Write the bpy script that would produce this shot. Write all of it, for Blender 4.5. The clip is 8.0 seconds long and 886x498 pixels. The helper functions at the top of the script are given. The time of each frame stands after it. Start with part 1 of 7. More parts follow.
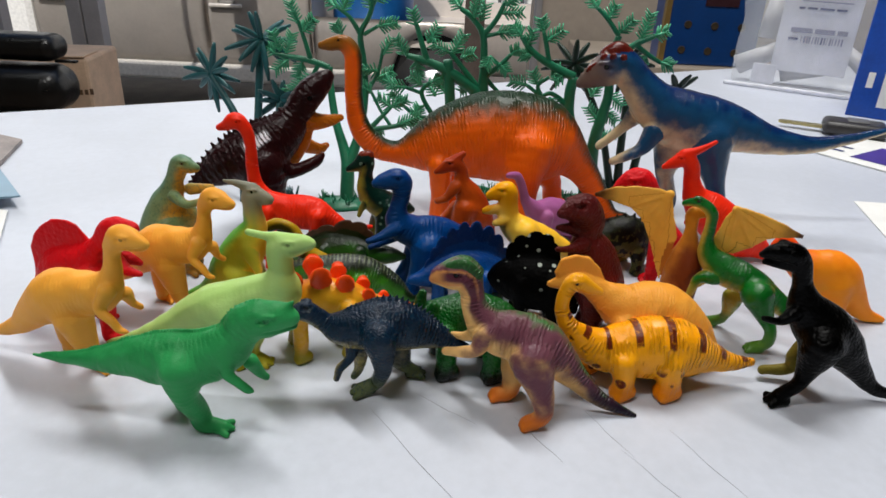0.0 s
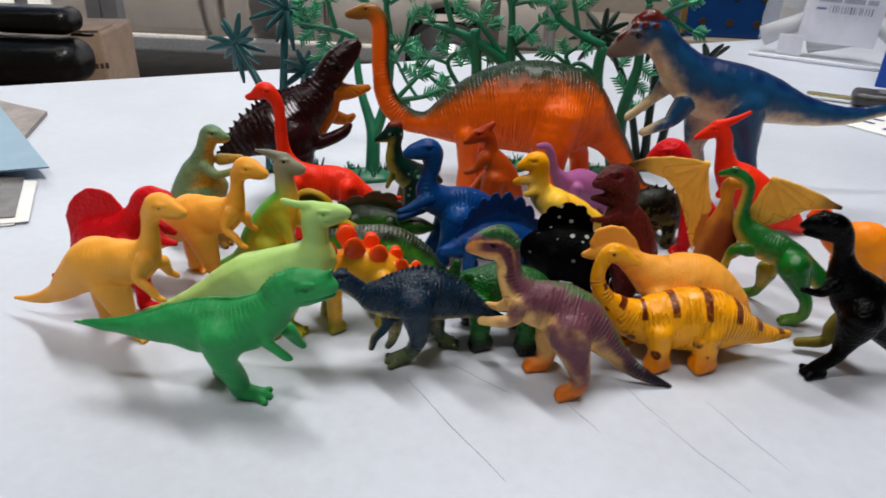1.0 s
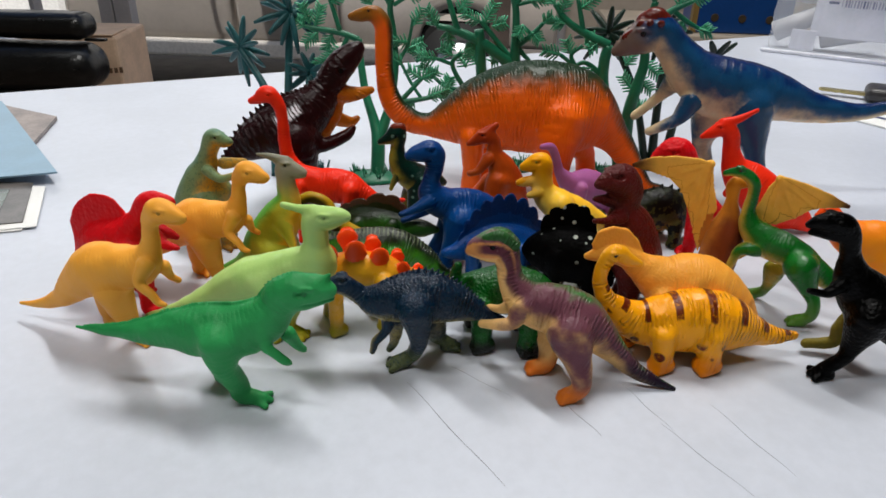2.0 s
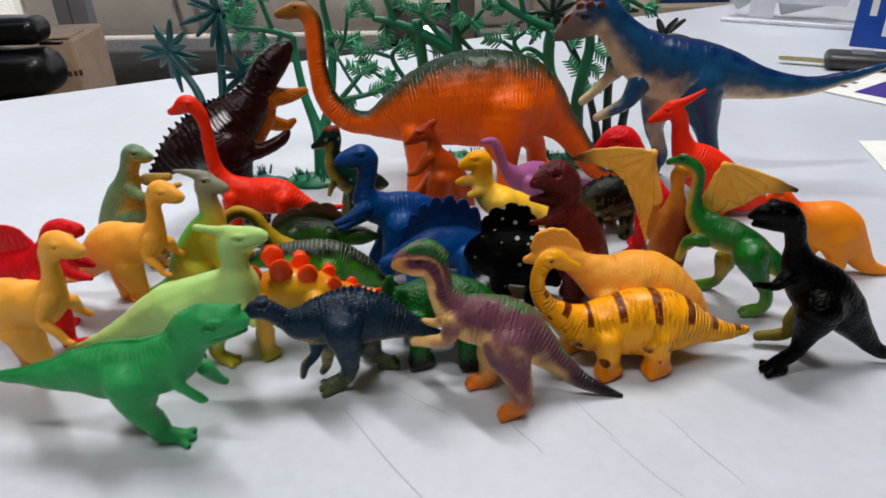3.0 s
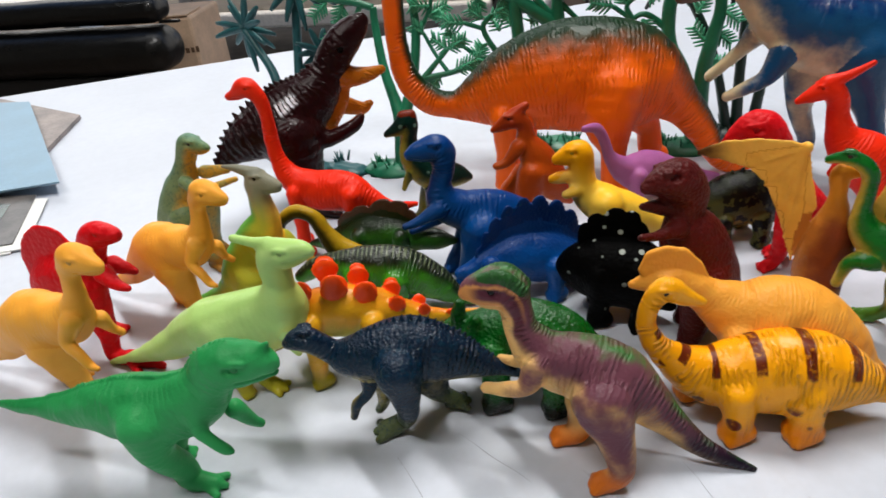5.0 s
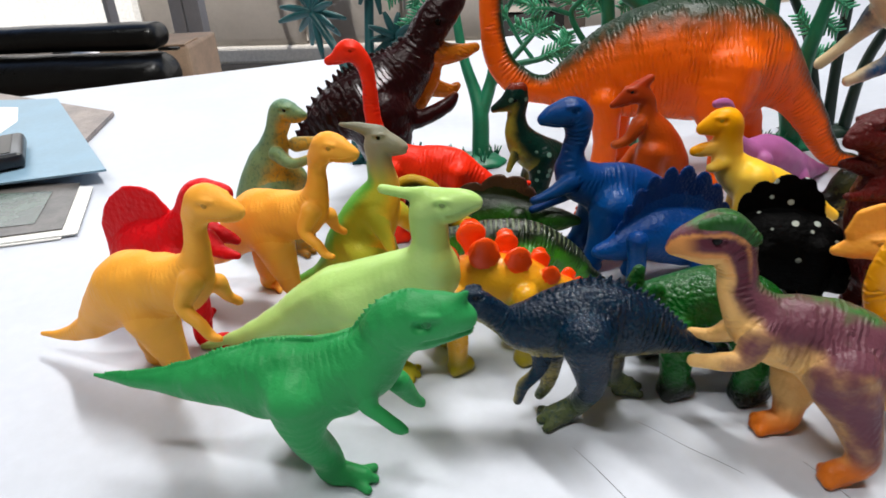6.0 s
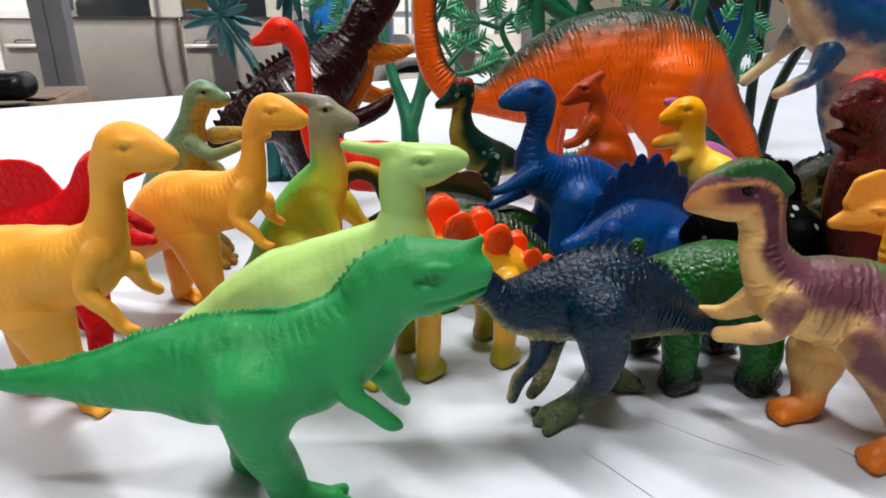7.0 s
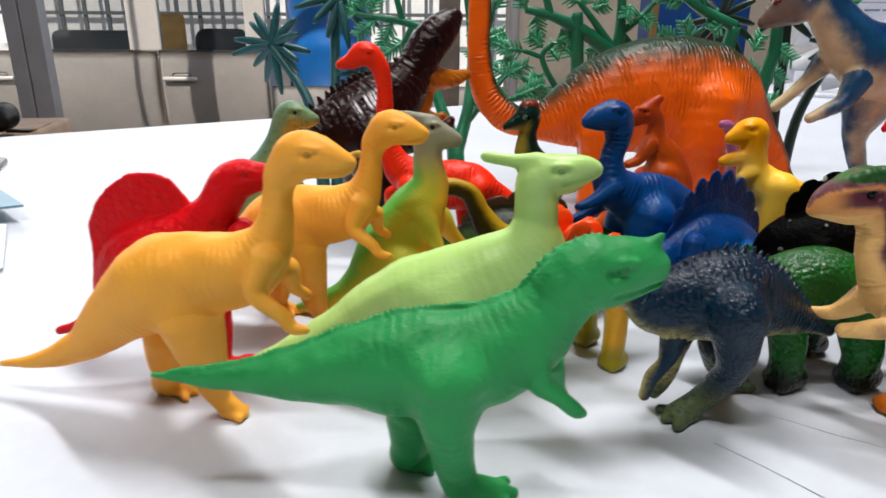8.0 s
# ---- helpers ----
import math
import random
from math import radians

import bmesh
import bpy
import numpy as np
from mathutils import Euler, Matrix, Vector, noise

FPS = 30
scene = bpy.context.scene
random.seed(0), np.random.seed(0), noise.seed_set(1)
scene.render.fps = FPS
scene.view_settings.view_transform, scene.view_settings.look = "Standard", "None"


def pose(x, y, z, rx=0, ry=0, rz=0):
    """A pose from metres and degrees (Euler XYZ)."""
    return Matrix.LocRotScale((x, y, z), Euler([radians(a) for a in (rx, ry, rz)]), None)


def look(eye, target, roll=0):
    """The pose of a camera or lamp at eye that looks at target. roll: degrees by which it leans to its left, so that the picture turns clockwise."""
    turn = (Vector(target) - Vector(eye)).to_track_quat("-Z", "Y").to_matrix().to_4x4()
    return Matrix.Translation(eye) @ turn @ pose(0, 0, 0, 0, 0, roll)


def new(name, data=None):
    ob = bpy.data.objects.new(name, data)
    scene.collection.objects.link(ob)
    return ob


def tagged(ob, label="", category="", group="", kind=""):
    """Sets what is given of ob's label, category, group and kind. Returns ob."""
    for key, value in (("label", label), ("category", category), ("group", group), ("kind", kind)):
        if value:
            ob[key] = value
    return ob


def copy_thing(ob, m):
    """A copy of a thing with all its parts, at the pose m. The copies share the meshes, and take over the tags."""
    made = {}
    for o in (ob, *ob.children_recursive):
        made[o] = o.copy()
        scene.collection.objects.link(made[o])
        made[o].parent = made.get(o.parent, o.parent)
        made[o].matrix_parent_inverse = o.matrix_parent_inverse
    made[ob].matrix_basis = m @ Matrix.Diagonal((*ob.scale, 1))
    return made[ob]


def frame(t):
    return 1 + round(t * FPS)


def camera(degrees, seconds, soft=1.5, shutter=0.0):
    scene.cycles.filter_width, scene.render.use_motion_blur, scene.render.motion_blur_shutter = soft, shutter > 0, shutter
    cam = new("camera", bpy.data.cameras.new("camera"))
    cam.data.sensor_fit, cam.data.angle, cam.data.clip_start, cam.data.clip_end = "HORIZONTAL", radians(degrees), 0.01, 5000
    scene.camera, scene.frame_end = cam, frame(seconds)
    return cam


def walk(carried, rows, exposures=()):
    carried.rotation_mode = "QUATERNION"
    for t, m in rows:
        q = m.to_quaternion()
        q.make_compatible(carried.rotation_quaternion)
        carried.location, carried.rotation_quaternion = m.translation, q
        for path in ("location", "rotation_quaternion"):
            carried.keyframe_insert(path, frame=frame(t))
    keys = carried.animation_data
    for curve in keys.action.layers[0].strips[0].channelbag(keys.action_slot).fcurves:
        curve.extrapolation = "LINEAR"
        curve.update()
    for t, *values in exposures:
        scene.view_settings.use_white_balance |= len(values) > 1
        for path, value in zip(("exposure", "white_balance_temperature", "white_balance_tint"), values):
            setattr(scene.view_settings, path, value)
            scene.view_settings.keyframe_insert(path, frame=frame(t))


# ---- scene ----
cam = camera(66.68, 8.0, 1.6, 0.35)
PATH = [
    (0, (0.00738, 0.03164, 0.17260), (-0.02623, 0.93658, -0.25161), 2.46),
    (0.5, (0.00789, 0.03169, 0.17460), (-0.02385, 0.93195, -0.25959), 2.71),
    (1, (-0.00163, 0.03119, 0.16957), (-0.05151, 0.91916, -0.28762), 2.17),
    (1.2, (-0.00361, 0.03157, 0.17241), (-0.07188, 0.91452, -0.29205), 1.41),
    (2.3, (0.00553, 0.03349, 0.16963), (-0.06242, 0.92064, -0.28681), 1.00),
    (2.5, (0.00566, 0.03221, 0.16995), (-0.04790, 0.91704, -0.29288), 0.87),
    (3, (0.02400, 0.05372, 0.17276), (-0.02328, 0.92946, -0.30771), -1.68),
    (3.5, (0.03692, 0.06928, 0.18451), (-0.02685, 0.93081, -0.31916), -2.63),
    (4, (0.02912, 0.09409, 0.17939), (-0.07724, 0.92695, -0.36377), -3.73),
    (4.2, (0.03167, 0.09948, 0.17466), (-0.08508, 0.93224, -0.36652), -3.95),
    (5.3, (0.02195, 0.10524, 0.15423), (-0.19157, 0.94783, -0.34019), -5.61),
    (5.5, (0.00562, 0.10502, 0.14710), (-0.20051, 0.95342, -0.34046), -5.06),
    (6, (-0.03115, 0.10805, 0.13049), (-0.20324, 0.98041, -0.32709), -3.57),
    (6.5, (-0.03998, 0.11903, 0.11820), (-0.16444, 1.02344, -0.28992), -2.80),
    (7, (-0.05610, 0.12302, 0.09710), (-0.06524, 1.05114, -0.27507), 0.02),
    (7.5, (-0.07334, 0.12521, 0.09267), (-0.04508, 1.06266, -0.25430), 0.06),
    (8, (-0.09454, 0.11370, 0.09395), (-0.06447, 1.05806, -0.23359), 0.45),
]
walk(
    cam,
    [(t, look(eye, target, roll)) for t, eye, target, roll in PATH],
    [(0, -0.02), (3, -0.08), (4, -0.02), (5.5, 0.28), (6.5, 0.38), (8, 0.4)],
)

# ---- world and lights ----
world = bpy.data.worlds.new("daylight")
scene.world = world
world.use_nodes = True
sky = world.node_tree.nodes.new("ShaderNodeTexSky")
sky.sky_type, sky.sun_disc, sky.sun_elevation, sky.sun_rotation = "NISHITA", False, radians(50), radians(180)
world.node_tree.links.new(sky.outputs["Color"], world.node_tree.nodes["Background"].inputs["Color"])
world.node_tree.nodes["Background"].inputs["Strength"].default_value = 0.12


def area_lamp(name, where, target, wide, high, watts, colour=(1, 1, 1)):
    data = bpy.data.lights.new(name, "AREA")
    data.shape, data.size, data.size_y, data.energy, data.color = "RECTANGLE", wide, high, watts, colour
    ob = new(name, data)
    ob.matrix_basis = look(where, target)
    return ob


area_lamp("ceiling_light", (0.20, 0.84, 1.80), (0.18, 0.82, 0), 1.0, 0.10, 31, (1.0, 0.985, 0.95))
# unseen lamp, added as fill for the near table and the figures' fronts
area_lamp("ceiling_light", (-0.45, -0.32, 1.80), (-0.45, -0.28, 0), 1.0, 0.10, 16, (1.0, 0.985, 0.95))
area_lamp("shop_window_light", (-1.1, 1.90, 0.95), (-0.05, 0.35, 0.0), 2.2, 0.7, 10.5, (0.95, 0.98, 1.0))
sun = new("sun", bpy.data.lights.new("sun", "SUN"))
sun.data.energy, sun.data.angle, sun.data.color = 4.0, radians(0.6), (1.0, 0.96, 0.9)
sun.matrix_basis = look((0, -10, 12), (2, 0, 0))

# ---- materials ----
def lin(r, g, b):
    """Linear colour from 0..255 display values."""
    return tuple(((c / 255) / 12.92 if c / 255 <= 0.04045 else ((c / 255 + 0.055) / 1.055) ** 2.4) for c in (r, g, b)) + (1.0,)


class Nodes:
    """A small writer of node trees."""

    def __init__(self, name):
        self.mat = bpy.data.materials.new(name)
        self.mat.use_nodes = True
        self.tree = self.mat.node_tree
        self.bsdf = self.tree.nodes["Principled BSDF"]

    def node(self, kind, **values):
        n = self.tree.nodes.new(kind)
        for key, value in values.items():
            if key in n.inputs:
                self.put(value, n.inputs[key])
            else:
                setattr(n, key, value)
        return n

    def put(self, value, socket):
        if isinstance(value, bpy.types.NodeSocket):
            self.tree.links.new(value, socket)
        else:
            socket.default_value = value

    def math(self, op, a, b=0.0, clamp=False):
        n = self.tree.nodes.new("ShaderNodeMath")
        n.operation, n.use_clamp = op, clamp
        self.put(a, n.inputs[0])
        self.put(b, n.inputs[1])
        return n.outputs[0]

    def step(self, value, low, high):
        n = self.tree.nodes.new("ShaderNodeMapRange")
        n.interpolation_type = "SMOOTHSTEP"
        self.put(value, n.inputs[0])
        n.inputs[1].default_value, n.inputs[2].default_value = low, high
        return n.outputs[0]

    def mix(self, factor, a, b, blend="MIX"):
        n = self.tree.nodes.new("ShaderNodeMix")
        n.data_type, n.blend_type = "RGBA", blend
        self.put(factor, n.inputs[0])
        self.put(a, n.inputs[6])
        self.put(b, n.inputs[7])
        return n.outputs[2]

    def attr(self, name):
        n = self.tree.nodes.new("ShaderNodeAttribute")
        n.attribute_name = name
        return n.outputs["Fac"]

    def noise(self, scale, detail=3.0, rough=0.5, vector=None):
        n = self.tree.nodes.new("ShaderNodeTexNoise")
        n.inputs["Scale"].default_value, n.inputs["Detail"].default_value, n.inputs["Roughness"].default_value = scale, detail, rough
        self.put(vector if vector is not None else self.coords(), n.inputs["Vector"])
        return n.outputs["Fac"]

    def coords(self):
        if not hasattr(self, "_co"):
            self._co = self.tree.nodes.new("ShaderNodeTexCoord").outputs["Object"]
        return self._co

    def bump(self, height, strength, distance):
        n = self.tree.nodes.new("ShaderNodeBump")
        self.put(height, n.inputs["Height"])
        n.inputs["Strength"].default_value, n.inputs["Distance"].default_value = strength, distance
        self.tree.links.new(n.outputs["Normal"], self.bsdf.inputs["Normal"])

    def set(self, **values):
        for key, value in values.items():
            self.put(value, self.bsdf.inputs["IOR" if key == "ior" else "Specular IOR Level" if key == "specular_ior_level" else key.replace("_", " ").title()])
        return self.mat


def plain(name, colour, rough=0.5, metal=0.0, vary=0.06, scale=60.0, bump=0.0, bump_scale=400.0, coat=0.0, distance=0.0004):
    """A surface with a little variation of tone and gloss at two scales."""
    n = Nodes(name)
    big, small = n.noise(scale, 4), n.noise(scale * 9, 3)
    tone = n.math("ADD", n.math("MULTIPLY", big, 0.65), n.math("MULTIPLY", small, 0.35))
    dark = tuple(c * (1 - 2.2 * vary) for c in colour[:3]) + (1,)
    light = tuple(min(1, c * (1 + 1.8 * vary)) for c in colour[:3]) + (1,)
    n.set(base_color=n.mix(n.step(tone, 0.3, 0.7), dark, light), metallic=metal, coat_weight=coat)
    n.set(roughness=n.math("ADD", n.math("MULTIPLY", tone, 0.16), rough - 0.08))
    if bump:
        n.bump(n.noise(bump_scale, 4, 0.6), bump, distance)
    return n.mat


def pigment(r, g, b):
    """Linear colour of the dyed plastic, a little deeper than paint."""
    return tuple(c**1.42 for c in lin(r, g, b)[:3]) + (1.0,)


def skin(name, back, side, belly, feet=None, sail=None, rough=0.38, mid=0.0, wrinkle=0.0, pitch=1.6, grain=0.25, grain_scale=900.0, marks=None, mark=None, head=None, eye=None, blotch=0.12, extra=None, tail=None, wobble=1.0, scales=False, speckle=None, tip=None, gloss=0.19, mask=None, chin=False):
    """Moulded, airbrushed plastic. The colour runs from the belly over the side to the back, with the feet, sail and head in their own colours."""
    n = Nodes(name)
    v, arc, part, foot, eyes = (n.attr(a) for a in ("dorsal", "arc", "piece", "foot", "eyes"))
    wob = n.math("MULTIPLY", n.math("SUBTRACT", n.noise(120, 4), 0.5), 1.1 * wobble)
    vv = n.math("ADD", v, wob)
    colour = n.mix(n.step(vv, -0.95 + mid, -0.1 + mid), pigment(*belly), pigment(*side))
    if tail:
        colour = n.mix(n.step(n.math("ADD", n.attr("along"), n.math("MULTIPLY", wob, 0.12)), 0.6, 0.95), colour, pigment(*tail))
    colour = n.mix(n.step(vv, 0.25 + mid, 0.9 + mid), colour, pigment(*back))
    if head:
        face = n.step(n.math("ADD", arc, n.math("MULTIPLY", wob, 6.0)), 26.0, 10.0)
        colour = n.mix(n.math("MULTIPLY", face, n.math("MULTIPLY", n.step(v, -0.65, -0.25), n.step(n.math("ADD", v, n.math("MULTIPLY", wob, 0.3)), 0.72, 0.5))) if chin else face, colour, pigment(*head))
    if mask:
        low, high = n.step(n.math("ADD", v, n.math("MULTIPLY", wob, 0.3)), -0.3, 0.0), n.step(n.math("ADD", v, n.math("MULTIPLY", wob, 0.3)), 0.6, 0.35)
        cheek = n.math("MULTIPLY", n.math("MULTIPLY", low, high), n.math("MULTIPLY", n.step(arc, 2.0, 7.0), n.step(arc, 34.0, 24.0)))
        colour = n.mix(cheek, colour, pigment(*mask))
    if feet:
        colour = n.mix(n.step(n.math("ADD", foot, n.math("MULTIPLY", wob, 0.25)), 0.35, 0.8), colour, pigment(*feet))
    if sail:
        colour = n.mix(n.step(part, 1.5, 1.9), colour, pigment(*sail))
    if tip:
        colour = n.mix(n.math("MULTIPLY", n.step(part, 1.5, 1.9), n.step(n.math("ADD", n.attr("reach"), n.math("MULTIPLY", wob, 0.2)), 0.68, 1.0)), colour, pigment(*tip))
    if extra:
        colour = n.mix(n.math("MULTIPLY", n.step(part, 0.6, 0.9), n.step(part, 1.4, 1.1)), colour, pigment(*extra))
    if marks == "stripes":
        # a row of short brown bars down the back, with a few round spots on the legs
        phase = n.math("ADD", n.math("MULTIPLY", arc, 0.50), n.math("MULTIPLY", wob, 0.5))
        bars = n.math("MULTIPLY", n.step(n.math("SINE", phase), 0.68, 0.76), n.step(n.math("ADD", v, n.math("MULTIPLY", wob, 0.55)), 0.40, 0.50))
        vor = n.node("ShaderNodeTexVoronoi", Scale=92.0, Vector=n.coords())
        spots = n.math("MULTIPLY", n.step(vor.outputs["Distance"], 0.24, 0.20), n.math("MAXIMUM", n.step(v, -0.2, -0.4), n.step(n.attr("limb"), 0.5, 0.9)))
        keep = n.math("MULTIPLY", n.math("MAXIMUM", bars, spots), n.step(arc, 22.0, 25.0))
        keep = n.math("MULTIPLY", keep, n.math("ADD", 0.55, n.math("MULTIPLY", n.step(n.noise(500, 3, 0.7), 0.35, 0.5), 0.45)))
        colour = n.mix(keep, colour, pigment(*mark))
    elif marks == "dots":
        vor = n.node("ShaderNodeTexVoronoi", Scale=165.0, Vector=n.coords(), Randomness=0.75)
        keep = n.math("MULTIPLY", n.step(vor.outputs["Distance"], 0.21, 0.15), n.step(v, 0.0, 0.3))
        colour = n.mix(keep, colour, pigment(*mark))
    elif marks == "patch":
        # brushed white strokes across the flank
        stroke = n.math("SINE", n.math("ADD", n.math("MULTIPLY", arc, 2.6), n.math("MULTIPLY", n.noise(200, 4, 0.7), 9.0)))
        zone = n.math("MULTIPLY", n.math("MULTIPLY", n.step(v, 0.34, 0.48), n.step(v, 0.78, 0.66)), n.math("MULTIPLY", n.step(arc, 49.5, 51.5), n.step(arc, 69.0, 67.0)))
        gap = n.step(n.math("ABSOLUTE", n.math("SUBTRACT", arc, 64.5)), 1.6, 2.4)
        keep = n.math("MULTIPLY", n.math("MULTIPLY", n.step(stroke, -0.85, -0.5), gap), n.math("MULTIPLY", zone, n.step(n.noise(420, 4, 0.7), 0.30, 0.38)))
        colour = n.mix(keep, colour, pigment(*mark))
    elif marks == "blots":
        colour = n.mix(n.step(n.noise(190, 3, 0.6), 0.5, 0.56), colour, pigment(*mark))
    elif marks == "bands":
        wave = n.math("SINE", n.math("ADD", n.math("MULTIPLY", arc, 3.4), n.math("MULTIPLY", wob, 2.0)))
        keep = n.math("MULTIPLY", n.step(wave, 0.2, 0.7), n.step(v, 0.72, 0.92))
        colour = n.mix(n.math("MULTIPLY", keep, 0.8), colour, pigment(*mark))
    if speckle:
        colour = n.mix(n.math("MULTIPLY", n.step(n.noise(700, 4, 0.7), 0.5, 0.62), 0.55), colour, pigment(*speckle))
    tone = n.noise(70, 5, 0.6)
    fine = n.noise(grain_scale, 3, 0.6)
    colour = n.mix(n.math("MULTIPLY", n.step(tone, 0.35, 0.75), blotch), colour, (0.0, 0.0, 0.0, 1), "MIX")
    # unpainted eyes take a darkened side colour for the shade in their sockets
    colour = n.mix(n.step(eyes, 1.15, 0.95), colour, pigment(*(eye or [0.84 * c for c in side])))
    n.set(base_color=colour, subsurface_weight=0.06, subsurface_scale=0.004, specular_ior_level=gloss)
    n.set(subsurface_radius=(1.0, 0.6, 0.4))
    n.set(roughness=n.math("ADD", n.math("MULTIPLY", tone, 0.2), n.math("SUBTRACT", rough - 0.1, n.math("MULTIPLY", n.step(eyes, 1.2, 0.9), 0.15))))
    if scales:
        cell = n.node("ShaderNodeTexVoronoi", Scale=grain_scale, Vector=n.coords())
        fine = n.math("SUBTRACT", fine, n.math("MULTIPLY", cell.outputs["Distance"], 0.8))
    height = n.math("MULTIPLY", fine, grain)
    if wrinkle:
        ring = n.math("SINE", n.math("ADD", n.math("MULTIPLY", arc, 6.2832 / pitch), n.math("MULTIPLY", n.math("SUBTRACT", n.noise(300, 3), 0.5), 7.0)))
        gate = n.math("MULTIPLY", n.math("MULTIPLY", n.step(n.noise(150, 2), 0.42, 0.62), n.step(n.attr("along"), 0.04, 0.2)), n.math("SUBTRACT", 1.0, n.math("MULTIPLY", n.attr("limb"), 0.8)))
        height = n.math("ADD", height, n.math("MULTIPLY", n.math("MULTIPLY", ring, gate), wrinkle))
    n.bump(height, 0.8, 0.0009)
    return n.mat


# ---- figures: round limbs blended into one moulded body ----
def smooth_chain(points, step=0.45):
    """Catmull-Rom through rows of x, y, z, r, in steps of a part of the radius."""
    p = np.array(points, float)
    if len(p) == 2:
        m = max(2, int(np.linalg.norm(p[1, :3] - p[0, :3]) / max(0.5, step * p[:, 3].min())) + 1)
        return p[0] + (p[1] - p[0]) * np.linspace(0, 1, m)[:, None]
    p = np.vstack([2 * p[0] - p[1], p, 2 * p[-1] - p[-2]])
    rows = []
    for i in range(1, len(p) - 2):
        a, b, c, d = p[i - 1 : i + 3]
        m = max(2, int(np.linalg.norm(c[:3] - b[:3]) / max(0.5, step * min(b[3], c[3]))) + 1)
        t = np.linspace(0, 1, m, endpoint=False)[:, None]
        rows.append(0.5 * (2 * b + (c - a) * t + (2 * a - 5 * b + 4 * c - d) * t**2 + (3 * b - a - 3 * c + d) * t**3))
    rows = np.vstack(rows + [p[-2:-1]])
    rows[:, 3] = np.maximum(rows[:, 3], 0.35)
    return rows


class Field:
    """A distance field on a grid of millimetres, from which a closed skin is drawn."""

    def __init__(self, low, high, h):
        self.h, self.low = h, np.array(low, float)
        self.n = np.ceil((np.array(high) - self.low) / h).astype(int) + 1
        self.d = np.full(self.n, 8.0, np.float32)
        self.ax = [self.low[i] + h * np.arange(self.n[i]) for i in range(3)]

    def window(self, low, high):
        a = np.clip(np.floor((np.array(low) - self.low) / self.h).astype(int), 0, self.n - 1)
        b = np.clip(np.ceil((np.array(high) - self.low) / self.h).astype(int) + 1, 1, self.n)
        cut = tuple(slice(i, max(j, i + 1)) for i, j in zip(a, b))
        return cut, [self.ax[i][cut[i]].reshape([-1 if i == j else 1 for j in range(3)]) for i in range(3)]

    def join(self, rows, k, wide=1.0, carve=False):
        """Adds (or carves) a chain of x, y, z, r as one form, blended over k millimetres."""
        pad = k + 2 * self.h
        r = rows[:, 3].max()
        low, high = rows[:, :3].min(0) - r - pad - self.h, rows[:, :3].max(0) + r + pad + self.h
        cut0, _ = self.window(low, high)
        part = np.full([s.stop - s.start for s in cut0], 8.0, np.float32)
        for a, b in zip(rows[:-1], rows[1:]):
            rr = max(a[3], b[3]) + pad
            lo, hi = np.minimum(a[:3], b[:3]) - rr, np.maximum(a[:3], b[:3]) + rr
            cut, (x, y, z) = self.window(lo, hi)
            e = b[:3] - a[:3]
            px, py, pz = x - a[0], (y - a[1]) / wide, z - a[2]
            t = np.clip((px * e[0] + py * e[1] + pz * e[2]) / max(1e-6, e @ e), 0, 1)
            dist = np.sqrt((px - t * e[0]) ** 2 + (py - t * e[1]) ** 2 + (pz - t * e[2]) ** 2) - (a[3] + t * (b[3] - a[3]))
            inner = tuple(slice(c.start - c0.start, c.stop - c0.start) for c, c0 in zip(cut, cut0))
            part[inner] = np.minimum(part[inner], dist)
        d = self.d[cut0]
        if carve:
            m = np.clip(0.5 - 0.5 * (d + part) / k, 0, 1)
            self.d[cut0] = d + (-part - d) * m + k * m * (1 - m)
        else:
            m = np.clip(0.5 + 0.5 * (d - part) / k, 0, 1)
            self.d[cut0] = d + (part - d) * m - k * m * (1 - m)

    def skin(self):
        """Surface nets: a vertex in each cell that the surface crosses, a quad about each edge that it crosses."""
        d = self.d
        sign = d < 0
        shape = np.array(d.shape) - 1
        total = np.zeros((*shape, 3), np.float32)
        count = np.zeros(shape, np.float32)
        corner = lambda i, j, k: (slice(i, i + shape[0]), slice(j, j + shape[1]), slice(k, k + shape[2]))  # noqa: E731
        for axis in range(3):
            others = [o for o in range(3) if o != axis]
            for p in (0, 1):
                for q in (0, 1):
                    a = [0, 0, 0]
                    a[others[0]], a[others[1]] = p, q
                    b = list(a)
                    b[axis] = 1
                    da, db = d[corner(*a)], d[corner(*b)]
                    hit = sign[corner(*a)] != sign[corner(*b)]
                    t = np.where(hit, da / np.where(hit, da - db, 1), 0)
                    for c in range(3):
                        total[..., c] += hit * (t if c == axis else a[c])
                    count += hit
        live = count > 0
        index = np.full(shape, -1)
        index[live] = np.arange(live.sum())
        where = np.argwhere(live)
        verts = self.low + self.h * (where + total[live] / count[live][:, None])
        quads = []
        for axis in range(3):
            o1, o2 = (axis + 1) % 3, (axis + 2) % 3
            s0 = np.moveaxis(sign, (axis, o1, o2), (0, 1, 2))
            ix = np.moveaxis(index, (axis, o1, o2), (0, 1, 2))
            cross = s0[:-1, 1:-1, 1:-1] != s0[1:, 1:-1, 1:-1]
            i, j, k = np.nonzero(cross)
            q = np.stack([ix[i, j, k], ix[i, j + 1, k], ix[i, j + 1, k + 1], ix[i, j, k + 1]], 1)
            flip = ~s0[i, j + 1, k + 1]
            q[flip] = q[flip][:, ::-1]
            quads.append(q)
        return verts, np.vstack(quads)


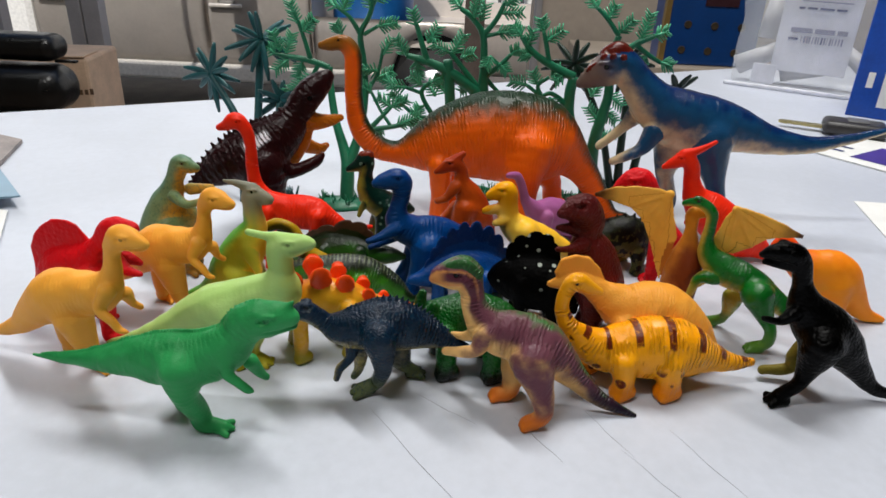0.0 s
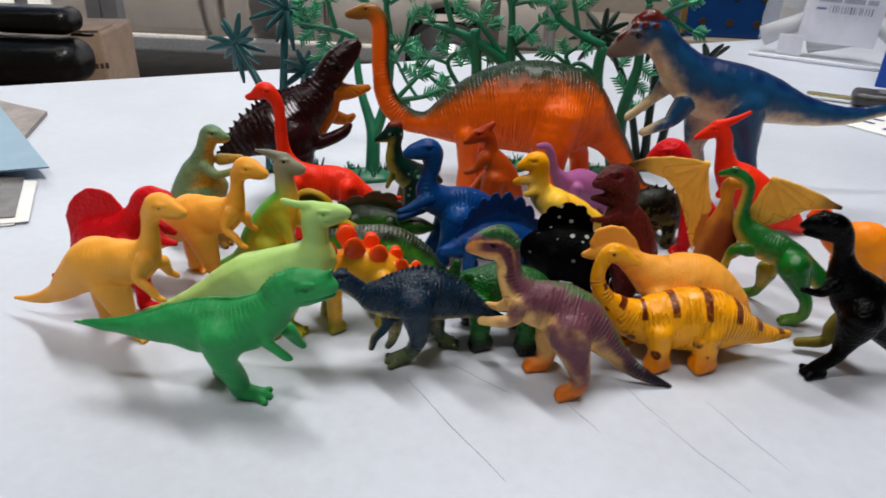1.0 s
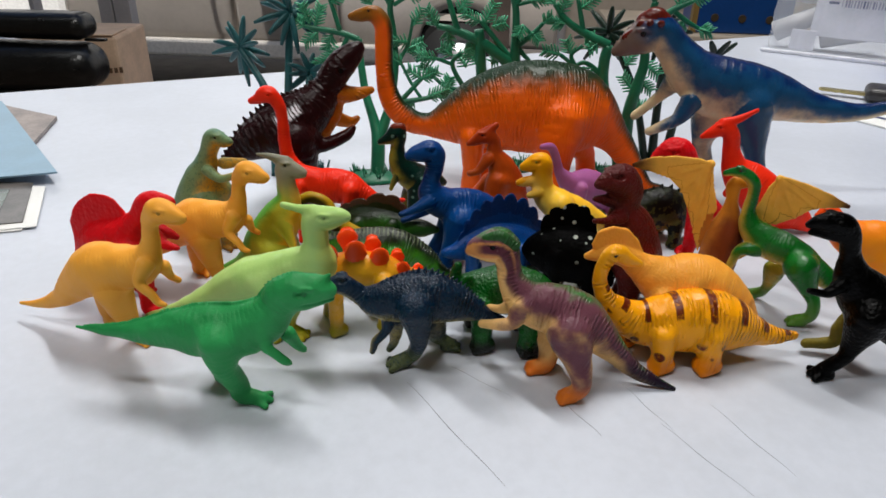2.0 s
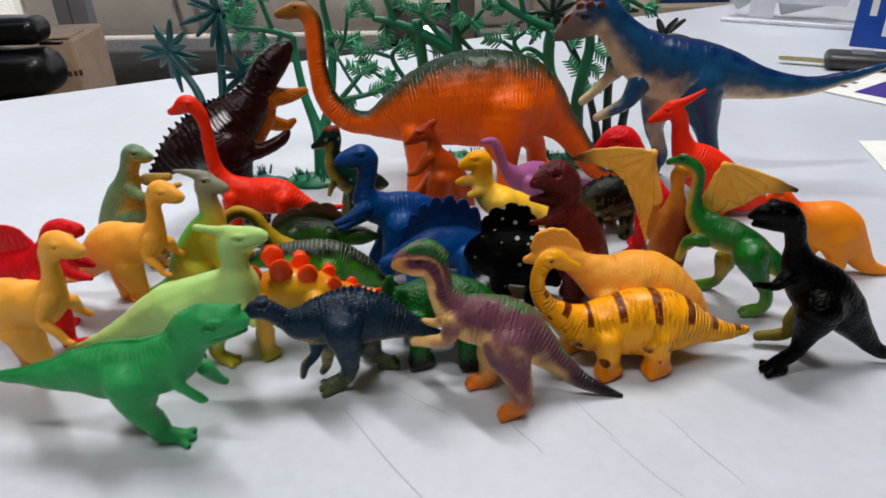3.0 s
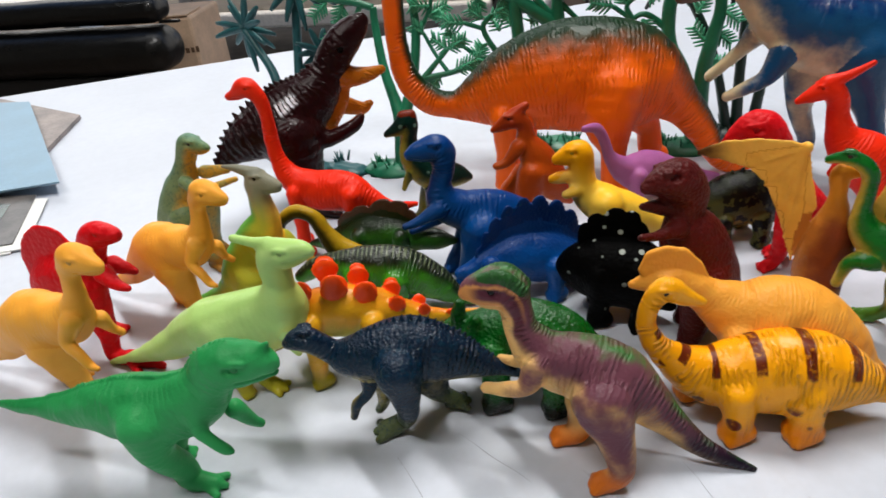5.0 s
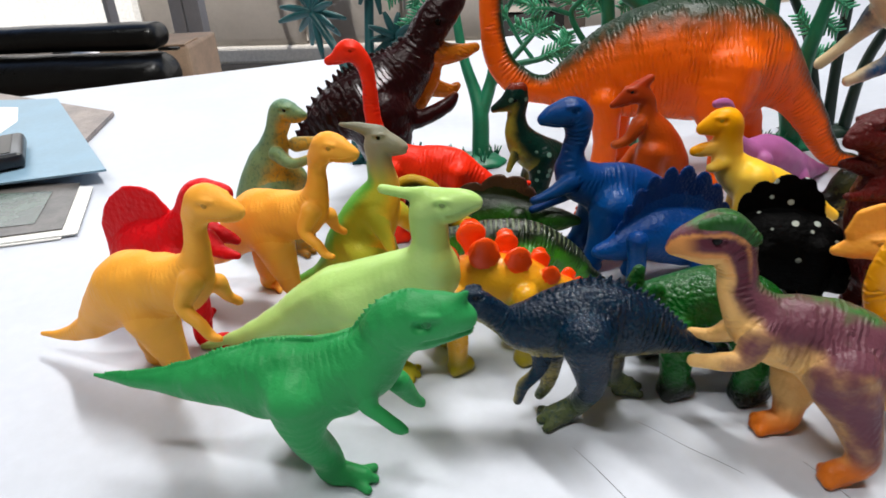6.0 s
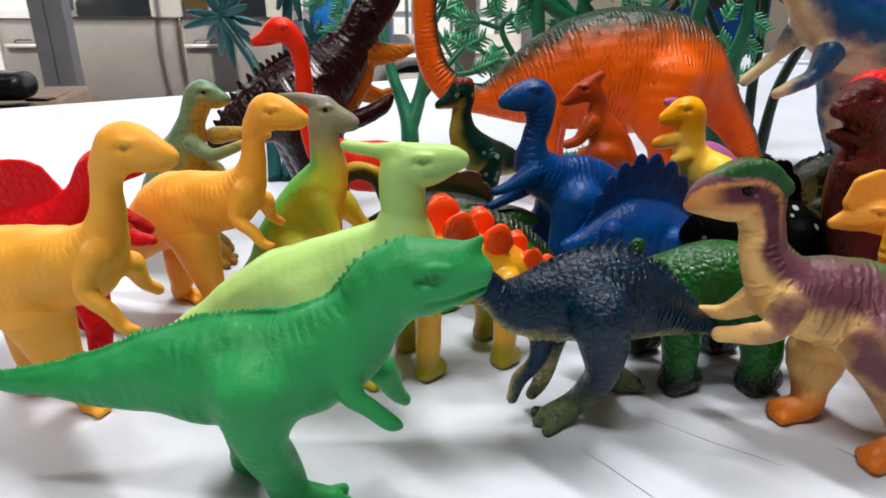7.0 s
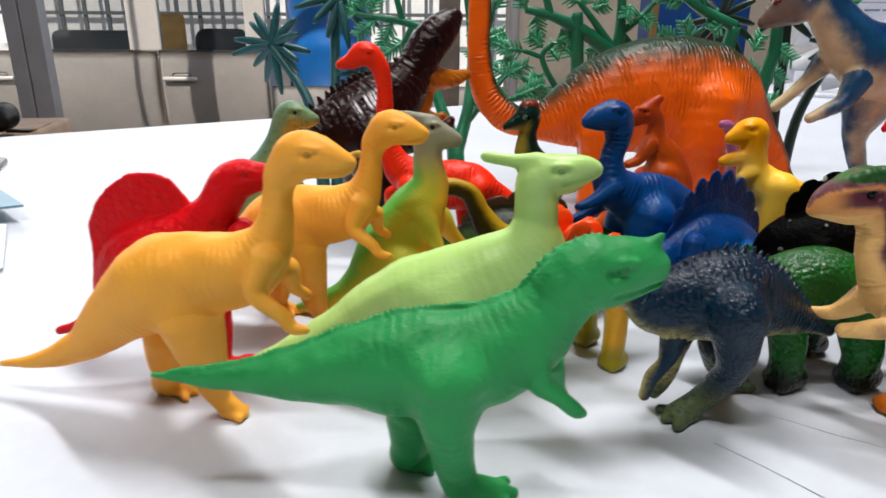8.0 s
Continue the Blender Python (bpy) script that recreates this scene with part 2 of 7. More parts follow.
def figure(name, at, yaw, spine, limbs, legs, look, extra=(), sails=(), plates=(), eye=(), mouth=(), ridge=None, voxel=0.6, wide=0.84, twin=None, scallop=0.0, thin=0.9, lumps=1.0):
    """One moulded toy. Millimetres, forward +x, from the figure's own foot point: spine rows x, z, r from nose to tail; limbs rows x, y, z, r."""
    fan = {"brown_pteranodon": "wing", "golden_corythosaur": "crest", "black_spotted_ceratopsian": "frill"}.get(name, "sail")
    back = smooth_chain([(x, 0, z, r) for x, z, r in spine], 0.26)
    chains = [(back, 2.0, wide, 0)]
    for i, limb in enumerate(limbs):
        rows = smooth_chain(limb)
        chains.append((rows, min(3.6, max(1.2, 0.34 * rows[0, 3])), 1.0, 3 if i in legs else 4))
        if i in legs:
            a, b = np.array(limb[-2], float), np.array(limb[-1], float)
            way = b[:3] - a[:3]
            way[2] = 0
            if np.linalg.norm(way) < 0.6 * b[3]:
                way = np.array([1.0, 0, 0]) * b[3] * 1.2
            reach = max(np.linalg.norm(way), 1.3 * b[3])
            way = way / np.linalg.norm(way)
            heel = b[:3] - way * reach * 0.6
            for turn in (-0.55, 0.0, 0.55):
                c, s = math.cos(turn), math.sin(turn)
                w = np.array([way[0] * c - way[1] * s, way[0] * s + way[1] * c, 0])
                r = b[3] * 0.52
                tip = heel + w * reach * 1.02
                chains.append((smooth_chain([(*heel[:2], b[3] * 0.8, b[3] * 0.7), (tip[0], tip[1], r * 0.95, r)]), 1.2, 1.0, 3))
    for rows in extra:
        chains.append((smooth_chain(rows), 1.6, 0.9, 1))
    tags = {}
    for i, (x, y, z, r) in enumerate(plates):
        tags[len(chains)] = ("plate", i + 1)
        c, s = 0.94, 0.34 * (1 if y > 0 else -1)
        chains.append((np.array([(x, y - s * r * 1.2, z - c * r * 1.2, r * 0.5), (x, y - s * r * 0.2, z - c * r * 0.2, r * 0.9), (x, y + s * r * 0.3, z + c * r * 0.3, r * 0.62)]), 0.45, 0.22, 2))
    for strip_index, strip in enumerate(sails):
        p = np.array(strip, float)
        m = max(8, int(np.abs(np.diff(p, axis=0)).sum(1).sum() / 2 / 1.0))
        t = np.linspace(0, len(p) - 1, m)
        q = np.stack([np.interp(t, np.arange(len(p)), p[:, c]) for c in range(4)], 1)
        for j, (x0, z0, x1, z1) in enumerate(q):
            if scallop:
                grow = 1 + 0.16 * scallop * (abs(math.sin(t[j] * math.pi * 0.95)) ** 0.5 - 0.8)
                x1, z1 = x0 + (x1 - x0) * grow, z0 + (z1 - z0) * grow
            tags[len(chains)] = (fan, 500 + strip_index)
            chains.append((np.array([(x0, 0, z0, thin * 1.35), (x1, 0, z1, thin * 0.85)]), 0.35, 0.8, 2))
    seg = np.diff(back[:, :3], axis=0)
    arc = np.concatenate([[0], np.cumsum(np.linalg.norm(seg, axis=1))])
    tang = np.gradient(back[:, :3], axis=0)
    tang /= np.linalg.norm(tang, axis=1)[:, None] + 1e-9
    up = np.stack([tang[:, 2], tang[:, 1] * 0, -tang[:, 0]], 1)
    if ridge:
        u0, u1, n, tall, r = ridge
        for u in np.linspace(u0, u1, n):
            spot, rise, way = (np.array([np.interp(u * arc[-1], arc, v[:, c]) for c in range(v.shape[1])]) for v in (back, up, tang))
            base = spot[:3] + rise * spot[3] * 0.9
            size = tall * (0.55 + 0.45 * math.sin(math.pi * (u - u0) / (u1 - u0)))
            tip = base + rise * (size + spot[3] * 0.1) + way * size * 0.3
            chains.append((np.array([(*base, r), (*tip, r * 0.3)]), 0.4, 0.9, 0))
    allp = np.vstack([c[0] for c in chains])
    low, high = (allp[:, :3] - allp[:, 3:]).min(0) - 2, (allp[:, :3] + allp[:, 3:]).max(0) + 2
    low[2] = max(low[2], -1.5)
    f = Field(low, high, voxel)
    for rows, k, w, _ in chains:
        f.join(rows, k, w)
    balls = []
    for x, z in eye:
        i = int(np.argmin(np.hypot(back[:, 0] - x, back[:, 2] - z)))
        off = min(0.9, math.hypot(back[i, 0] - x, back[i, 2] - z) / back[i, 3])
        size = max(0.75, 0.17 * back[i, 3])
        for s in (-1, 1):
            balls.append((x, s * back[i, 3] * wide * math.sqrt(1 - off * off) * 0.96, z, size))
    for x, y, z, r in balls:
        side = 1 if y > 0 else -1
        socket = np.array([(x - 1.5 * r, y + side * 1.0 * r, z - 0.25 * r, r * 1.5), (x + 1.9 * r, y + side * 0.9 * r, z - 0.1 * r, r * 1.3)])
        f.join(socket, 0.6, carve=True)
        f.join(np.array([(x, y - side * 0.25 * r, z, r), (x + 0.01, y - side * 0.25 * r, z, r)]), 0.25)
        f.join(np.array([(x - 2.2 * r, y - side * 0.5 * r, z + 0.9 * r, r * 0.7), (x, y - side * 0.2 * r, z + 1.45 * r, r * 0.75), (x + 2.4 * r, y - side * 0.5 * r, z + 1.2 * r, r * 0.6)]), 0.8)
    if len(mouth) > 1:
        line = smooth_chain([(x, 0, z, 1.0) for x, z in mouth], 0.6)
        for s in (-1, 1):
            rows = line.copy()
            for row in rows:
                near = np.hypot(back[:, 0] - row[0], back[:, 2] - row[2]) - back[:, 3]
                i = int(np.argmin(near))
                off = min(0.98, math.hypot(back[i, 0] - row[0], back[i, 2] - row[2]) / back[i, 3])
                row[1], row[3] = s * back[i, 3] * wide * math.sqrt(1 - off * off) * 1.02, min(0.62, 0.22 * back[i, 3])
            f.join(rows, 0.3, 1.0, carve=True)
    # the sole is cut flat where it stands on the table
    cut = f.ax[2] < 0.05
    f.d[:, :, cut] = np.maximum(f.d[:, :, cut], 0.05)
    verts, quads = f.skin()
    # the moulding is uneven: soft lumps and folds across the body
    rnd = np.random.default_rng(len(verts))
    normal = np.zeros_like(verts)
    a, b, c, d = (verts[quads[:, i]] for i in range(4))
    flat = np.cross(c - a, d - b)
    for i in range(4):
        for axis in range(3):
            normal[:, axis] += np.bincount(quads[:, i], flat[:, axis], len(verts))
    normal /= np.linalg.norm(normal, axis=1)[:, None] + 1e-9
    lump = np.zeros(len(verts))
    for _ in range(10):
        k = rnd.normal(size=3)
        k *= 6.2832 / (rnd.uniform(5, 13) * np.linalg.norm(k))
        lump += np.sin(verts @ k + rnd.uniform(0, 6.28))
    verts = verts + normal * (0.045 * lumps * lump * (verts[:, 2] > 0.8))[:, None]
    # painted zones follow the body
    near = np.zeros(len(verts), int)
    for s in range(0, len(verts), 4000):
        gap = ((verts[s : s + 4000, None, :] - back[None, :, :3]) ** 2).sum(2) ** 0.5 - back[None, :, 3]
        near[s : s + 4000] = gap.argmin(1)
    off = verts - back[near, :3]
    run = np.clip(arc[near] + (off * tang[near]).sum(1), 0, arc[-1])
    dorsal = np.clip((off * up[near]).sum(1) / np.maximum(back[near, 3], 0.5), -1.3, 1.3)
    piece, foot, limb, eyes = np.zeros(len(verts)), np.zeros(len(verts)), np.zeros(len(verts)), np.full(len(verts), 9.0)
    best = np.linalg.norm(off, axis=1) - back[near, 3]
    owner, names = np.zeros(len(verts), int), {0: name}
    for c, (rows, _, w, kind) in enumerate(chains[1:], 1):
        lo, hi = rows[:, :3].min(0) - rows[:, 3].max() - 1.5, rows[:, :3].max(0) + rows[:, 3].max() + 1.5
        some = np.nonzero(((verts > lo) & (verts < hi)).all(1))[0]
        if not len(some):
            continue
        gap = ((verts[some][:, None] - rows[None, :, :3]) ** 2).sum(2) ** 0.5 - rows[None, :, 3]
        g, which = gap.min(1), gap.argmin(1)
        won = g < best[some] - (0.3 if kind > 2 else 0.0)
        idx = some[won]
        best[idx] = g[won]
        piece[idx] = kind if kind < 3 else 0
        if c in tags:
            names[tags[c][1]] = tags[c][0]
        owner[idx] = tags[c][1] if c in tags else 0
        limb[idx] = kind > 2
        if kind > 2:
            outer = (verts[idx, 1] - rows[which[won], 1]) * np.sign(rows[which[won], 1] + 1e-6) / rows[which[won], 3]
            dorsal[idx] = np.maximum(dorsal[idx], -0.15 + 0.45 * np.clip(outer, -1, 1))
        if kind == 4:
            # hands fade to the colour of the belly
            dorsal[idx] -= 0.9 * which[won] / len(rows)
        if kind == 3:
            foot[idx] = np.clip(1 - verts[idx, 2] / (0.55 * np.median(back[:, 2]) + 6), 0, 1)
    for x, y, z, r in balls:
        gap = np.linalg.norm(verts - (x, y, z), axis=1) / r
        eyes = np.minimum(eyes, gap)
        names[900 + len(names)] = "eye"
        owner[gap < 1.2] = 899 + len(names)
    layers = (("dorsal", dorsal), ("arc", run), ("along", run / arc[-1]), ("piece", piece), ("foot", foot), ("limb", limb), ("eyes", eyes), ("reach", np.abs(verts[:, 0]) / np.abs(verts[:, 0]).max()))
    corner = owner[quads]
    face_owner = np.where((corner == corner[:, :1]).all(1), corner[:, 0], 0)

    def shell(key):
        """The faces of the body, or of one sail, plate or eye, as a mesh of their own."""
        used, flat = np.unique(quads[face_owner == key].ravel(), return_inverse=True)
        mesh = bpy.data.meshes.new(names[key])
        mesh.vertices.add(len(used))
        mesh.vertices.foreach_set("co", (verts[used] / 1000).astype(np.float32).ravel())
        mesh.loops.add(len(flat))
        mesh.loops.foreach_set("vertex_index", flat.astype(np.int32).ravel())
        mesh.polygons.add(len(flat) // 4)
        mesh.polygons.foreach_set("loop_start", np.arange(0, len(flat), 4, dtype=np.int32))
        mesh.update(calc_edges=True)
        mesh.validate()
        mesh.polygons.foreach_set("use_smooth", np.ones(len(mesh.polygons), bool))
        for title, value in layers:
            mesh.attributes.new(title, "FLOAT", "POINT").data.foreach_set("value", value[used].astype(np.float32))
        mesh.materials.append(SKINS[look])
        return mesh

    mesh = shell(0)
    ob = tagged(new(name, mesh), LABELS[name], "toy dinosaur", "toy dinosaurs on the table")
    ob.matrix_basis = pose(at[0], at[1], 0, 0, 0, yaw)
    for key in sorted(names):
        if key and (face_owner == key).any():
            new(names[key], shell(key)).parent = ob
    if twin:
        (x, y), turn, size = twin
        second = copy_thing(ob, pose(x, y, 0, 0, 0, turn) @ Matrix.Scale(size, 4))
        second["label"] = LABELS[name + "_twin"]
    return ob


DARK = (10, 8, 8)
SKINS = {
    "green": skin("green_plastic", (66, 162, 104), (84, 180, 120), (72, 166, 108), rough=0.44, wrinkle=0.09, pitch=2.4, grain=0.3, grain_scale=620, blotch=0.06),
    "orange": skin("orange_plastic", (248, 190, 92), (250, 196, 102), (244, 184, 84), rough=0.48, wrinkle=0.07, pitch=2.0, grain=0.16, blotch=0.05),
    "orange2": skin("deep_orange_plastic", (250, 164, 44), (252, 174, 56), (246, 178, 66), rough=0.45, grain=0.15, head=(240, 110, 20), blotch=0.06),
    "red": skin("red_plastic", (226, 26, 48), (222, 30, 52), (206, 22, 40), rough=0.5, grain=0.75, grain_scale=460, scales=True),
    "greygreen": skin("grey_green_plastic", (132, 166, 150), (150, 172, 134), (216, 180, 92), rough=0.38, grain=0.3, mid=0.18, feet=(166, 126, 50), eye=DARK, blotch=0.1, speckle=(112, 140, 120)),
    "parasaur": skin("green_yellow_plastic", (128, 194, 100), (206, 204, 92), (250, 208, 88), rough=0.36, grain=0.25, head=(170, 168, 152), extra=(160, 160, 146), feet=(240, 192, 70), eye=DARK, wobble=0.8, blotch=0.04),
    "lime": skin("lime_plastic", (196, 224, 154), (204, 228, 164), (214, 222, 142), rough=0.3, grain=0.15, blotch=0.03, feet=(200, 188, 76)),
    "scarlet": skin("scarlet_plastic", (244, 74, 34), (246, 80, 40), (234, 64, 34), rough=0.42, wrinkle=0.14, pitch=1.8, grain=0.25),
    "brown": skin("glossy_brown_plastic", (62, 22, 28), (74, 28, 32), (206, 128, 32), rough=0.3, wrinkle=0.5, pitch=3.4, grain=0.45, grain_scale=420, scales=True, marks="patch", mark=(236, 236, 242), extra=(216, 146, 52), mid=-0.55, eye=DARK, wobble=0.6),
    "stego": skin("orange_stegosaur_plastic", (232, 150, 36), (238, 190, 60), (196, 186, 58), sail=(255, 112, 36), gloss=0.42, rough=0.3, grain=0.25, feet=(176, 162, 36), eye=DARK, mid=0.25),
    "darkgreen": skin("dark_green_plastic", (38, 62, 26), (70, 126, 46), (136, 156, 66), sail=(104, 72, 56), gloss=0.42, rough=0.34, grain=0.6, eye=DARK),
    "olive": skin("dark_olive_plastic", (38, 30, 18), (84, 76, 26), (196, 166, 52), rough=0.34, grain=0.4, mid=0.1, eye=DARK),
    "ridgegreen": skin("ridged_green_plastic", (42, 56, 38), (92, 164, 56), (140, 180, 70), gloss=0.42, rough=0.3, grain=0.5, wrinkle=0.25, pitch=1.4, marks="bands", mark=(130, 140, 112), mid=-0.1, eye=DARK),
    "blue": skin("blue_plastic", (0, 88, 148), (4, 100, 160), (0, 80, 136), rough=0.36, wrinkle=0.24, pitch=2.0, grain=0.3, blotch=0.05),
    "bluesail": skin("bright_blue_plastic", (0, 90, 152), (6, 106, 170), (2, 90, 148), sail=(0, 74, 132), rough=0.38, grain=0.34, grain_scale=780, scales=True, blotch=0.05),
    "blackdots": skin("black_spotted_plastic", (1, 1, 2), (2, 2, 2), (3, 3, 3), sail=(1, 1, 2), rough=0.6, grain=0.8, marks="dots", mark=(196, 202, 196), eye=DARK, gloss=0.05, grain_scale=620),
    "pachygreen": skin("mottled_dark_green_plastic", (14, 58, 54), (22, 72, 62), (170, 168, 86), rough=0.32, marks="dots", mark=(140, 172, 160), grain=0.34, grain_scale=780, scales=True, mid=0.15, eye=DARK, extra=(140, 62, 34)),
    "rust": skin("rust_plastic", (190, 92, 36), (204, 108, 40), (212, 120, 48), rough=0.34, grain=0.3, head=(190, 90, 36), extra=(190, 84, 30), eye=DARK),
    "yellow": skin("yellow_plastic", (255, 212, 84), (255, 220, 108), (255, 230, 146), rough=0.38, grain=0.15, blotch=0.04, head=(250, 190, 20)),
    "lilac": skin("lilac_plastic", (188, 126, 176), (194, 134, 180), (186, 126, 168), rough=0.42, grain=0.2),
    "maroon": skin("maroon_plastic", (112, 38, 36), (122, 46, 42), (108, 42, 38), rough=0.38, grain=0.7, grain_scale=780, scales=True),
    "ptera": skin("tan_brown_plastic", (128, 74, 52), (160, 96, 62), (214, 152, 82), sail=(255, 208, 114), tip=(92, 48, 48), extra=(255, 206, 110), rough=0.38, grain=0.35, head=(232, 172, 70), feet=(206, 154, 70), eye=DARK),
    "raptor": skin("raptor_green_plastic", (16, 112, 46), (34, 140, 60), (222, 198, 104), gloss=0.42, rough=0.28, grain=0.35, feet=(112, 158, 72), wrinkle=0.1, mid=0.1, eye=DARK),
    "camo": skin("camouflage_plastic", (52, 58, 38), (104, 102, 62), (176, 150, 84), rough=0.4, grain=0.5, marks="blots", mark=(14, 16, 14), eye=DARK, extra=(232, 164, 40)),
    "golden": skin("golden_plastic", (246, 186, 92), (248, 194, 104), (240, 178, 84), rough=0.42, wrinkle=0.1, pitch=1.3, grain=0.21, grain_scale=840, scales=True, blotch=0.06),
    "striped": skin("striped_yellow_plastic", (252, 186, 26), (252, 190, 34), (248, 188, 40), gloss=0.3, rough=0.33, wrinkle=0.8, pitch=1.9, grain=0.2, marks="stripes", mark=(136, 66, 30), feet=(238, 160, 16), eye=DARK, blotch=0.05),
    "black": skin("glossy_black_plastic", (1, 1, 2), (2, 2, 2), (3, 3, 3), rough=0.3, grain=0.45, grain_scale=620, scales=True, eye=DARK, gloss=0.08, extra=(150, 140, 74)),
    "navy": skin("navy_plastic", (6, 54, 80), (10, 66, 90), (208, 196, 140), gloss=0.28, rough=0.27, grain=0.55, grain_scale=1000, scales=True, wrinkle=0.3, feet=(120, 130, 96), mid=-0.2, eye=DARK, speckle=(26, 84, 104)),
    "purple": skin("purple_yellow_plastic", (74, 146, 82), (140, 98, 110), (244, 208, 150), rough=0.34, wrinkle=0.42, pitch=1.7, grain=0.35, feet=(228, 146, 66), mid=0.46, extra=(72, 118, 72), head=(232, 178, 122), mask=(126, 78, 92), chin=True, tail=(58, 40, 64), eye=DARK, wobble=1.3),
    # feet and belly greens are darkened for the shade around the legs
    "bright": skin("bright_green_plastic", (14, 112, 42), (26, 138, 56), (28, 92, 36), gloss=0.42, rough=0.28, grain=0.7, grain_scale=840, scales=True, feet=(10, 36, 16), eye=DARK),
    "brachio": skin("orange_green_brachiosaur_plastic", (28, 74, 44), (255, 138, 18), (255, 142, 26), rough=0.36, wrinkle=0.42, pitch=2.2, grain=0.3, mid=0.02, marks=None, head=(170, 122, 44), eye=DARK, wobble=0.35, blotch=0.03, gloss=0.3),
    "pachyblue": skin("blue_cream_plastic", (12, 68, 122), (52, 108, 146), (232, 216, 184), rough=0.2, wrinkle=0.08, pitch=3.0, grain=0.35, mid=0.12, head=(150, 132, 124), feet=(60, 106, 150), extra=(128, 58, 46), eye=DARK, wobble=0.9, blotch=0.18, gloss=0.34),
}
LABELS = {
    "olive_sauropod": "dark olive toy sauropod with arched neck and yellow underside",
    "green_tyrannosaur": "bright green plastic toy tyrannosaur standing at the table's front",
    "orange_ornithomimid": "orange plastic toy ornithomimid with a long neck, standing",
    "orange_ornithomimid_twin": "second orange plastic ornithomimid toy beside the crested parasaurolophus",
    "red_spinosaur": "red plastic toy spinosaur with a round back sail",
    "grey_green_theropod": "grey-green plastic toy theropod sitting upright with yellow belly",
    "crested_parasaurolophus": "green and yellow plastic toy parasaurolophus with grey crest",
    "lime_lambeosaur": "pale lime green plastic toy lambeosaur with pointed crest",
    "red_brachiosaur": "scarlet plastic toy brachiosaur with a long upright neck",
    "brown_tyrannosaur": "large glossy dark brown toy tyrannosaur roaring, spiny back",
    "orange_stegosaur": "yellow-orange plastic toy stegosaur with orange back plates",
    "dark_green_stegosaur": "dark green plastic toy stegosaur with brown back plates",
    "ridged_green_hadrosaur": "green plastic toy hadrosaur with a dark ridged back",
    "blue_tyrannosaur": "dark blue plastic toy tyrannosaur with small arms",
    "blue_dimetrodon": "bright blue plastic toy dimetrodon with scalloped sail",
    "black_spotted_ceratopsian": "black plastic toy ceratopsian with white-spotted scalloped frill",
    "dark_green_pachycephalosaur": "small mottled dark green toy pachycephalosaur with pale throat",
    "rust_brown_hadrosaur": "rust brown plastic toy hadrosaur before the large brachiosaur",
    "yellow_tyrannosaur": "yellow plastic toy tyrannosaur with a blunt open beak",
    "lilac_sauropod": "lilac plastic toy sauropod with a short raised neck",
    "maroon_tyrannosaur": "maroon plastic toy tyrannosaur with rough scaly skin",
    "brown_pteranodon": "brown plastic toy pteranodon with spread tan wings",
    "green_raptor": "green plastic toy raptor with pale belly, standing upright",
    "scarlet_parasaurolophus": "orange-red plastic toy parasaurolophus with long back crest",
    "red_hadrosaur": "red plastic toy hadrosaur behind the pteranodon's wing",
    "camouflaged_ankylosaur": "small olive and black mottled toy ankylosaur",
    "golden_corythosaur": "golden orange plastic toy corythosaur with rounded head crest",
    "striped_yellow_sauropod": "yellow plastic toy sauropod with brown stripes and spots",
    "black_tyrannosaur": "glossy black plastic toy tyrannosaur with open mouth",
    "orange_spinosaur": "orange plastic toy spinosaur with a humped back",
    "navy_iguanodon": "navy blue plastic toy iguanodon with small back spines",
    "purple_dilophosaur": "purple and yellow toy dilophosaur with green crest and tail",
    "green_ceratopsian": "glossy bright green plastic toy horned dinosaur with upright horns",
    "large_orange_brachiosaur": "large orange toy brachiosaur with dark green back and long neck",
    "large_blue_pachycephalosaur": "large blue and cream toy pachycephalosaur with red domed head",
}

# green tyrannosaur
figure('green_tyrannosaur', at=(-0.0917, 0.2282), yaw=2.3, spine=[(40.7, 50.4, 2.5), (38.4, 50.2, 4.2), (32.1, 49.6, 6.6), (26.0, 48.0, 7.5), (21.4, 42.6, 6.9), (15.9, 36.8, 8.9), (7.1, 32.3, 10.5), (-4.6, 31.5, 10.7), (-15.3, 31.2, 8.1), (-26.0, 29.8, 5.5), (-37.6, 29.4, 2.9), (-47.1, 29.7, 1.5), (-53.2, 30.4, 0.5)], legs=[0, 1], limbs=[[(1.5, -5.9, 30.8, 7.6), (1.7, -5.9, 20.0, 5.0), (3.5, -1.0, 8.7, 4.1), (5.6, -1.0, 3.1, 3.5), (12.6, -1.0, 2.0, 2.3)], [(-4.1, 9.4, 15.6, 6.5), (-5.2, 9.4, 7.1, 4.3), (-6.4, 9.9, 3.0, 3.0), (-2.2, 9.9, 1.9, 2.2)], [(17.0, -4.3, 34.6, 3.8), (18.6, -6.7, 29.8, 2.2), (22.0, -7.9, 27.6, 1.7), (25.1, -7.9, 25.0, 1.5), (26.7, -7.9, 24.2, 0.8)], [(22.9, 4.8, 27.8, 3.0), (25.7, 7.6, 20.5, 1.7), (27.1, 8.9, 18.1, 1.3)]], extra=[[(37.6, 0.0, 52.6, 1.9), (39.6, 0.0, 54.6, 1.4), (41.0, 0.0, 56.2, 0.6)], [(27.3, 0.0, 47.0, 3.8), (34.7, 0.0, 46.4, 3.0), (40.4, 0.0, 47.4, 1.8)], [(27.7, 0.0, 52.4, 2.7), (33.3, 0.0, 52.8, 2.3), (38.6, -0.0, 52.7, 1.6)]], eye=[(32.7, 51.2)], mouth=[(42.4, 47.8), (37.8, 46.5), (32.0, 46.1)], ridge=(0.1, 0.97, 84, 1.1, 0.9), look='green', voxel=0.46)
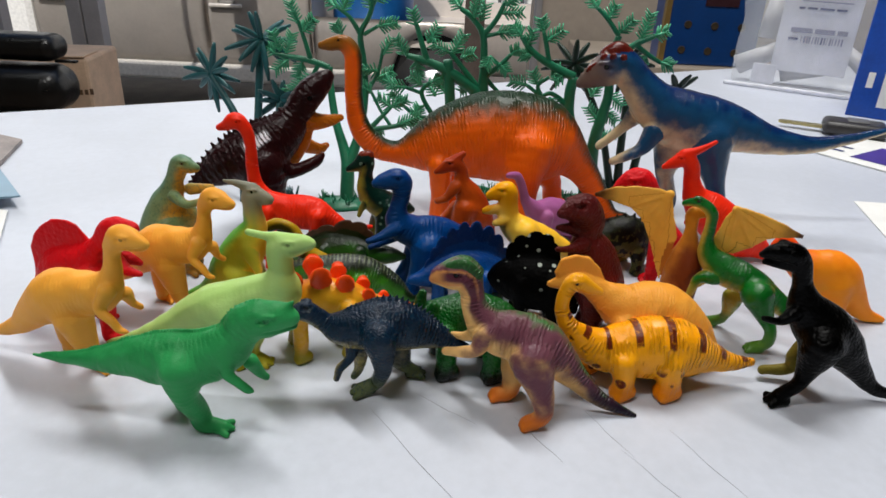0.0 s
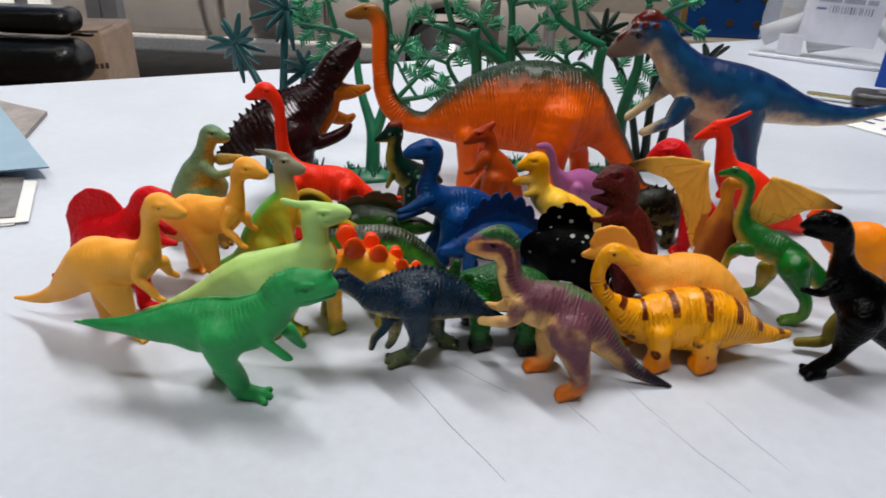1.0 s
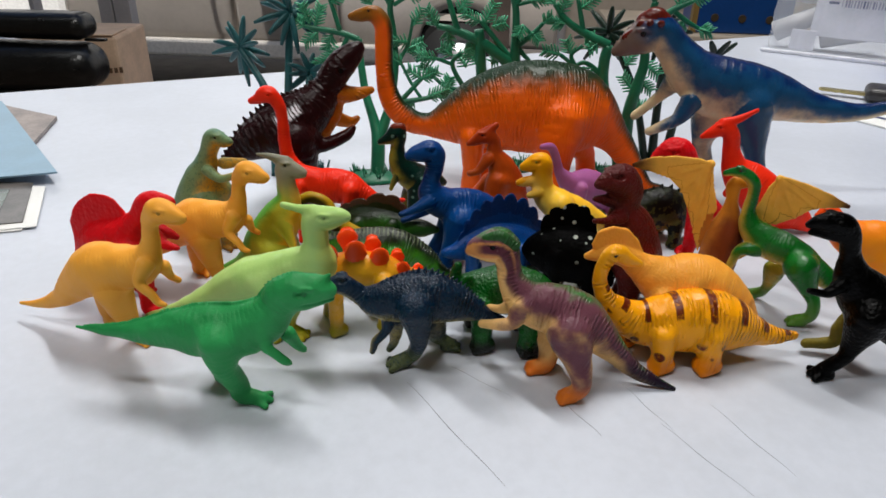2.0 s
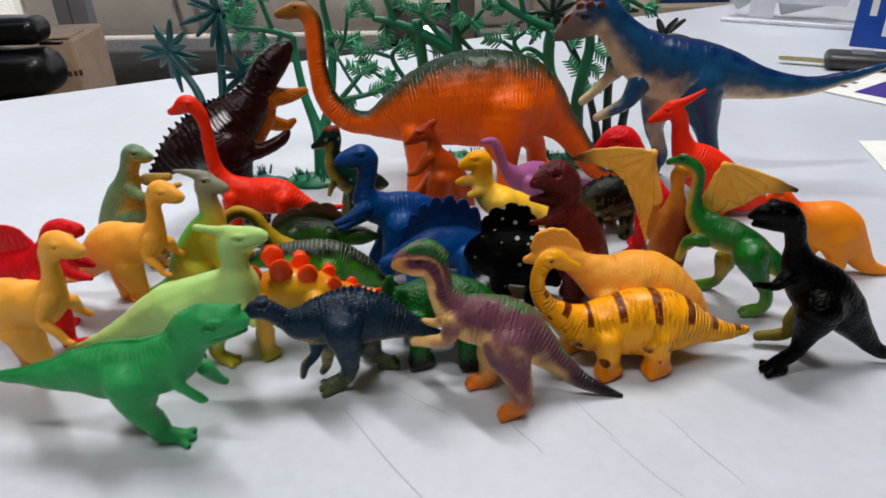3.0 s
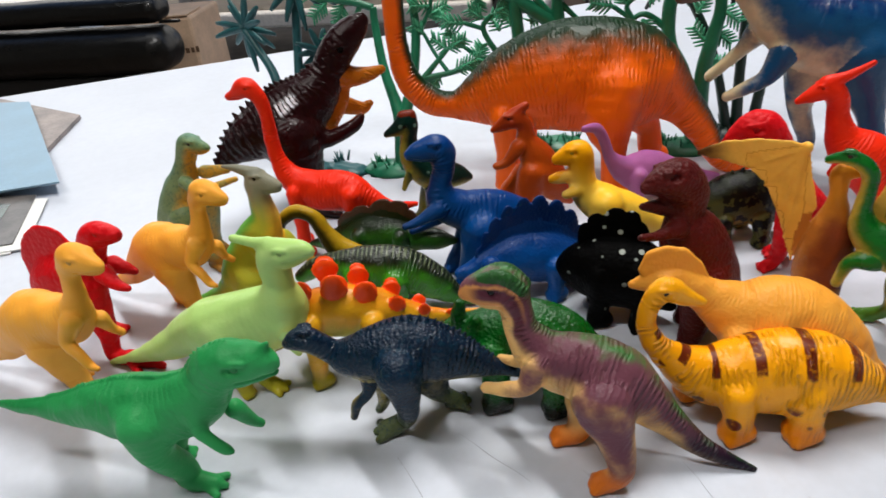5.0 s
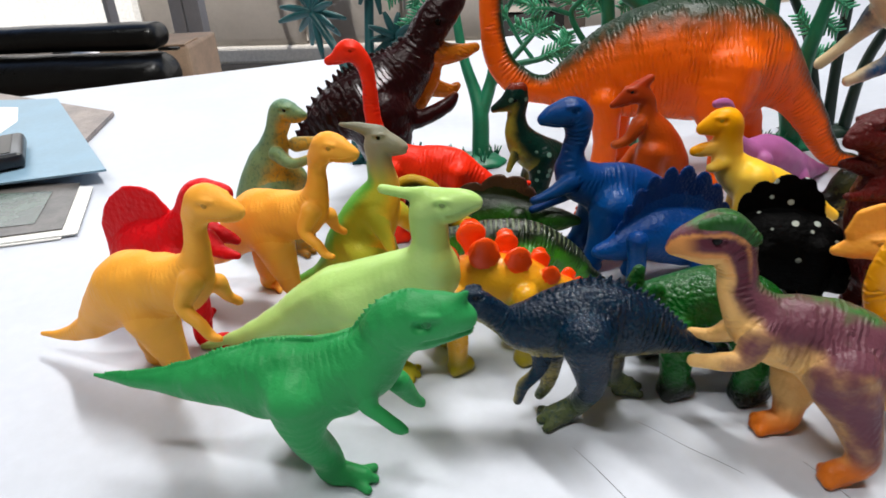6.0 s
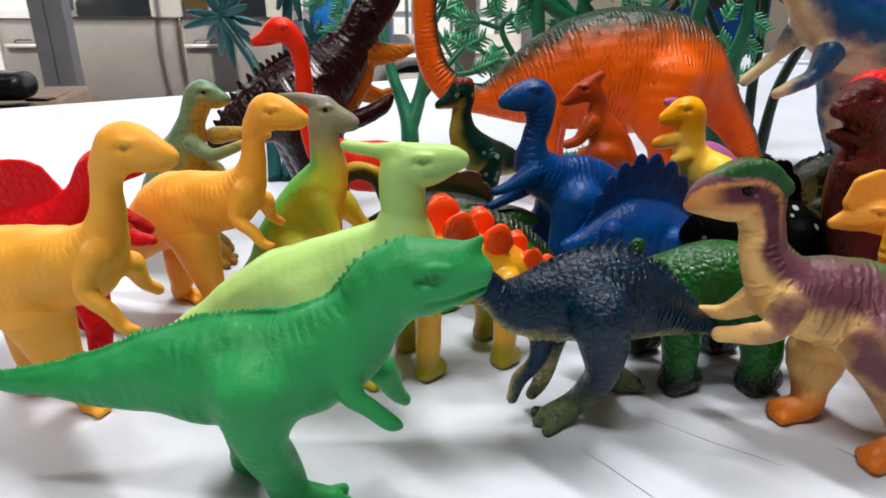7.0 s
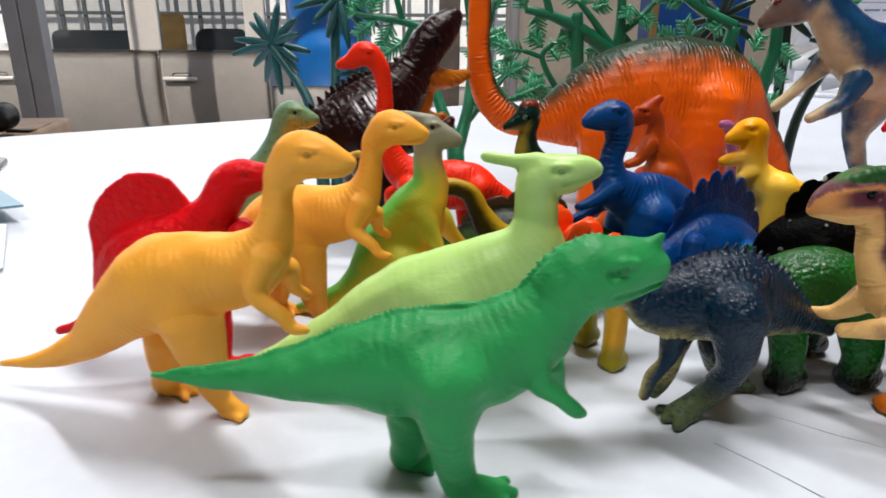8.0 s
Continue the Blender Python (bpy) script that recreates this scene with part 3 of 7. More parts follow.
# orange ornithomimid
figure('orange_ornithomimid', at=(-0.1497, 0.2584), yaw=-13.3, spine=[(41.1, 65.5, 1.9), (38.9, 65.6, 3.2), (34.3, 66.7, 4.6), (30.8, 66.5, 5.1), (27.1, 63.1, 4.0), (25.5, 58.7, 3.2), (24.3, 52.4, 3.8), (21.4, 45.4, 5.8), (14.8, 40.3, 8.6), (6.1, 38.7, 9.3), (-4.6, 35.4, 11.0), (-17.2, 26.9, 7.7), (-28.2, 17.6, 4.6), (-42.0, 11.2, 2.2), (-54.5, 8.6, 0.6)], legs=[0, 1], limbs=[[(2.1, -1.6, 28.4, 7.7), (3.8, 0.2, 14.5, 4.7), (5.0, 1.8, 5.8, 3.0), (9.2, 2.4, 2.0, 2.1)], [(-10.9, 7.3, 17.3, 5.8), (-12.6, 7.7, 7.9, 3.9), (-14.4, 9.2, 2.3, 3.1), (-8.6, 9.2, 1.8, 1.9)], [(23.9, -4.5, 44.7, 3.5), (21.8, -6.9, 38.1, 2.3), (27.6, -8.2, 34.3, 1.6), (30.4, -8.2, 31.5, 1.5), (33.3, -8.2, 31.2, 1.0)], [(24.1, 4.5, 39.7, 2.7), (24.5, 6.9, 34.3, 1.7), (26.7, 8.2, 32.0, 1.3)]], eye=[(34.0, 67.7)], mouth=[(42.4, 64.9), (37.6, 63.8), (33.8, 63.6)], look='orange', voxel=0.46, twin=((-0.1324, 0.3088), -17.0, 0.969))
# red spinosaur
figure('red_spinosaur', at=(-0.1591, 0.2909), yaw=-9.7, spine=[(25.4, 54.2, 2.9), (19.8, 53.7, 4.5), (14.3, 51.7, 5.5), (9.6, 44.5, 5.9), (1.6, 36.1, 8.2), (-12.2, 30.3, 10.2), (-22.2, 24.5, 6.3), (-28.0, 15.6, 3.2), (-34.7, 8.1, 2.3), (-43.9, 4.5, 1.2)], legs=[0, 1], limbs=[[(5.1, -3.8, 29.8, 7.5), (9.5, -6.0, 12.7, 3.9), (10.8, -7.0, 1.6, 3.0), (26.8, -7.0, 2.7, 3.0)], [(-5.0, 3.8, 24.1, 7.1), (-6.1, 6.0, 11.2, 3.9), (-5.8, 7.0, 3.5, 2.7), (-0.7, 7.0, 2.1, 2.3)], [(17.8, -3.8, 38.6, 3.8), (23.8, -5.9, 36.9, 2.3), (30.8, -7.0, 36.6, 1.3)], [(14.5, 3.8, 38.0, 3.3), (21.4, 6.0, 34.4, 1.5)]], sails=[[(1.5, 41.7, 1.8, 44.7), (-1.1, 40.0, -0.1, 47.8), (-5.1, 39.7, -3.5, 51.9), (-10.1, 38.9, -9.1, 53.1), (-15.2, 37.5, -15.0, 52.2), (-19.7, 35.1, -21.2, 48.4), (-22.7, 32.1, -25.3, 43.6), (-25.1, 27.8, -28.1, 38.0), (-26.5, 24.2, -27.7, 30.9), (-27.4, 20.7, -28.6, 24.0), (-27.9, 18.1, -28.4, 19.0)]], eye=[(19.9, 55.1)], mouth=[(25.7, 52.8), (18.8, 51.5)], scallop=0.2, thin=1.2, look='red')
# grey green theropod
figure('grey_green_theropod', at=(-0.144, 0.3557), yaw=-6.5, spine=[(11.4, 59.0, 2.0), (7.8, 59.4, 3.6), (2.8, 60.0, 5.2), (-1.4, 52.2, 4.6), (-4.1, 44.9, 6.2), (-8.7, 35.9, 8.8), (-13.9, 24.0, 10.4), (-20.0, 12.0, 8.0), (-29.0, 5.0, 3.6), (-38.0, 2.4, 1.2)], legs=[0, 1], limbs=[[(-6.0, -4.4, 25.0, 8.4), (-1.0, -6.0, 11.4, 5.0), (6.7, -5.5, 3.5, 2.6)], [(-0.4, 3.1, 29.9, 7.1), (-3.6, 4.7, 8.5, 4.4), (1.8, 5.5, 3.6, 2.7)], [(0.5, -6.0, 44.6, 3.2), (8.7, -8.0, 41.6, 2.3), (19.1, -8.0, 45.4, 1.7), (28.6, -8.0, 48.8, 1.3)], [(4.9, 3.1, 45.8, 3.2), (15.5, 4.7, 46.9, 2.0)]], eye=[(5.6, 61.8)], mouth=[(12.4, 58.0), (4.4, 57.6)], look='greygreen')
# crested parasaurolophus
figure('crested_parasaurolophus', at=(-0.1045, 0.3189), yaw=-1.9, spine=[(20.0, 58.2, 2.2), (16.6, 58.9, 3.6), (12.0, 59.7, 4.7), (11.8, 51.7, 4.6), (12.0, 43.5, 5.9), (7.1, 34.0, 9.4), (0.2, 21.0, 11.6), (-6.2, 11.5, 9.3), (-14.8, 6.3, 5.8), (-24.3, 3.2, 3.2), (-35.1, 0.8, 1.0)], legs=[0, 1], limbs=[[(3.7, -5.1, 20.0, 8.6), (4.8, -7.8, 7.3, 5.2), (10.1, -9.2, 2.3, 3.1)], [(5.2, 5.1, 17.1, 8.2), (8.3, 7.8, 5.6, 4.8), (13.8, 9.2, 2.1, 2.9)], [(9.8, -5.1, 34.6, 4.4), (13.6, -7.8, 29.2, 2.6), (15.6, -9.2, 24.5, 1.6)], [(14.6, 4.5, 32.7, 4.1), (19.9, 6.9, 25.4, 2.5), (23.9, 8.1, 21.4, 1.5)]], extra=[[(12.4, 0.0, 63.3, 2.8), (5.5, 0.0, 65.2, 1.7), (-0.7, 0.0, 66.1, 0.9)]], eye=[(13.0, 62.5)], mouth=[(23.4, 57.6), (16.5, 56.3)], look='parasaur')
# lime lambeosaur
figure('lime_lambeosaur', at=(-0.0848, 0.273), yaw=-5.3, spine=[(30.8, 59.5, 2.3), (28.4, 59.3, 3.5), (23.9, 58.3, 4.8), (18.6, 57.0, 5.4), (17.9, 51.4, 5.3), (18.1, 44.9, 5.8), (15.8, 35.9, 9.8), (1.3, 27.8, 12.3), (-13.1, 24.2, 11.0), (-23.3, 18.8, 7.0), (-29.4, 14.7, 4.4)], legs=[0, 1], limbs=[[(-2.9, -3.3, 25.3, 8.5), (-4.1, -5.1, 11.2, 4.3), (-1.1, -6.0, 2.1, 2.3)], [(4.9, -0.6, 16.5, 4.8), (3.2, -0.8, 5.4, 3.0), (8.9, -1.0, 2.1, 2.3)], [(19.1, -4.4, 32.6, 4.1), (22.6, -6.8, 27.7, 2.2), (24.7, -8.0, 25.3, 1.2)]], extra=[[(-20.8, 0.0, 22.5, 7.9), (-34.1, -0.0, 13.9, 5.8), (-50.2, -0.0, 6.5, 2.8), (-65.3, 0.0, 0.8, 1.0)], [(17.0, -0.0, 60.9, 2.4), (11.0, -0.0, 61.5, 1.6), (5.4, -0.0, 62.1, 1.1)]], eye=[(23.1, 59.9)], mouth=[(32.2, 58.8), (27.3, 57.0), (24.0, 56.5)], look='lime', voxel=0.46)
# red brachiosaur
figure('red_brachiosaur', at=(-0.0853, 0.3685), yaw=179.0, spine=[(39.1, 76.6, 1.8), (35.1, 78.1, 2.9), (30.2, 80.7, 4.4), (26.2, 78.1, 3.7), (23.9, 72.9, 3.2), (23.1, 65.8, 3.0), (23.2, 56.1, 3.3), (22.0, 46.4, 4.0), (17.0, 37.6, 6.5), (6.4, 32.3, 9.1), (-7.2, 31.5, 9.6), (-17.9, 27.3, 6.4), (-28.2, 24.1, 3.1), (-40.3, 25.9, 1.2)], legs=[0, 1, 2, 3], limbs=[[(14.7, 5.8, 33.0, 4.0), (14.3, 5.8, 17.1, 3.2), (14.7, 5.8, 4.0, 3.2)], [(-12.3, 5.8, 31.8, 4.4), (-12.8, 5.8, 16.3, 3.5), (-12.3, 5.8, 4.5, 3.5)], [(20.7, -5.8, 26.1, 4.0), (20.3, -5.8, 13.1, 3.2), (20.7, -5.8, 4.0, 3.2)], [(-7.7, -5.8, 26.4, 4.4), (-8.1, -5.8, 13.2, 3.5), (-7.7, -5.8, 4.5, 3.5)]], eye=[(28.5, 81.2)], mouth=[(39.8, 75.7), (33.1, 76.5)], look='scarlet')
# brown tyrannosaur
figure('brown_tyrannosaur', at=(-0.1126, 0.4144), yaw=28.2, spine=[(36.6, 93.0, 4.2), (33.0, 90.1, 6.4), (27.2, 85.5, 8.4), (21.2, 78.4, 8.7), (15.6, 70.0, 9.0), (7.8, 61.1, 12.3), (-2.8, 54.0, 15.7), (-15.2, 48.6, 15.3), (-26.4, 45.1, 12.0), (-35.7, 40.1, 7.2), (-42.5, 35.3, 3.7), (-46.5, 32.8, 1.6)], legs=[0, 1], limbs=[[(-7.6, -7.7, 43.0, 15.3), (-5.1, -11.9, 22.8, 9.6), (-4.7, -14.0, 11.8, 6.4), (5.1, -14.0, 3.9, 4.3)], [(-6.0, 7.7, 37.6, 14.5), (-2.4, 11.9, 17.0, 9.5), (-0.5, 14.0, 8.0, 6.9), (10.1, 14.0, 4.1, 4.5)], [(0.5, -7.1, 45.5, 7.7), (8.7, -11.0, 40.9, 4.5), (17.8, -13.0, 43.5, 3.6), (24.9, -13.0, 46.7, 3.3), (27.9, -13.0, 49.7, 2.0)]], extra=[[(18.6, 0.0, 69.2, 7.1), (28.9, -0.0, 66.9, 5.3), (37.4, -0.0, 66.8, 3.7), (43.7, 0.0, 68.1, 2.3)], [(25.5, 0.0, 69.4, 2.6), (20.5, 0.0, 56.5, 4.6), (12.8, 0.0, 45.7, 5.3)], [(23.8, 10.0, 49.7, 4.8), (32.8, 10.0, 46.5, 3.4), (37.3, 10.0, 48.4, 2.1)]], eye=[(23.6, 82.7)], ridge=(0.3, 0.98, 21, 3.2, 2.2), look='brown', wide=0.9)
# orange stegosaur
figure('orange_stegosaur', at=(-0.0446, 0.2889), yaw=197.8, spine=[(39.4, 13.8, 2.7), (33.0, 17.6, 4.2), (24.5, 24.5, 6.6), (13.2, 26.2, 9.6), (1.2, 24.4, 9.3), (-10.7, 20.6, 6.0), (-23.8, 17.7, 2.9), (-40.1, 17.6, 0.8)], legs=[0, 1, 2, 3], limbs=[[(20.5, 7.9, 26.2, 4.0), (20.1, 7.9, 13.0, 3.2), (20.5, 7.9, 2.9, 3.2)], [(-0.9, 7.9, 24.0, 4.0), (-1.3, 7.9, 11.9, 3.2), (-0.9, 7.9, 2.9, 3.2)], [(21.9, -7.9, 17.1, 3.9), (21.5, -7.9, 8.6, 3.1), (21.9, -7.9, 2.9, 3.1)], [(-1.3, -7.9, 13.6, 4.0), (-1.7, -7.9, 6.8, 3.2), (-1.3, -7.9, 2.9, 3.2)]], plates=[(12.9, -4.9, 41.8, 5.2), (2.1, -4.9, 37.2, 4.7), (-8.7, -4.9, 29.8, 4.2), (-17.8, -4.0, 23.4, 3.0), (21.5, 4.9, 38.7, 4.5), (10.3, 4.9, 38.8, 5.5), (0.1, 4.9, 35.1, 4.8), (-9.9, 4.4, 28.4, 3.8), (-19.4, 3.0, 23.4, 2.7), (-28.6, 2.0, 20.3, 1.9)], look='stego')
# dark green stegosaur
figure('dark_green_stegosaur', at=(-0.05, 0.3538), yaw=-8, spine=[(24.8, 17.4, 2.0), (17.2, 17.4, 4.6), (8.1, 17.0, 6.0), (-1.7, 17.4, 8.4), (-14.5, 16.1, 9.5), (-28.0, 11.7, 7.3), (-37.7, 9.8, 3.7), (-46.1, 8.3, 1.2)], legs=[0, 1, 2, 3], limbs=[[(-16.6, -7.0, 18.6, 3.7), (-16.970000000000002, -7.0, 9.3, 2.9600000000000004), (-16.6, -7.0, 3.0, 2.9600000000000004)], [(3.3, -7.0, 20.7, 3.6), (2.94, -7.0, 10.4, 2.8800000000000003), (3.3, -7.0, 2.9, 2.8800000000000003)], [(-23.1, 7.0, 9.6, 4.0), (-23.5, 7.0, 4.8, 3.2), (-23.1, 7.0, 3.2, 3.2)], [(-2.0, 7.0, 11.9, 3.9), (-2.39, 7.0, 5.9, 3.12), (-2.0, 7.0, 3.1, 3.12)]], sails=[[(-27.4, 16.2, -30.4, 21.3), (-21.9, 18.3, -23.4, 27.4), (-14.0, 20.5, -14.1, 30.7), (-6.2, 22.6, -3.9, 34.6), (1.0, 20.6, 4.9, 32.7), (5.8, 19.6, 8.7, 26.7)]], scallop=1.6, look='darkgreen')
# olive sauropod
figure('olive_sauropod', at=(-0.08, 0.3318), yaw=0, spine=[(-15.1, 30.4, 1.8), (-12.7, 35.9, 2.6), (-6.0, 40.1, 3.0), (0.9, 38.0, 3.2), (4.8, 31.2, 3.7), (10.1, 23.3, 5.3), (20.3, 18.8, 4.8), (28.1, 18.0, 1.8)], legs=[0, 1, 2, 3], limbs=[[(12.8, -5.0, 21.7, 2.2), (12.58, -5.0, 10.8, 1.7600000000000002), (12.8, -5.0, 1.7, 1.7600000000000002)], [(21.6, -5.0, 21.0, 2.2), (21.380000000000003, -5.0, 10.5, 1.7600000000000002), (21.6, -5.0, 1.7, 1.7600000000000002)], [(9.4, 5.0, 15.4, 2.3), (9.17, 5.0, 7.7, 1.8399999999999999), (9.4, 5.0, 1.8, 1.8399999999999999)], [(18.7, 5.0, 14.6, 2.3), (18.47, 5.0, 7.3, 1.8399999999999999), (18.7, 5.0, 1.8, 1.8399999999999999)]], look='olive')
# ridged green hadrosaur
figure('ridged_green_hadrosaur', at=(-0.022, 0.3268), yaw=190, spine=[(60.3, 19.0, 3.0), (53.3, 23.0, 4.2), (44.8, 23.3, 5.9), (34.3, 22.0, 8.4), (21.8, 19.8, 9.7), (9.5, 13.7, 7.7), (0.2, 6.4, 4.3), (-9.3, 1.4, 1.3)], legs=[0, 1, 2, 3], limbs=[[(38.2, 7.0, 21.8, 4.1), (37.790000000000006, 7.0, 10.9, 3.28), (38.2, 7.0, 3.1, 3.28)], [(21.9, 8.0, 18.7, 4.9), (21.41, 8.0, 9.3, 3.9200000000000004), (21.9, 8.0, 3.7, 3.9200000000000004)], [(40.0, -7.0, 12.8, 4.4), (39.56, -7.0, 6.4, 3.5200000000000005), (40.0, -7.0, 3.4, 3.5200000000000005)], [(22.8, -8.0, 8.2, 4.9), (22.310000000000002, -8.0, 4.1, 3.9200000000000004), (22.8, -8.0, 3.7, 3.9200000000000004)]], ridge=(0.2, 0.95, 30, 0.9, 0.8), look='ridgegreen')
# blue tyrannosaur
figure('blue_tyrannosaur', at=(-0.0135, 0.3518), yaw=200, spine=[(26.2, 60.4, 2.4), (22.2, 61.2, 4.2), (15.0, 61.0, 5.8), (13.4, 53.4, 4.7), (15.4, 46.3, 4.5), (14.6, 38.0, 7.0), (6.6, 32.6, 8.6), (-4.9, 30.4, 9.4), (-16.7, 25.6, 7.8), (-27.0, 16.0, 4.8), (-36.5, 5.4, 2.0)], legs=[0, 1], limbs=[[(0.6, 6.4, 25.0, 9.0), (5.4, 7.4, 13.0, 5.4), (10.4, 7.6, 3.3, 3.1)], [(0.0, -6.1, 22.6, 9.0), (6.4, -6.5, 10.5, 5.4), (12.3, -7.6, 3.5, 3.2)], [(17.6, 5.0, 37.0, 3.6), (25.4, 6.5, 34.4, 2.2), (32.0, 7.0, 32.6, 1.5)], [(15.6, -4.0, 29.6, 3.2), (21.7, -5.0, 25.6, 2.0), (28.5, -5.6, 23.2, 1.5)]], eye=[(16.8, 63.6)], mouth=[(27.4, 59.2), (22.0, 57.8), (16.8, 57.8)], look='blue')
# blue dimetrodon
figure('blue_dimetrodon', at=(0.005, 0.3368), yaw=208, spine=[(26.6, 17.6, 2.2), (20.4, 17.5, 4.3), (12.6, 18.9, 7.2), (2.5, 19.3, 10.0), (-10.4, 16.0, 11.1), (-21.5, 10.8, 8.8), (-29.5, 4.1, 4.3), (-35.1, 1.1, 1.3)], legs=[0, 1, 2, 3], limbs=[[(16.3, 8.8, 23.5, 3.8), (15.9, 8.8, 11.6, 3.1), (16.3, 8.8, 2.6, 3.1)], [(-10.6, 8.8, 15.9, 4.4), (-11.0, 8.8, 7.9, 3.5), (-10.6, 8.8, 2.9, 3.5)], [(7.3, -7.8, 12.6, 3.7), (6.9, -7.8, 6.2, 3.0), (7.3, -7.8, 2.5, 3.0)], [(-22.1, -7.8, 4.6, 4.4), (-22.6, -7.8, 2.3, 3.5), (-22.1, -7.8, 2.9, 3.5)]], sails=[[(17.1, 19.1, 19.8, 22.0), (14.8, 20.5, 16.9, 27.9), (11.5, 22.2, 14.2, 33.4), (7.0, 23.9, 9.6, 38.4), (2.5, 24.8, 4.0, 41.8), (-3.1, 24.8, -2.5, 43.2), (-9.4, 23.1, -9.6, 42.0), (-16.1, 20.4, -17.1, 38.1), (-21.1, 17.3, -22.9, 32.1), (-24.7, 13.9, -27.9, 23.0), (-26.9, 9.7, -31.1, 14.4)]], look='bluesail', scallop=2.1)
# black spotted ceratopsian
figure('black_spotted_ceratopsian', at=(0.0462, 0.3248), yaw=171.2, spine=[(24.0, 20.0, 4.0), (16.4, 20.7, 9.9), (6.4, 20.7, 14.3), (-3.4, 19.3, 13.2), (-10.8, 13.4, 7.4), (-15.9, 7.1, 2.0)], legs=[0, 1, 2, 3], limbs=[[(10.1, 8.0, 22.7, 4.8), (9.6, 8.0, 11.4, 3.8), (10.1, 8.0, 4.0, 3.8)], [(-5.5, 8.0, 24.3, 4.8), (-6.0, 8.0, 12.2, 3.8), (-5.5, 8.0, 4.0, 3.8)], [(12.9, -8.0, 9.5, 4.6), (12.4, -8.0, 4.8, 3.7), (12.9, -8.0, 3.8, 3.7)], [(-3.8, -8.0, 11.3, 4.6), (-4.3, -8.0, 5.7, 3.7), (-3.8, -8.0, 3.8, 3.7)]], sails=[[(13.8, 25.8, 19.8, 31.4), (11.2, 29.1, 17.0, 40.3), (7.5, 30.9, 11.3, 44.1), (3.8, 32.7, 3.6, 46.3), (0.2, 31.5, -2.2, 44.0), (-2.2, 30.3, -5.8, 37.7), (-3.4, 25.8, -7.1, 27.7)]], look='blackdots', scallop=1.6)
# dark green pachycephalosaur
figure('dark_green_pachycephalosaur', at=(-0.0424, 0.3934), yaw=198.9, spine=[(19.0, 51.5, 1.8), (13.7, 53.3, 3.7), (9.3, 55.3, 5.0), (9.4, 46.9, 4.0), (8.5, 38.8, 6.0), (1.3, 30.4, 8.2), (-10.1, 27.0, 6.1), (-17.7, 24.7, 2.0)], legs=[0, 1], limbs=[[(-1.7, 3.2, 28.8, 6.0), (2.4, 5.0, 8.0, 3.3), (7.6, 5.8, 2.7, 2.0)], [(-0.6, -3.2, 25.0, 5.7), (5.6, -5.0, 7.0, 3.2), (10.7, -5.8, 3.0, 2.1)], [(6.9, 2.6, 36.4, 3.0), (12.4, 4.1, 29.3, 2.0), (14.3, 4.9, 25.5, 1.3)]], extra=[[(10.4, 0.0, 59.2, 2.7), (7.4, 0.0, 59.1, 2.7)]], eye=[(11.0, 55.3)], mouth=[(19.4, 50.2), (12.8, 49.7)], look='pachygreen')
# rust brown hadrosaur
figure('rust_brown_hadrosaur', at=(0.0108, 0.394), yaw=191.7, spine=[(22.7, 52.2, 1.5), (19.0, 54.0, 2.8), (13.5, 56.5, 4.3), (9.0, 53.4, 3.6), (7.8, 45.6, 4.6), (3.2, 37.2, 7.7), (-1.6, 27.2, 8.9), (-7.4, 19.0, 5.3), (-12.2, 13.7, 1.6)], legs=[0, 1], limbs=[[(5.7, 3.4, 31.0, 6.7), (15.9, 5.2, -7.8, 3.7), (24.9, 6.1, 3.2, 2.3)], [(8.2, -3.4, 27.3, 6.4), (21.3, -5.2, 14.1, 3.3), (30.8, -6.1, 3.3, 2.4)], [(12.1, 2.9, 44.2, 3.6), (17.2, 4.4, 38.5, 2.3), (22.3, 5.1, 36.8, 1.8)]], extra=[[(12.2, 0.0, 59.3, 2.8), (8.2, 0.0, 62.3, 1.7)]], eye=[(16.0, 57.9)], mouth=[(23.0, 50.9), (16.0, 52.6)], look='rust')
# yellow tyrannosaur
figure('yellow_tyrannosaur', at=(0.0354, 0.3581), yaw=186.3, spine=[(17.2, 52.4, 2.4), (13.9, 53.6, 3.9), (8.9, 54.4, 5.5), (7.4, 46.3, 4.9), (6.0, 38.6, 6.3), (-2.1, 31.5, 8.6), (-12.2, 27.4, 8.0), (-23.3, 22.4, 5.4), (-34.8, 16.5, 2.4)], legs=[0, 1], limbs=[[(-2.2, 5.5, 34.0, 6.4), (1.5, 5.8, 11.1, 3.7), (6.1, 6.9, 2.6, 2.2)], [(-3.8, -5.5, 29.6, 6.3), (1.0, -5.8, 10.0, 3.4), (6.3, -6.9, 2.7, 2.3)], [(9.4, 3.2, 40.1, 2.7), (14.2, 5.0, 39.1, 1.7)]], extra=[[(9.6, 0.0, 45.2, 3.2), (15.6, 0.0, 44.4, 2.6), (19.4, 0.0, 43.9, 1.9)]], eye=[(11.9, 56.2)], look='yellow')
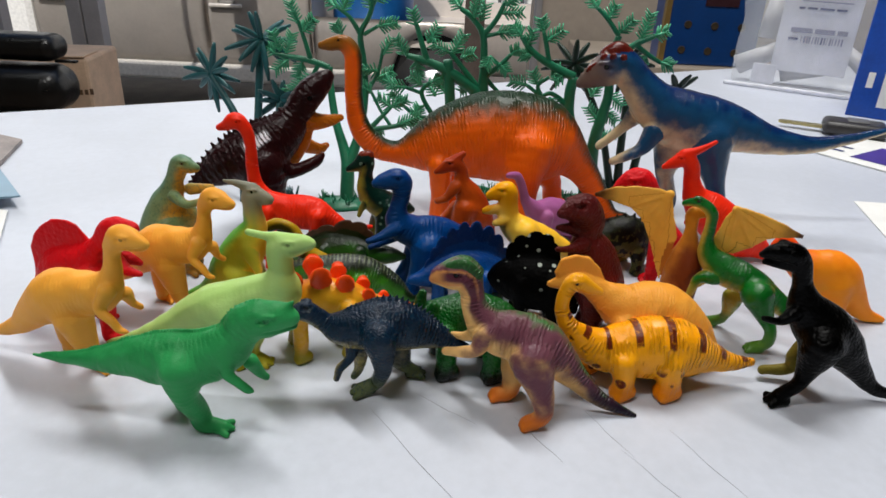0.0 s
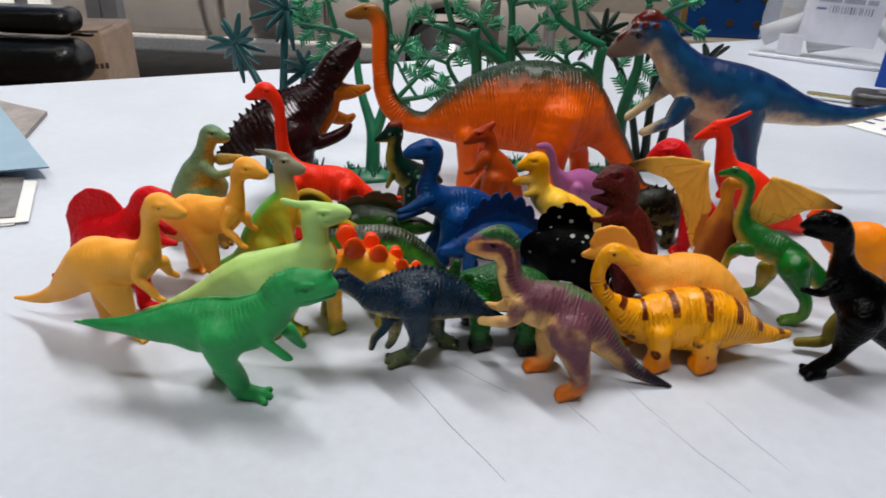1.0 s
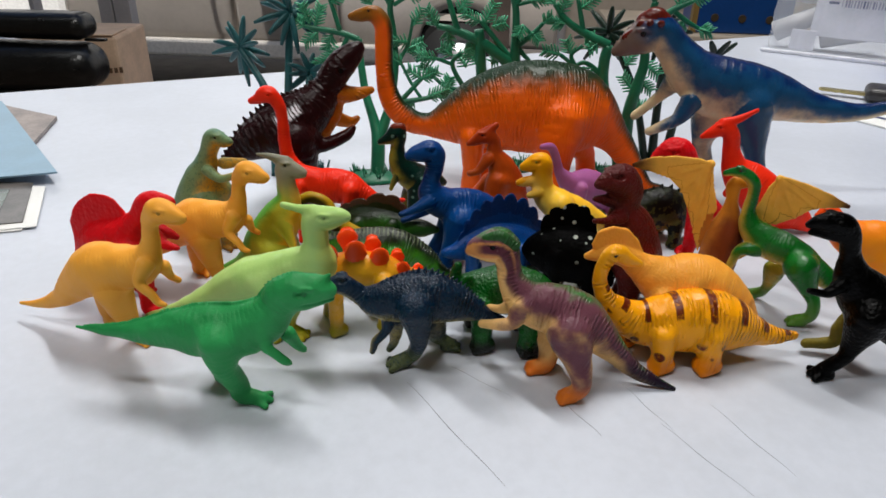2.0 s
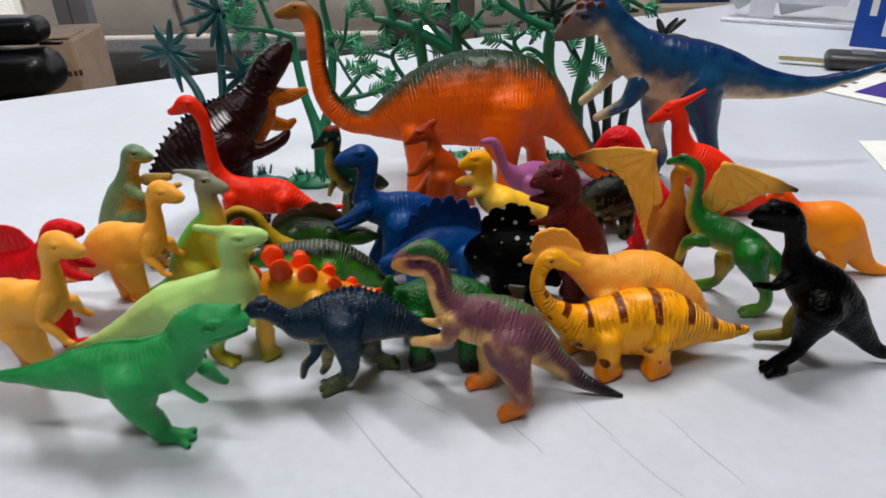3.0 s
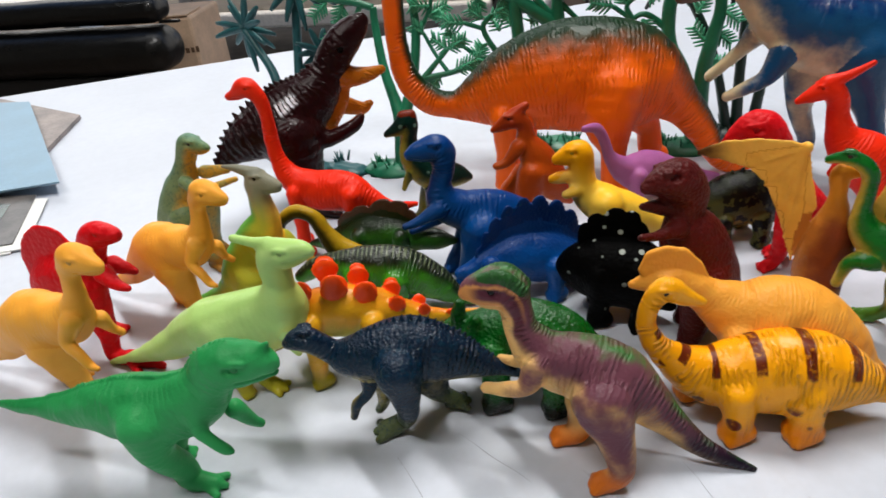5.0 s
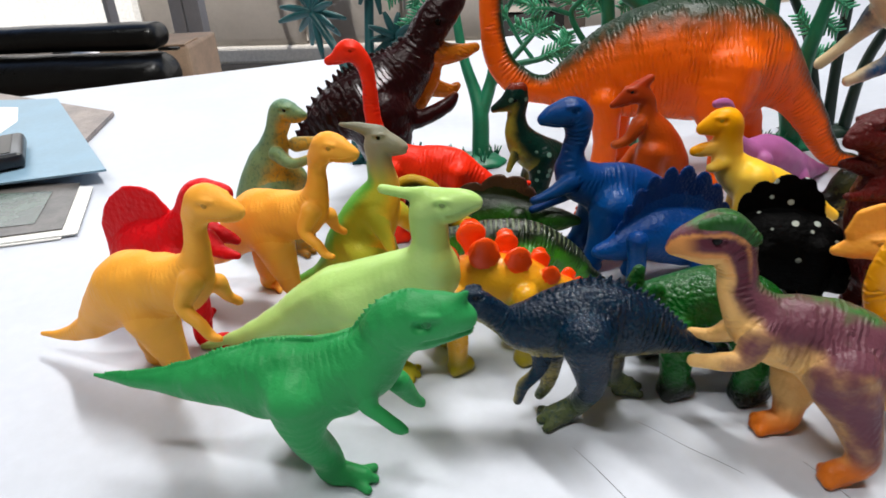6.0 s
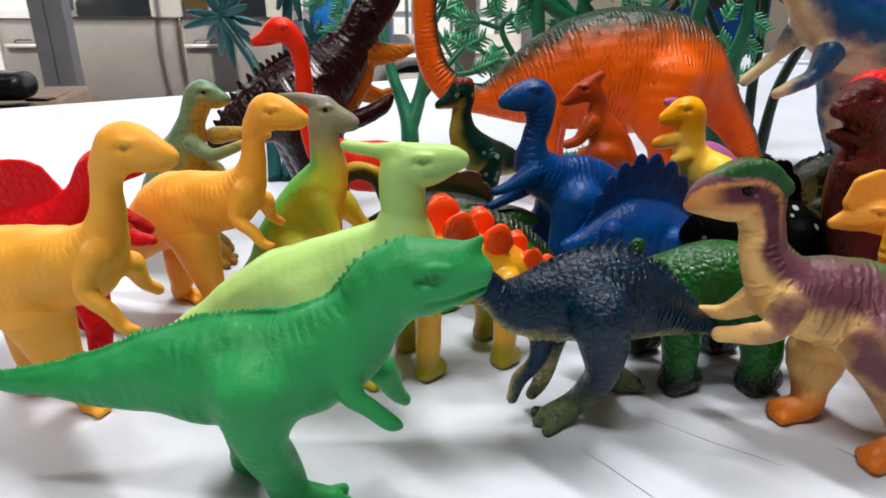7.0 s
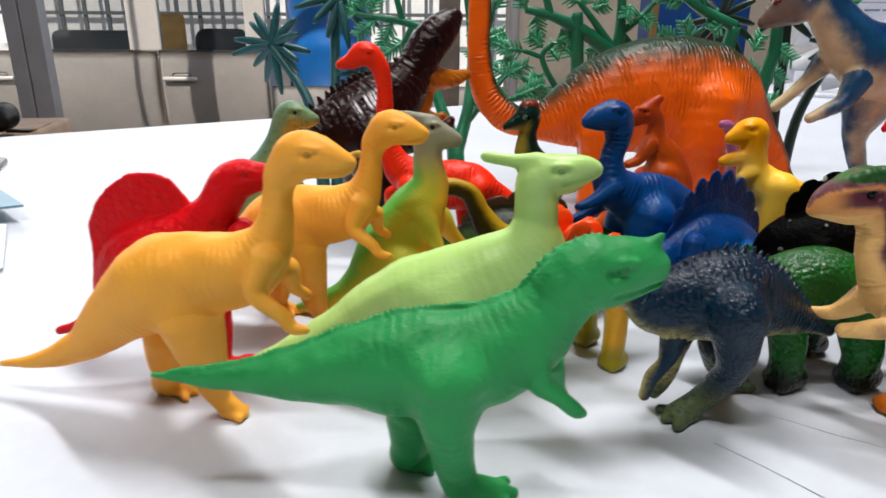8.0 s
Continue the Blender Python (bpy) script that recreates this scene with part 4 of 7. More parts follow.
# lilac sauropod
figure('lilac_sauropod', at=(0.0467, 0.4049), yaw=222.1, spine=[(24.5, 52.5, 1.7), (17.5, 51.1, 2.5), (12.8, 44.3, 2.6), (8.4, 34.7, 3.2), (-1.6, 25.3, 6.6), (-16.3, 20.0, 10.6), (-34.3, 10.8, 9.7), (-54.1, 5.2, 4.7), (-69.8, 1.6, 1.4)], legs=[0, 1, 2, 3], limbs=[[(-4.2, 6.0, 23.0, 4.2), (-4.6, 6.0, 11.5, 3.4), (-4.2, 6.0, 3.6, 3.4)], [(-35.0, 6.0, 7.7, 4.8), (-35.4, 6.0, 3.8, 3.8), (-35.0, 6.0, 4.1, 3.8)], [(-15.7, -6.0, 12.8, 4.4), (-16.1, -6.0, 6.4, 3.5), (-15.7, -6.0, 3.7, 3.5)], [(-48.1, -6.0, -3.0, 5.0), (-48.6, -6.0, -1.5, 4.0), (-48.1, -6.0, 4.3, 4.0)]], look='lilac')
# maroon tyrannosaur
figure('maroon_tyrannosaur', at=(0.0677, 0.3152), yaw=205.4, spine=[(21.4, 64.4, 2.5), (17.5, 65.2, 4.4), (10.7, 64.8, 7.4), (6.0, 58.8, 6.8), (6.8, 50.4, 6.9), (2.0, 38.6, 11.8), (-4.6, 23.1, 12.2), (-12.0, 10.9, 7.0), (-18.6, 5.2, 2.0)], legs=[0, 1], limbs=[[(0.3, 5.1, 27.4, 9.5), (3.2, 7.8, 12.7, 5.3), (7.1, 9.2, 2.7, 3.2)], [(-5.7, -4.5, 20.0, 8.9), (-5.9, -7.0, 7.9, 5.1), (-2.7, -8.2, 2.6, 3.1)], [(11.6, 4.5, 49.9, 3.4), (20.4, 7.0, 50.3, 1.7), (27.1, 8.2, 51.6, 1.1)]], extra=[[(10.4, 0.0, 55.5, 3.7), (18.1, -0.0, 57.0, 2.3), (22.7, 0.0, 57.9, 1.3)]], eye=[(15.3, 68.5)], look='maroon')
# brown pteranodon
figure('brown_pteranodon', at=(0.1152, 0.3324), yaw=166.9, spine=[(-4.8, 57.8, 1.2), (-1.5, 58.2, 2.6), (1.6, 57.0, 3.4), (1.2, 49.5, 2.9), (0.6, 42.0, 4.6), (1.0, 31.0, 8.6), (1.7, 18.0, 8.8), (2.0, 9.0, 6.0), (2.4, 3.5, 3.2)], legs=[0, 1], limbs=[[(-0.7, 3.3, 14.0, 5.1), (-4.6, 5.1, 4.3, 3.1), (-9.9, 6.0, 2.3, 2.1)], [(4.5, -3.3, 8.3, 4.7), (4.4, -5.1, 3.8, 3.0), (7.9, -6.0, 2.4, 2.2)]], extra=[[(13.5, 0.0, 65.7, 1.2), (18.7, 0.0, 41.8, 0.7)], [(13.5, 0.0, 65.7, 1.2), (29.9, 0.0, 57.2, 0.7)], [(13.5, 0.0, 65.7, 1.2), (24.1, 0.0, 50.2, 0.7)], [(-16.4, 0.0, 62.4, 1.2), (-26.8, 0.0, 44.9, 0.7)], [(-16.4, 0.0, 62.4, 1.2), (-33.6, 0.0, 50.7, 0.7)], [(-16.4, 0.0, 62.4, 1.2), (-17.1, 0.0, 41.1, 0.7)], [(13.5, 0.0, 65.7, 1.2), (14.8, 0.0, 30.7, 0.8)]], sails=[[(7.3, 44.3, 11.5, 21.2), (10.1, 54.0, 15.4, 32.2), (13.1, 65.7, 19.2, 41.8), (18.3, 66.9, 24.3, 51.8), (27.7, 67.2, 30.3, 56.6), (39.3, 65.3, 40.2, 59.0), (47.5, 61.0, 47.5, 59.9)], [(-6.1, 34.8, -10.4, 29.0), (-10.4, 47.8, -13.1, 39.5), (-13.0, 57.5, -19.6, 40.6), (-16.7, 63.4, -26.8, 44.9), (-25.4, 61.9, -33.1, 50.6), (-37.1, 58.3, -39.4, 52.0), (-46.7, 53.8, -46.9, 52.8)]], eye=[(4.0, 61.8)], look='ptera', thin=0.5)
# green raptor
figure('green_raptor', at=(0.1335, 0.3196), yaw=158.2, spine=[(27.6, 63.6, 1.4), (24.4, 64.8, 2.1), (19.3, 64.4, 2.8), (15.5, 61.2, 2.8), (14.5, 55.4, 2.6), (14.8, 47.6, 3.1), (12.0, 39.6, 5.4), (3.6, 34.4, 7.5), (-6.2, 31.9, 7.3), (-16.9, 26.1, 5.7), (-28.1, 19.5, 3.7), (-38.5, 14.4, 1.2)], legs=[0, 1], limbs=[[(-11.6, 6.2, 28.2, 7.4), (-17.0, 6.6, 18.4, 3.8), (-20.6, 7.8, 12.6, 2.9), (-20.2, 7.8, 5.9, 2.6), (-14.5, 7.8, 2.3, 2.4)], [(-2.3, -6.2, 18.4, 5.0), (-1.0, -6.6, 9.2, 2.4), (1.3, -7.8, 4.5, 2.5), (7.7, -7.8, 2.2, 2.2)], [(7.8, 3.7, 32.1, 4.1), (14.6, 5.7, 30.0, 2.5), (17.1, 6.8, 21.9, 1.8)], [(9.9, -3.8, 29.8, 3.3), (15.0, -5.8, 22.1, 2.1)]], eye=[(21.9, 66.2)], mouth=[(26.6, 62.5), (20.4, 61.4)], look='raptor')
# scarlet parasaurolophus
figure('scarlet_parasaurolophus', at=(0.1397, 0.412), yaw=177.3, spine=[(20.1, 54.9, 1.6), (15.5, 57.2, 3.3), (9.1, 60.1, 4.6), (4.6, 55.8, 4.7), (2.6, 46.2, 5.0), (-1.9, 36.2, 7.9), (-12.8, 27.1, 12.7), (-26.9, 15.6, 12.2), (-40.6, 9.8, 7.6), (-49.5, 4.6, 3.6), (-56.6, 1.5, 1.2)], legs=[0, 1], limbs=[[(-22.0, 3.8, 11.8, 9.3), (-22.0, 5.8, 5.9, 5.0), (-16.8, 6.8, 3.6, 2.9)], [(-24.5, -3.7, 6.2, 8.9), (-22.8, -5.7, 4.4, 4.8), (-17.8, -6.8, 3.8, 3.1)], [(-4.6, 3.2, 31.5, 4.0), (1.6, 4.9, 23.4, 2.3)]], extra=[[(10.2, 0.0, 63.0, 3.3), (1.9, 0.0, 66.3, 2.1), (-6.0, 0.0, 71.3, 1.1)]], eye=[(12.0, 61.5)], mouth=[(20.5, 53.1), (12.6, 54.8)], look='scarlet')
# red hadrosaur
figure('red_hadrosaur', at=(0.1058, 0.3675), yaw=182.0, spine=[(23.5, 54.5, 1.6), (19.1, 58.0, 3.9), (11.6, 60.5, 7.2), (5.5, 55.7, 5.9), (1.2, 47.4, 5.2), (-3.1, 38.5, 6.4), (-7.8, 30.9, 7.5), (-16.5, 24.4, 4.9), (-22.2, 20.9, 1.4)], legs=[0, 1], limbs=[[(-4.4, 3.3, 32.0, 5.9), (-2.1, 5.1, 6.9, 3.2), (2.7, 6.0, 2.2, 2.1)], [(-8.9, -3.3, 28.1, 5.4), (-7.5, -5.1, 6.9, 3.3), (-2.4, -6.0, 2.3, 2.2)]], eye=[(14.3, 61.7)], mouth=[(23.7, 53.0), (12.5, 54.9)], look='red')
# camouflaged ankylosaur
figure('camouflaged_ankylosaur', at=(0.092, 0.387), yaw=196, spine=[(20.0, 13.0, 3.2), (14.0, 15.0, 5.6), (5.0, 19.0, 10.4), (-6.0, 20.0, 12.4), (-16.0, 16.0, 9.4), (-24.0, 11.0, 4.6), (-32.0, 7.0, 1.8)], legs=[0, 1, 2, 3], limbs=[[(6.0, 8.0, 13.0, 4.2), (6.0, 9.5, 6.5, 3.4), (6.6, 9.5, 2.8, 3.2)], [(-11.0, 8.0, 13.0, 4.6), (-11.4, 9.5, 6.5, 3.6), (-10.8, 9.5, 2.8, 3.2)], [(6.0, -8.0, 13.0, 4.2), (6.0, -9.5, 6.5, 3.4), (6.6, -9.5, 2.8, 3.2)], [(-11.0, -8.0, 13.0, 4.6), (-11.4, -9.5, 6.5, 3.6), (-10.8, -9.5, 2.8, 3.2)]], ridge=(0.2, 0.85, 12, 2.2, 1.8), look='camo')
# golden corythosaur
figure('golden_corythosaur', at=(0.0892, 0.2925), yaw=182.4, spine=[(44.6, 37.7, 1.6), (40.1, 38.8, 3.1), (34.0, 40.0, 5.0), (27.8, 38.3, 5.3), (20.4, 32.9, 6.5), (8.9, 26.5, 11.4), (-3.7, 24.2, 15.2), (-15.9, 16.0, 12.9), (-27.4, 7.0, 7.0), (-38.7, 1.6, 1.6)], legs=[0, 1, 2, 3], limbs=[[(12.3, 7.0, 23.6, 5.3), (11.7, 7.0, 11.7, 4.3), (12.3, 7.0, 4.0, 4.3)], [(-7.9, 7.0, 20.8, 6.2), (-8.6, 7.0, 10.4, 5.0), (-7.9, 7.0, 4.8, 5.0)], [(8.6, -9.1, 10.1, 5.2), (8.0, -9.1, 5.1, 4.2), (8.6, -9.1, 4.0, 4.2)], [(-13.3, -9.1, 7.3, 6.2), (-13.9, -9.1, 3.6, 5.0), (-13.3, -9.1, 4.8, 5.0)]], sails=[[(40.1, 41.0, 42.1, 43.5), (37.9, 42.2, 40.1, 48.7), (34.4, 42.5, 35.0, 51.0), (30.7, 42.3, 30.2, 50.2), (26.9, 40.4, 25.8, 46.2), (24.6, 38.7, 22.9, 41.2)]], eye=[(35.1, 41.5)], mouth=[(44.4, 35.5), (36.1, 34.5)], look='golden', voxel=0.46, thin=1.5)
# striped yellow sauropod
figure('striped_yellow_sauropod', at=(0.0905, 0.2745), yaw=186.3, spine=[(28.7, 45.5, 1.5), (32.9, 47.2, 2.7), (38.4, 50.0, 3.8), (42.1, 46.1, 3.1), (43.5, 39.7, 2.9), (41.5, 32.7, 3.4), (36.3, 26.3, 4.8), (25.1, 18.8, 8.9), (14.0, 18.7, 11.7), (2.9, 19.2, 13.7), (-8.2, 18.4, 12.6), (-19.9, 15.2, 7.6), (-31.6, 12.1, 4.3), (-41.4, 11.8, 2.0)], legs=[0, 1, 2, 3], limbs=[[(16.6, 7.4, 17.0, 5.6), (16.0, 8.6, 8.4, 4.5), (16.8, 8.8, 3.6, 4.2)], [(-2.5, 7.6, 16.2, 6.4), (-3.1, 9.0, 7.9, 4.8), (-2.2, 9.2, 3.8, 4.5)], [(25.9, -10.4, 4.1, 4.7), (25.4, -10.4, 2.0, 3.8), (25.9, -10.4, 3.1, 3.8)], [(-2.7, -10.4, 1.8, 5.6), (-3.3, -10.4, 0.8, 4.5), (-2.7, -10.4, 3.7, 4.5)]], eye=[(39.2, 50.3)], mouth=[(28.2, 43.6), (34.6, 44.2)], look='striped', voxel=0.46)
# black tyrannosaur
figure('black_tyrannosaur', at=(0.1455, 0.2758), yaw=175.8, spine=[(21.6, 63.4, 1.5), (17.3, 64.8, 3.3), (10.9, 64.6, 4.6), (6.2, 60.8, 4.1), (3.5, 51.8, 4.0), (-0.5, 41.5, 7.5), (-8.9, 33.2, 10.7), (-17.1, 26.5, 9.2), (-26.9, 15.9, 5.5), (-36.5, 6.7, 3.1), (-53.8, 0.9, 1.1)], legs=[0], limbs=[[(-7.2, 7.1, 29.4, 8.7), (-4.4, 7.5, 16.5, 4.2), (-1.5, 8.9, 9.9, 3.0), (5.3, 8.9, 2.5, 2.8)], [(5.5, 4.3, 40.8, 3.2), (11.0, 6.7, 37.9, 1.8), (17.8, 7.9, 39.1, 1.0)], [(7.2, 0.0, 59.5, 2.8), (14.5, 0.0, 59.7, 1.8), (20.0, -0.0, 60.2, 1.1)]], extra=[[(-10.7, -8.9, 18.3, 5.4), (-6.2, -8.9, 13.2, 3.6), (-5.1, -8.9, 6.7, 2.8), (5.3, -8.9, 4.4, 2.1)]], eye=[(13.6, 67.5)], look='black', voxel=0.46)
# orange spinosaur
figure('orange_spinosaur', at=(0.1878, 0.344), yaw=175.7, spine=[(26.5, 38.3, 2.3), (21.8, 39.5, 4.6), (15.1, 31.5, 6.2), (5.9, 26.9, 9.9), (-5.1, 25.4, 11.2), (-15.2, 15.5, 7.6), (-24.6, 5.0, 4.3), (-34.5, 2.0, 1.7)], legs=[0, 1], limbs=[[(-5.0, 4.1, 20.5, 7.8), (-8.2, 6.2, 8.0, 3.7), (-3.5, 7.3, 3.1, 2.7)], [(3.2, -4.0, 14.0, 6.5), (4.2, -6.2, 5.3, 3.5), (8.4, -7.3, 2.5, 2.2)]], eye=[(24.0, 41.9)], look='orange2')
# navy iguanodon
figure('navy_iguanodon', at=(-0.0236, 0.2603), yaw=192.6, spine=[(34.9, 37.2, 2.1), (30.5, 38.4, 4.2), (25.7, 35.9, 3.9), (21.5, 32.3, 4.2), (16.1, 30.2, 7.0), (8.0, 30.9, 9.2), (-1.2, 31.0, 11.2), (-10.6, 28.5, 8.9), (-18.8, 25.1, 6.0), (-26.9, 21.3, 3.0), (-34.4, 18.0, 1.5)], legs=[1, 2], limbs=[[(12.0, 1.6, 27.2, 3.8), (13.2, 2.5, 18.0, 2.1), (17.5, 2.9, 13.0, 1.8), (19.2, 2.9, 8.3, 1.4)], [(2.5, 9.8, 30.9, 7.0), (0.8, 9.8, 17.9, 3.9), (3.0, 3.4, 5.7, 3.1), (9.9, 3.4, 2.6, 2.6)], [(-6.0, -3.8, 15.6, 6.0), (-9.1, -5.9, 7.2, 3.4), (-15.2, -6.9, 2.1, 2.2)], [(8.7, -2.2, 21.0, 3.9), (9.7, -3.3, 8.9, 2.2), (11.9, -3.9, 4.0, 1.4)]], eye=[(29.6, 41.5)], mouth=[(36.4, 35.2), (29.8, 34.4)], ridge=(0.3, 0.85, 24, 2.2, 1.3), look='navy', voxel=0.46)
# purple dilophosaur
figure('purple_dilophosaur', at=(0.0304, 0.2572), yaw=174.1, spine=[(34.8, 52.4, 1.9), (31.8, 54.1, 4.0), (27.0, 55.2, 6.2), (22.5, 55.0, 6.2), (19.8, 48.7, 4.7), (17.9, 40.9, 5.4), (11.4, 33.1, 8.4), (2.1, 31.1, 10.4), (-7.6, 28.4, 10.8), (-16.7, 21.4, 7.5), (-25.0, 13.9, 4.9), (-35.3, 5.7, 3.1), (-48.6, 0.7, 1.0)], legs=[0, 1], limbs=[[(-5.7, 8.0, 26.1, 8.8), (-9.6, 11.0, 16.6, 5.6), (-12.0, 14.0, 9.7, 4.0), (-11.0, 15.2, 5.0, 3.4), (-6.4, 15.8, 2.4, 2.9)], [(-0.2, -6.0, 14.5, 7.0), (1.0, -3.0, 8.4, 4.4), (2.2, -0.6, 3.8, 3.6), (7.0, 0.0, 2.3, 2.9)], [(13.0, 5.0, 33.3, 4.6), (16.3, 7.6, 27.4, 2.8), (22.0, 9.0, 26.7, 2.2), (27.5, 9.0, 26.2, 1.6)], [(16.2, -4.4, 29.3, 3.7), (21.2, -6.8, 24.2, 2.0), (26.8, -8.0, 23.4, 1.4)]], extra=[[(28.6, -2.4, 58.6, 1.5), (23.5, -2.8, 60.2, 2.2), (17.8, -2.4, 56.6, 1.9)], [(28.4, 2.6, 59.8, 1.5), (23.0, 3.2, 61.6, 2.2), (17.6, 2.6, 57.6, 1.9)]], eye=[(25.6, 57.5)], mouth=[(35.9, 51.5), (29.7, 50.8), (23.1, 52.4)], look='purple', voxel=0.46)
# green ceratopsian
figure('green_ceratopsian', at=(0.004, 0.281), yaw=180, spine=[(23.0, 19.5, 3.0), (17.0, 22.0, 5.4), (10.5, 23.0, 7.2), (2.0, 23.6, 9.6), (-8.0, 24.6, 11.4), (-18.0, 22.6, 10.2), (-26.0, 18.0, 6.4), (-34.0, 12.5, 3.0), (-41.0, 9.5, 1.0)], legs=[0, 1, 2, 3], limbs=[[(2.5, 7.0, 20.0, 5.6), (2.0, 10.5, 10.0, 4.4), (2.6, 11.0, 3.6, 4.2)], [(-17.0, 7.0, 20.5, 6.4), (-18.0, 10.5, 10.5, 5.0), (-17.4, 11.0, 3.8, 4.4)], [(6.0, -7.0, 17.0, 5.2), (6.0, -9.0, 9.0, 4.2), (6.6, -9.0, 3.6, 4.0)], [(-15.0, -7.0, 17.0, 5.8), (-15.4, -9.0, 9.0, 4.6), (-14.8, -9.0, 3.6, 4.2)]], extra=[[(13.6, 2.6, 26.0, 3.2), (14.2, 2.8, 31.6, 2.7), (13.4, 2.8, 36.2, 1.9)], [(9.6, 4.6, 27.0, 3.0), (8.6, 5.0, 31.4, 2.0)]], look='bright', voxel=0.5)
# large orange brachiosaur
figure('large_orange_brachiosaur', at=(0.03, 0.4548), yaw=184.4, spine=[(116.8, 108.7, 2.4), (111.3, 109.5, 3.9), (103.6, 110.5, 5.1), (98.1, 104.0, 5.4), (97.9, 91.2, 5.5), (97.5, 75.3, 5.7), (94.3, 59.6, 6.7), (84.1, 47.5, 7.5), (68.3, 43.7, 7.9), (49.8, 48.1, 16.0), (32.4, 53.1, 23.6), (13.5, 56.3, 28.0), (-2.7, 55.9, 29.3), (-18.1, 54.9, 26.8), (-31.1, 51.0, 18.8), (-45.7, 40.4, 11.2), (-57.2, 27.4, 8.4), (-71.7, 6.6, 5.5), (-85.0, 2.9, 2.4)], legs=[0, 1, 2, 3], limbs=[[(-12.0, 15.0, 53.0, 16.0), (-9.0, 20.0, 38.4, 12.6), (-11.6, 21.5, 24.2, 6.9), (-12.1, 23, 7.4, 6.4)], [(-23.6, -8.2, 35.1, 10.8), (-33.3, -12.7, 22.7, 7.0), (-36.4, -15.0, 7.5, 6.5)], [(42.9, 15.0, 40.2, 7.7), (42.1, 15.0, 21.6, 6.2), (42.9, 15.0, 7.1, 6.2)], [(33.3, -14.0, 26.5, 7.6), (32.5, -14.0, 13.2, 6.1), (33.3, -14.0, 7.0, 6.1)]], eye=[(106.2, 112.7)], mouth=[(118.4, 107.0), (107.3, 106.9)], look='brachio', ridge=(0.36, 0.8, 70, 0.9, 1.1), voxel=1.0)
# large blue pachycephalosaur
figure('large_blue_pachycephalosaur', at=(0.175, 0.4578), yaw=181.1, spine=[(102.7, 91.9, 3.0), (97.2, 95.4, 5.9), (87.2, 101.3, 10.1), (77.7, 103.5, 10.1), (67.1, 92.8, 10.9), (54.0, 80.2, 14.7), (37.5, 72.8, 18.2), (19.3, 70.0, 17.6), (0.6, 67.1, 13.6), (-17.7, 62.4, 9.6), (-44.1, 60.1, 5.8), (-67.0, 64.4, 3.8), (-85.1, 69.9, 2.4), (-102.7, 75.4, 1.0)], legs=[0, 1], limbs=[[(20.0, 6.6, 62.6, 14.3), (13.4, 10.2, 39.3, 7.2), (8.0, 12.0, 22.1, 5.0), (0.4, 12.0, 5.2, 4.7)], [(37.1, -6.6, 54.1, 12.6), (38.1, -10.2, 33.9, 6.1), (30.7, -12.0, 12.8, 4.4), (36.8, -12.0, 4.5, 4.2)], [(55.0, 8.0, 66.0, 6.8), (62.2, 11.4, 55.6, 4.3), (71.0, 13.4, 51.4, 3.3), (79.1, 13.6, 47.4, 2.7)], [(64.6, -6.6, 72.8, 6.2), (70.9, -10.2, 62.7, 3.5), (83.5, -12.0, 49.7, 2.8)]], extra=[[(89.4, 0.0, 110.1, 4.2), (82.3, 0.0, 112.6, 5.8), (76.0, -0.0, 109.6, 4.2)], [(92.2, 5.0, 109.1, 1.9), (91.6, 5.0, 109.5, 1.9)], [(87.2, 8.0, 110.2, 1.9), (86.6, 8.0, 110.5, 1.9)], [(81.0, 9.0, 110.0, 1.9), (80.4, 9.0, 110.0, 1.9)], [(99.1, 3.0, 100.9, 1.9), (98.5, 3.0, 101.5, 1.9)], [(96.4, 4.0, 103.7, 1.6), (95.8, 4.0, 104.1, 1.6)]], eye=[(89.8, 103.8)], mouth=[(103.7, 89.6), (90.7, 91.4)], ridge=(0.0, 0.09, 8, 1.6, 1.6), look='pachyblue', voxel=1.0)

# ---- toy plants ----
LEAF_TEAL = plain("teal_plastic", lin(24, 82, 86), 0.42, vary=0.08, scale=90, bump=0.15, bump_scale=700)
LEAF_DARK = plain("dark_green_plant_plastic", lin(12, 40, 30), 0.42, vary=0.08, scale=90, bump=0.15, bump_scale=700)
LEAF_GREEN = plain("green_plant_plastic", lin(20, 116, 82), 0.4, vary=0.08, scale=90, bump=0.15, bump_scale=700)
LEAF_SPRIG = plain("pale_green_sprig_plastic", lin(72, 170, 128), 0.36, vary=0.12, scale=200, bump=0.15, bump_scale=700)


def part(name, bm, material, parent=None, label="", smooth=True):
    """One mesh object from a bmesh, under a thing or a part."""
    mesh = bpy.data.meshes.new(name)
    bm.normal_update()
    bm.to_mesh(mesh)
    bm.free()
    if smooth:
        mesh.polygons.foreach_set("use_smooth", np.ones(len(mesh.polygons), bool))
    mesh.materials.append(material)
    ob = new(name, mesh)
    ob.parent = parent
    if label:
        ob["label"] = label
    return ob


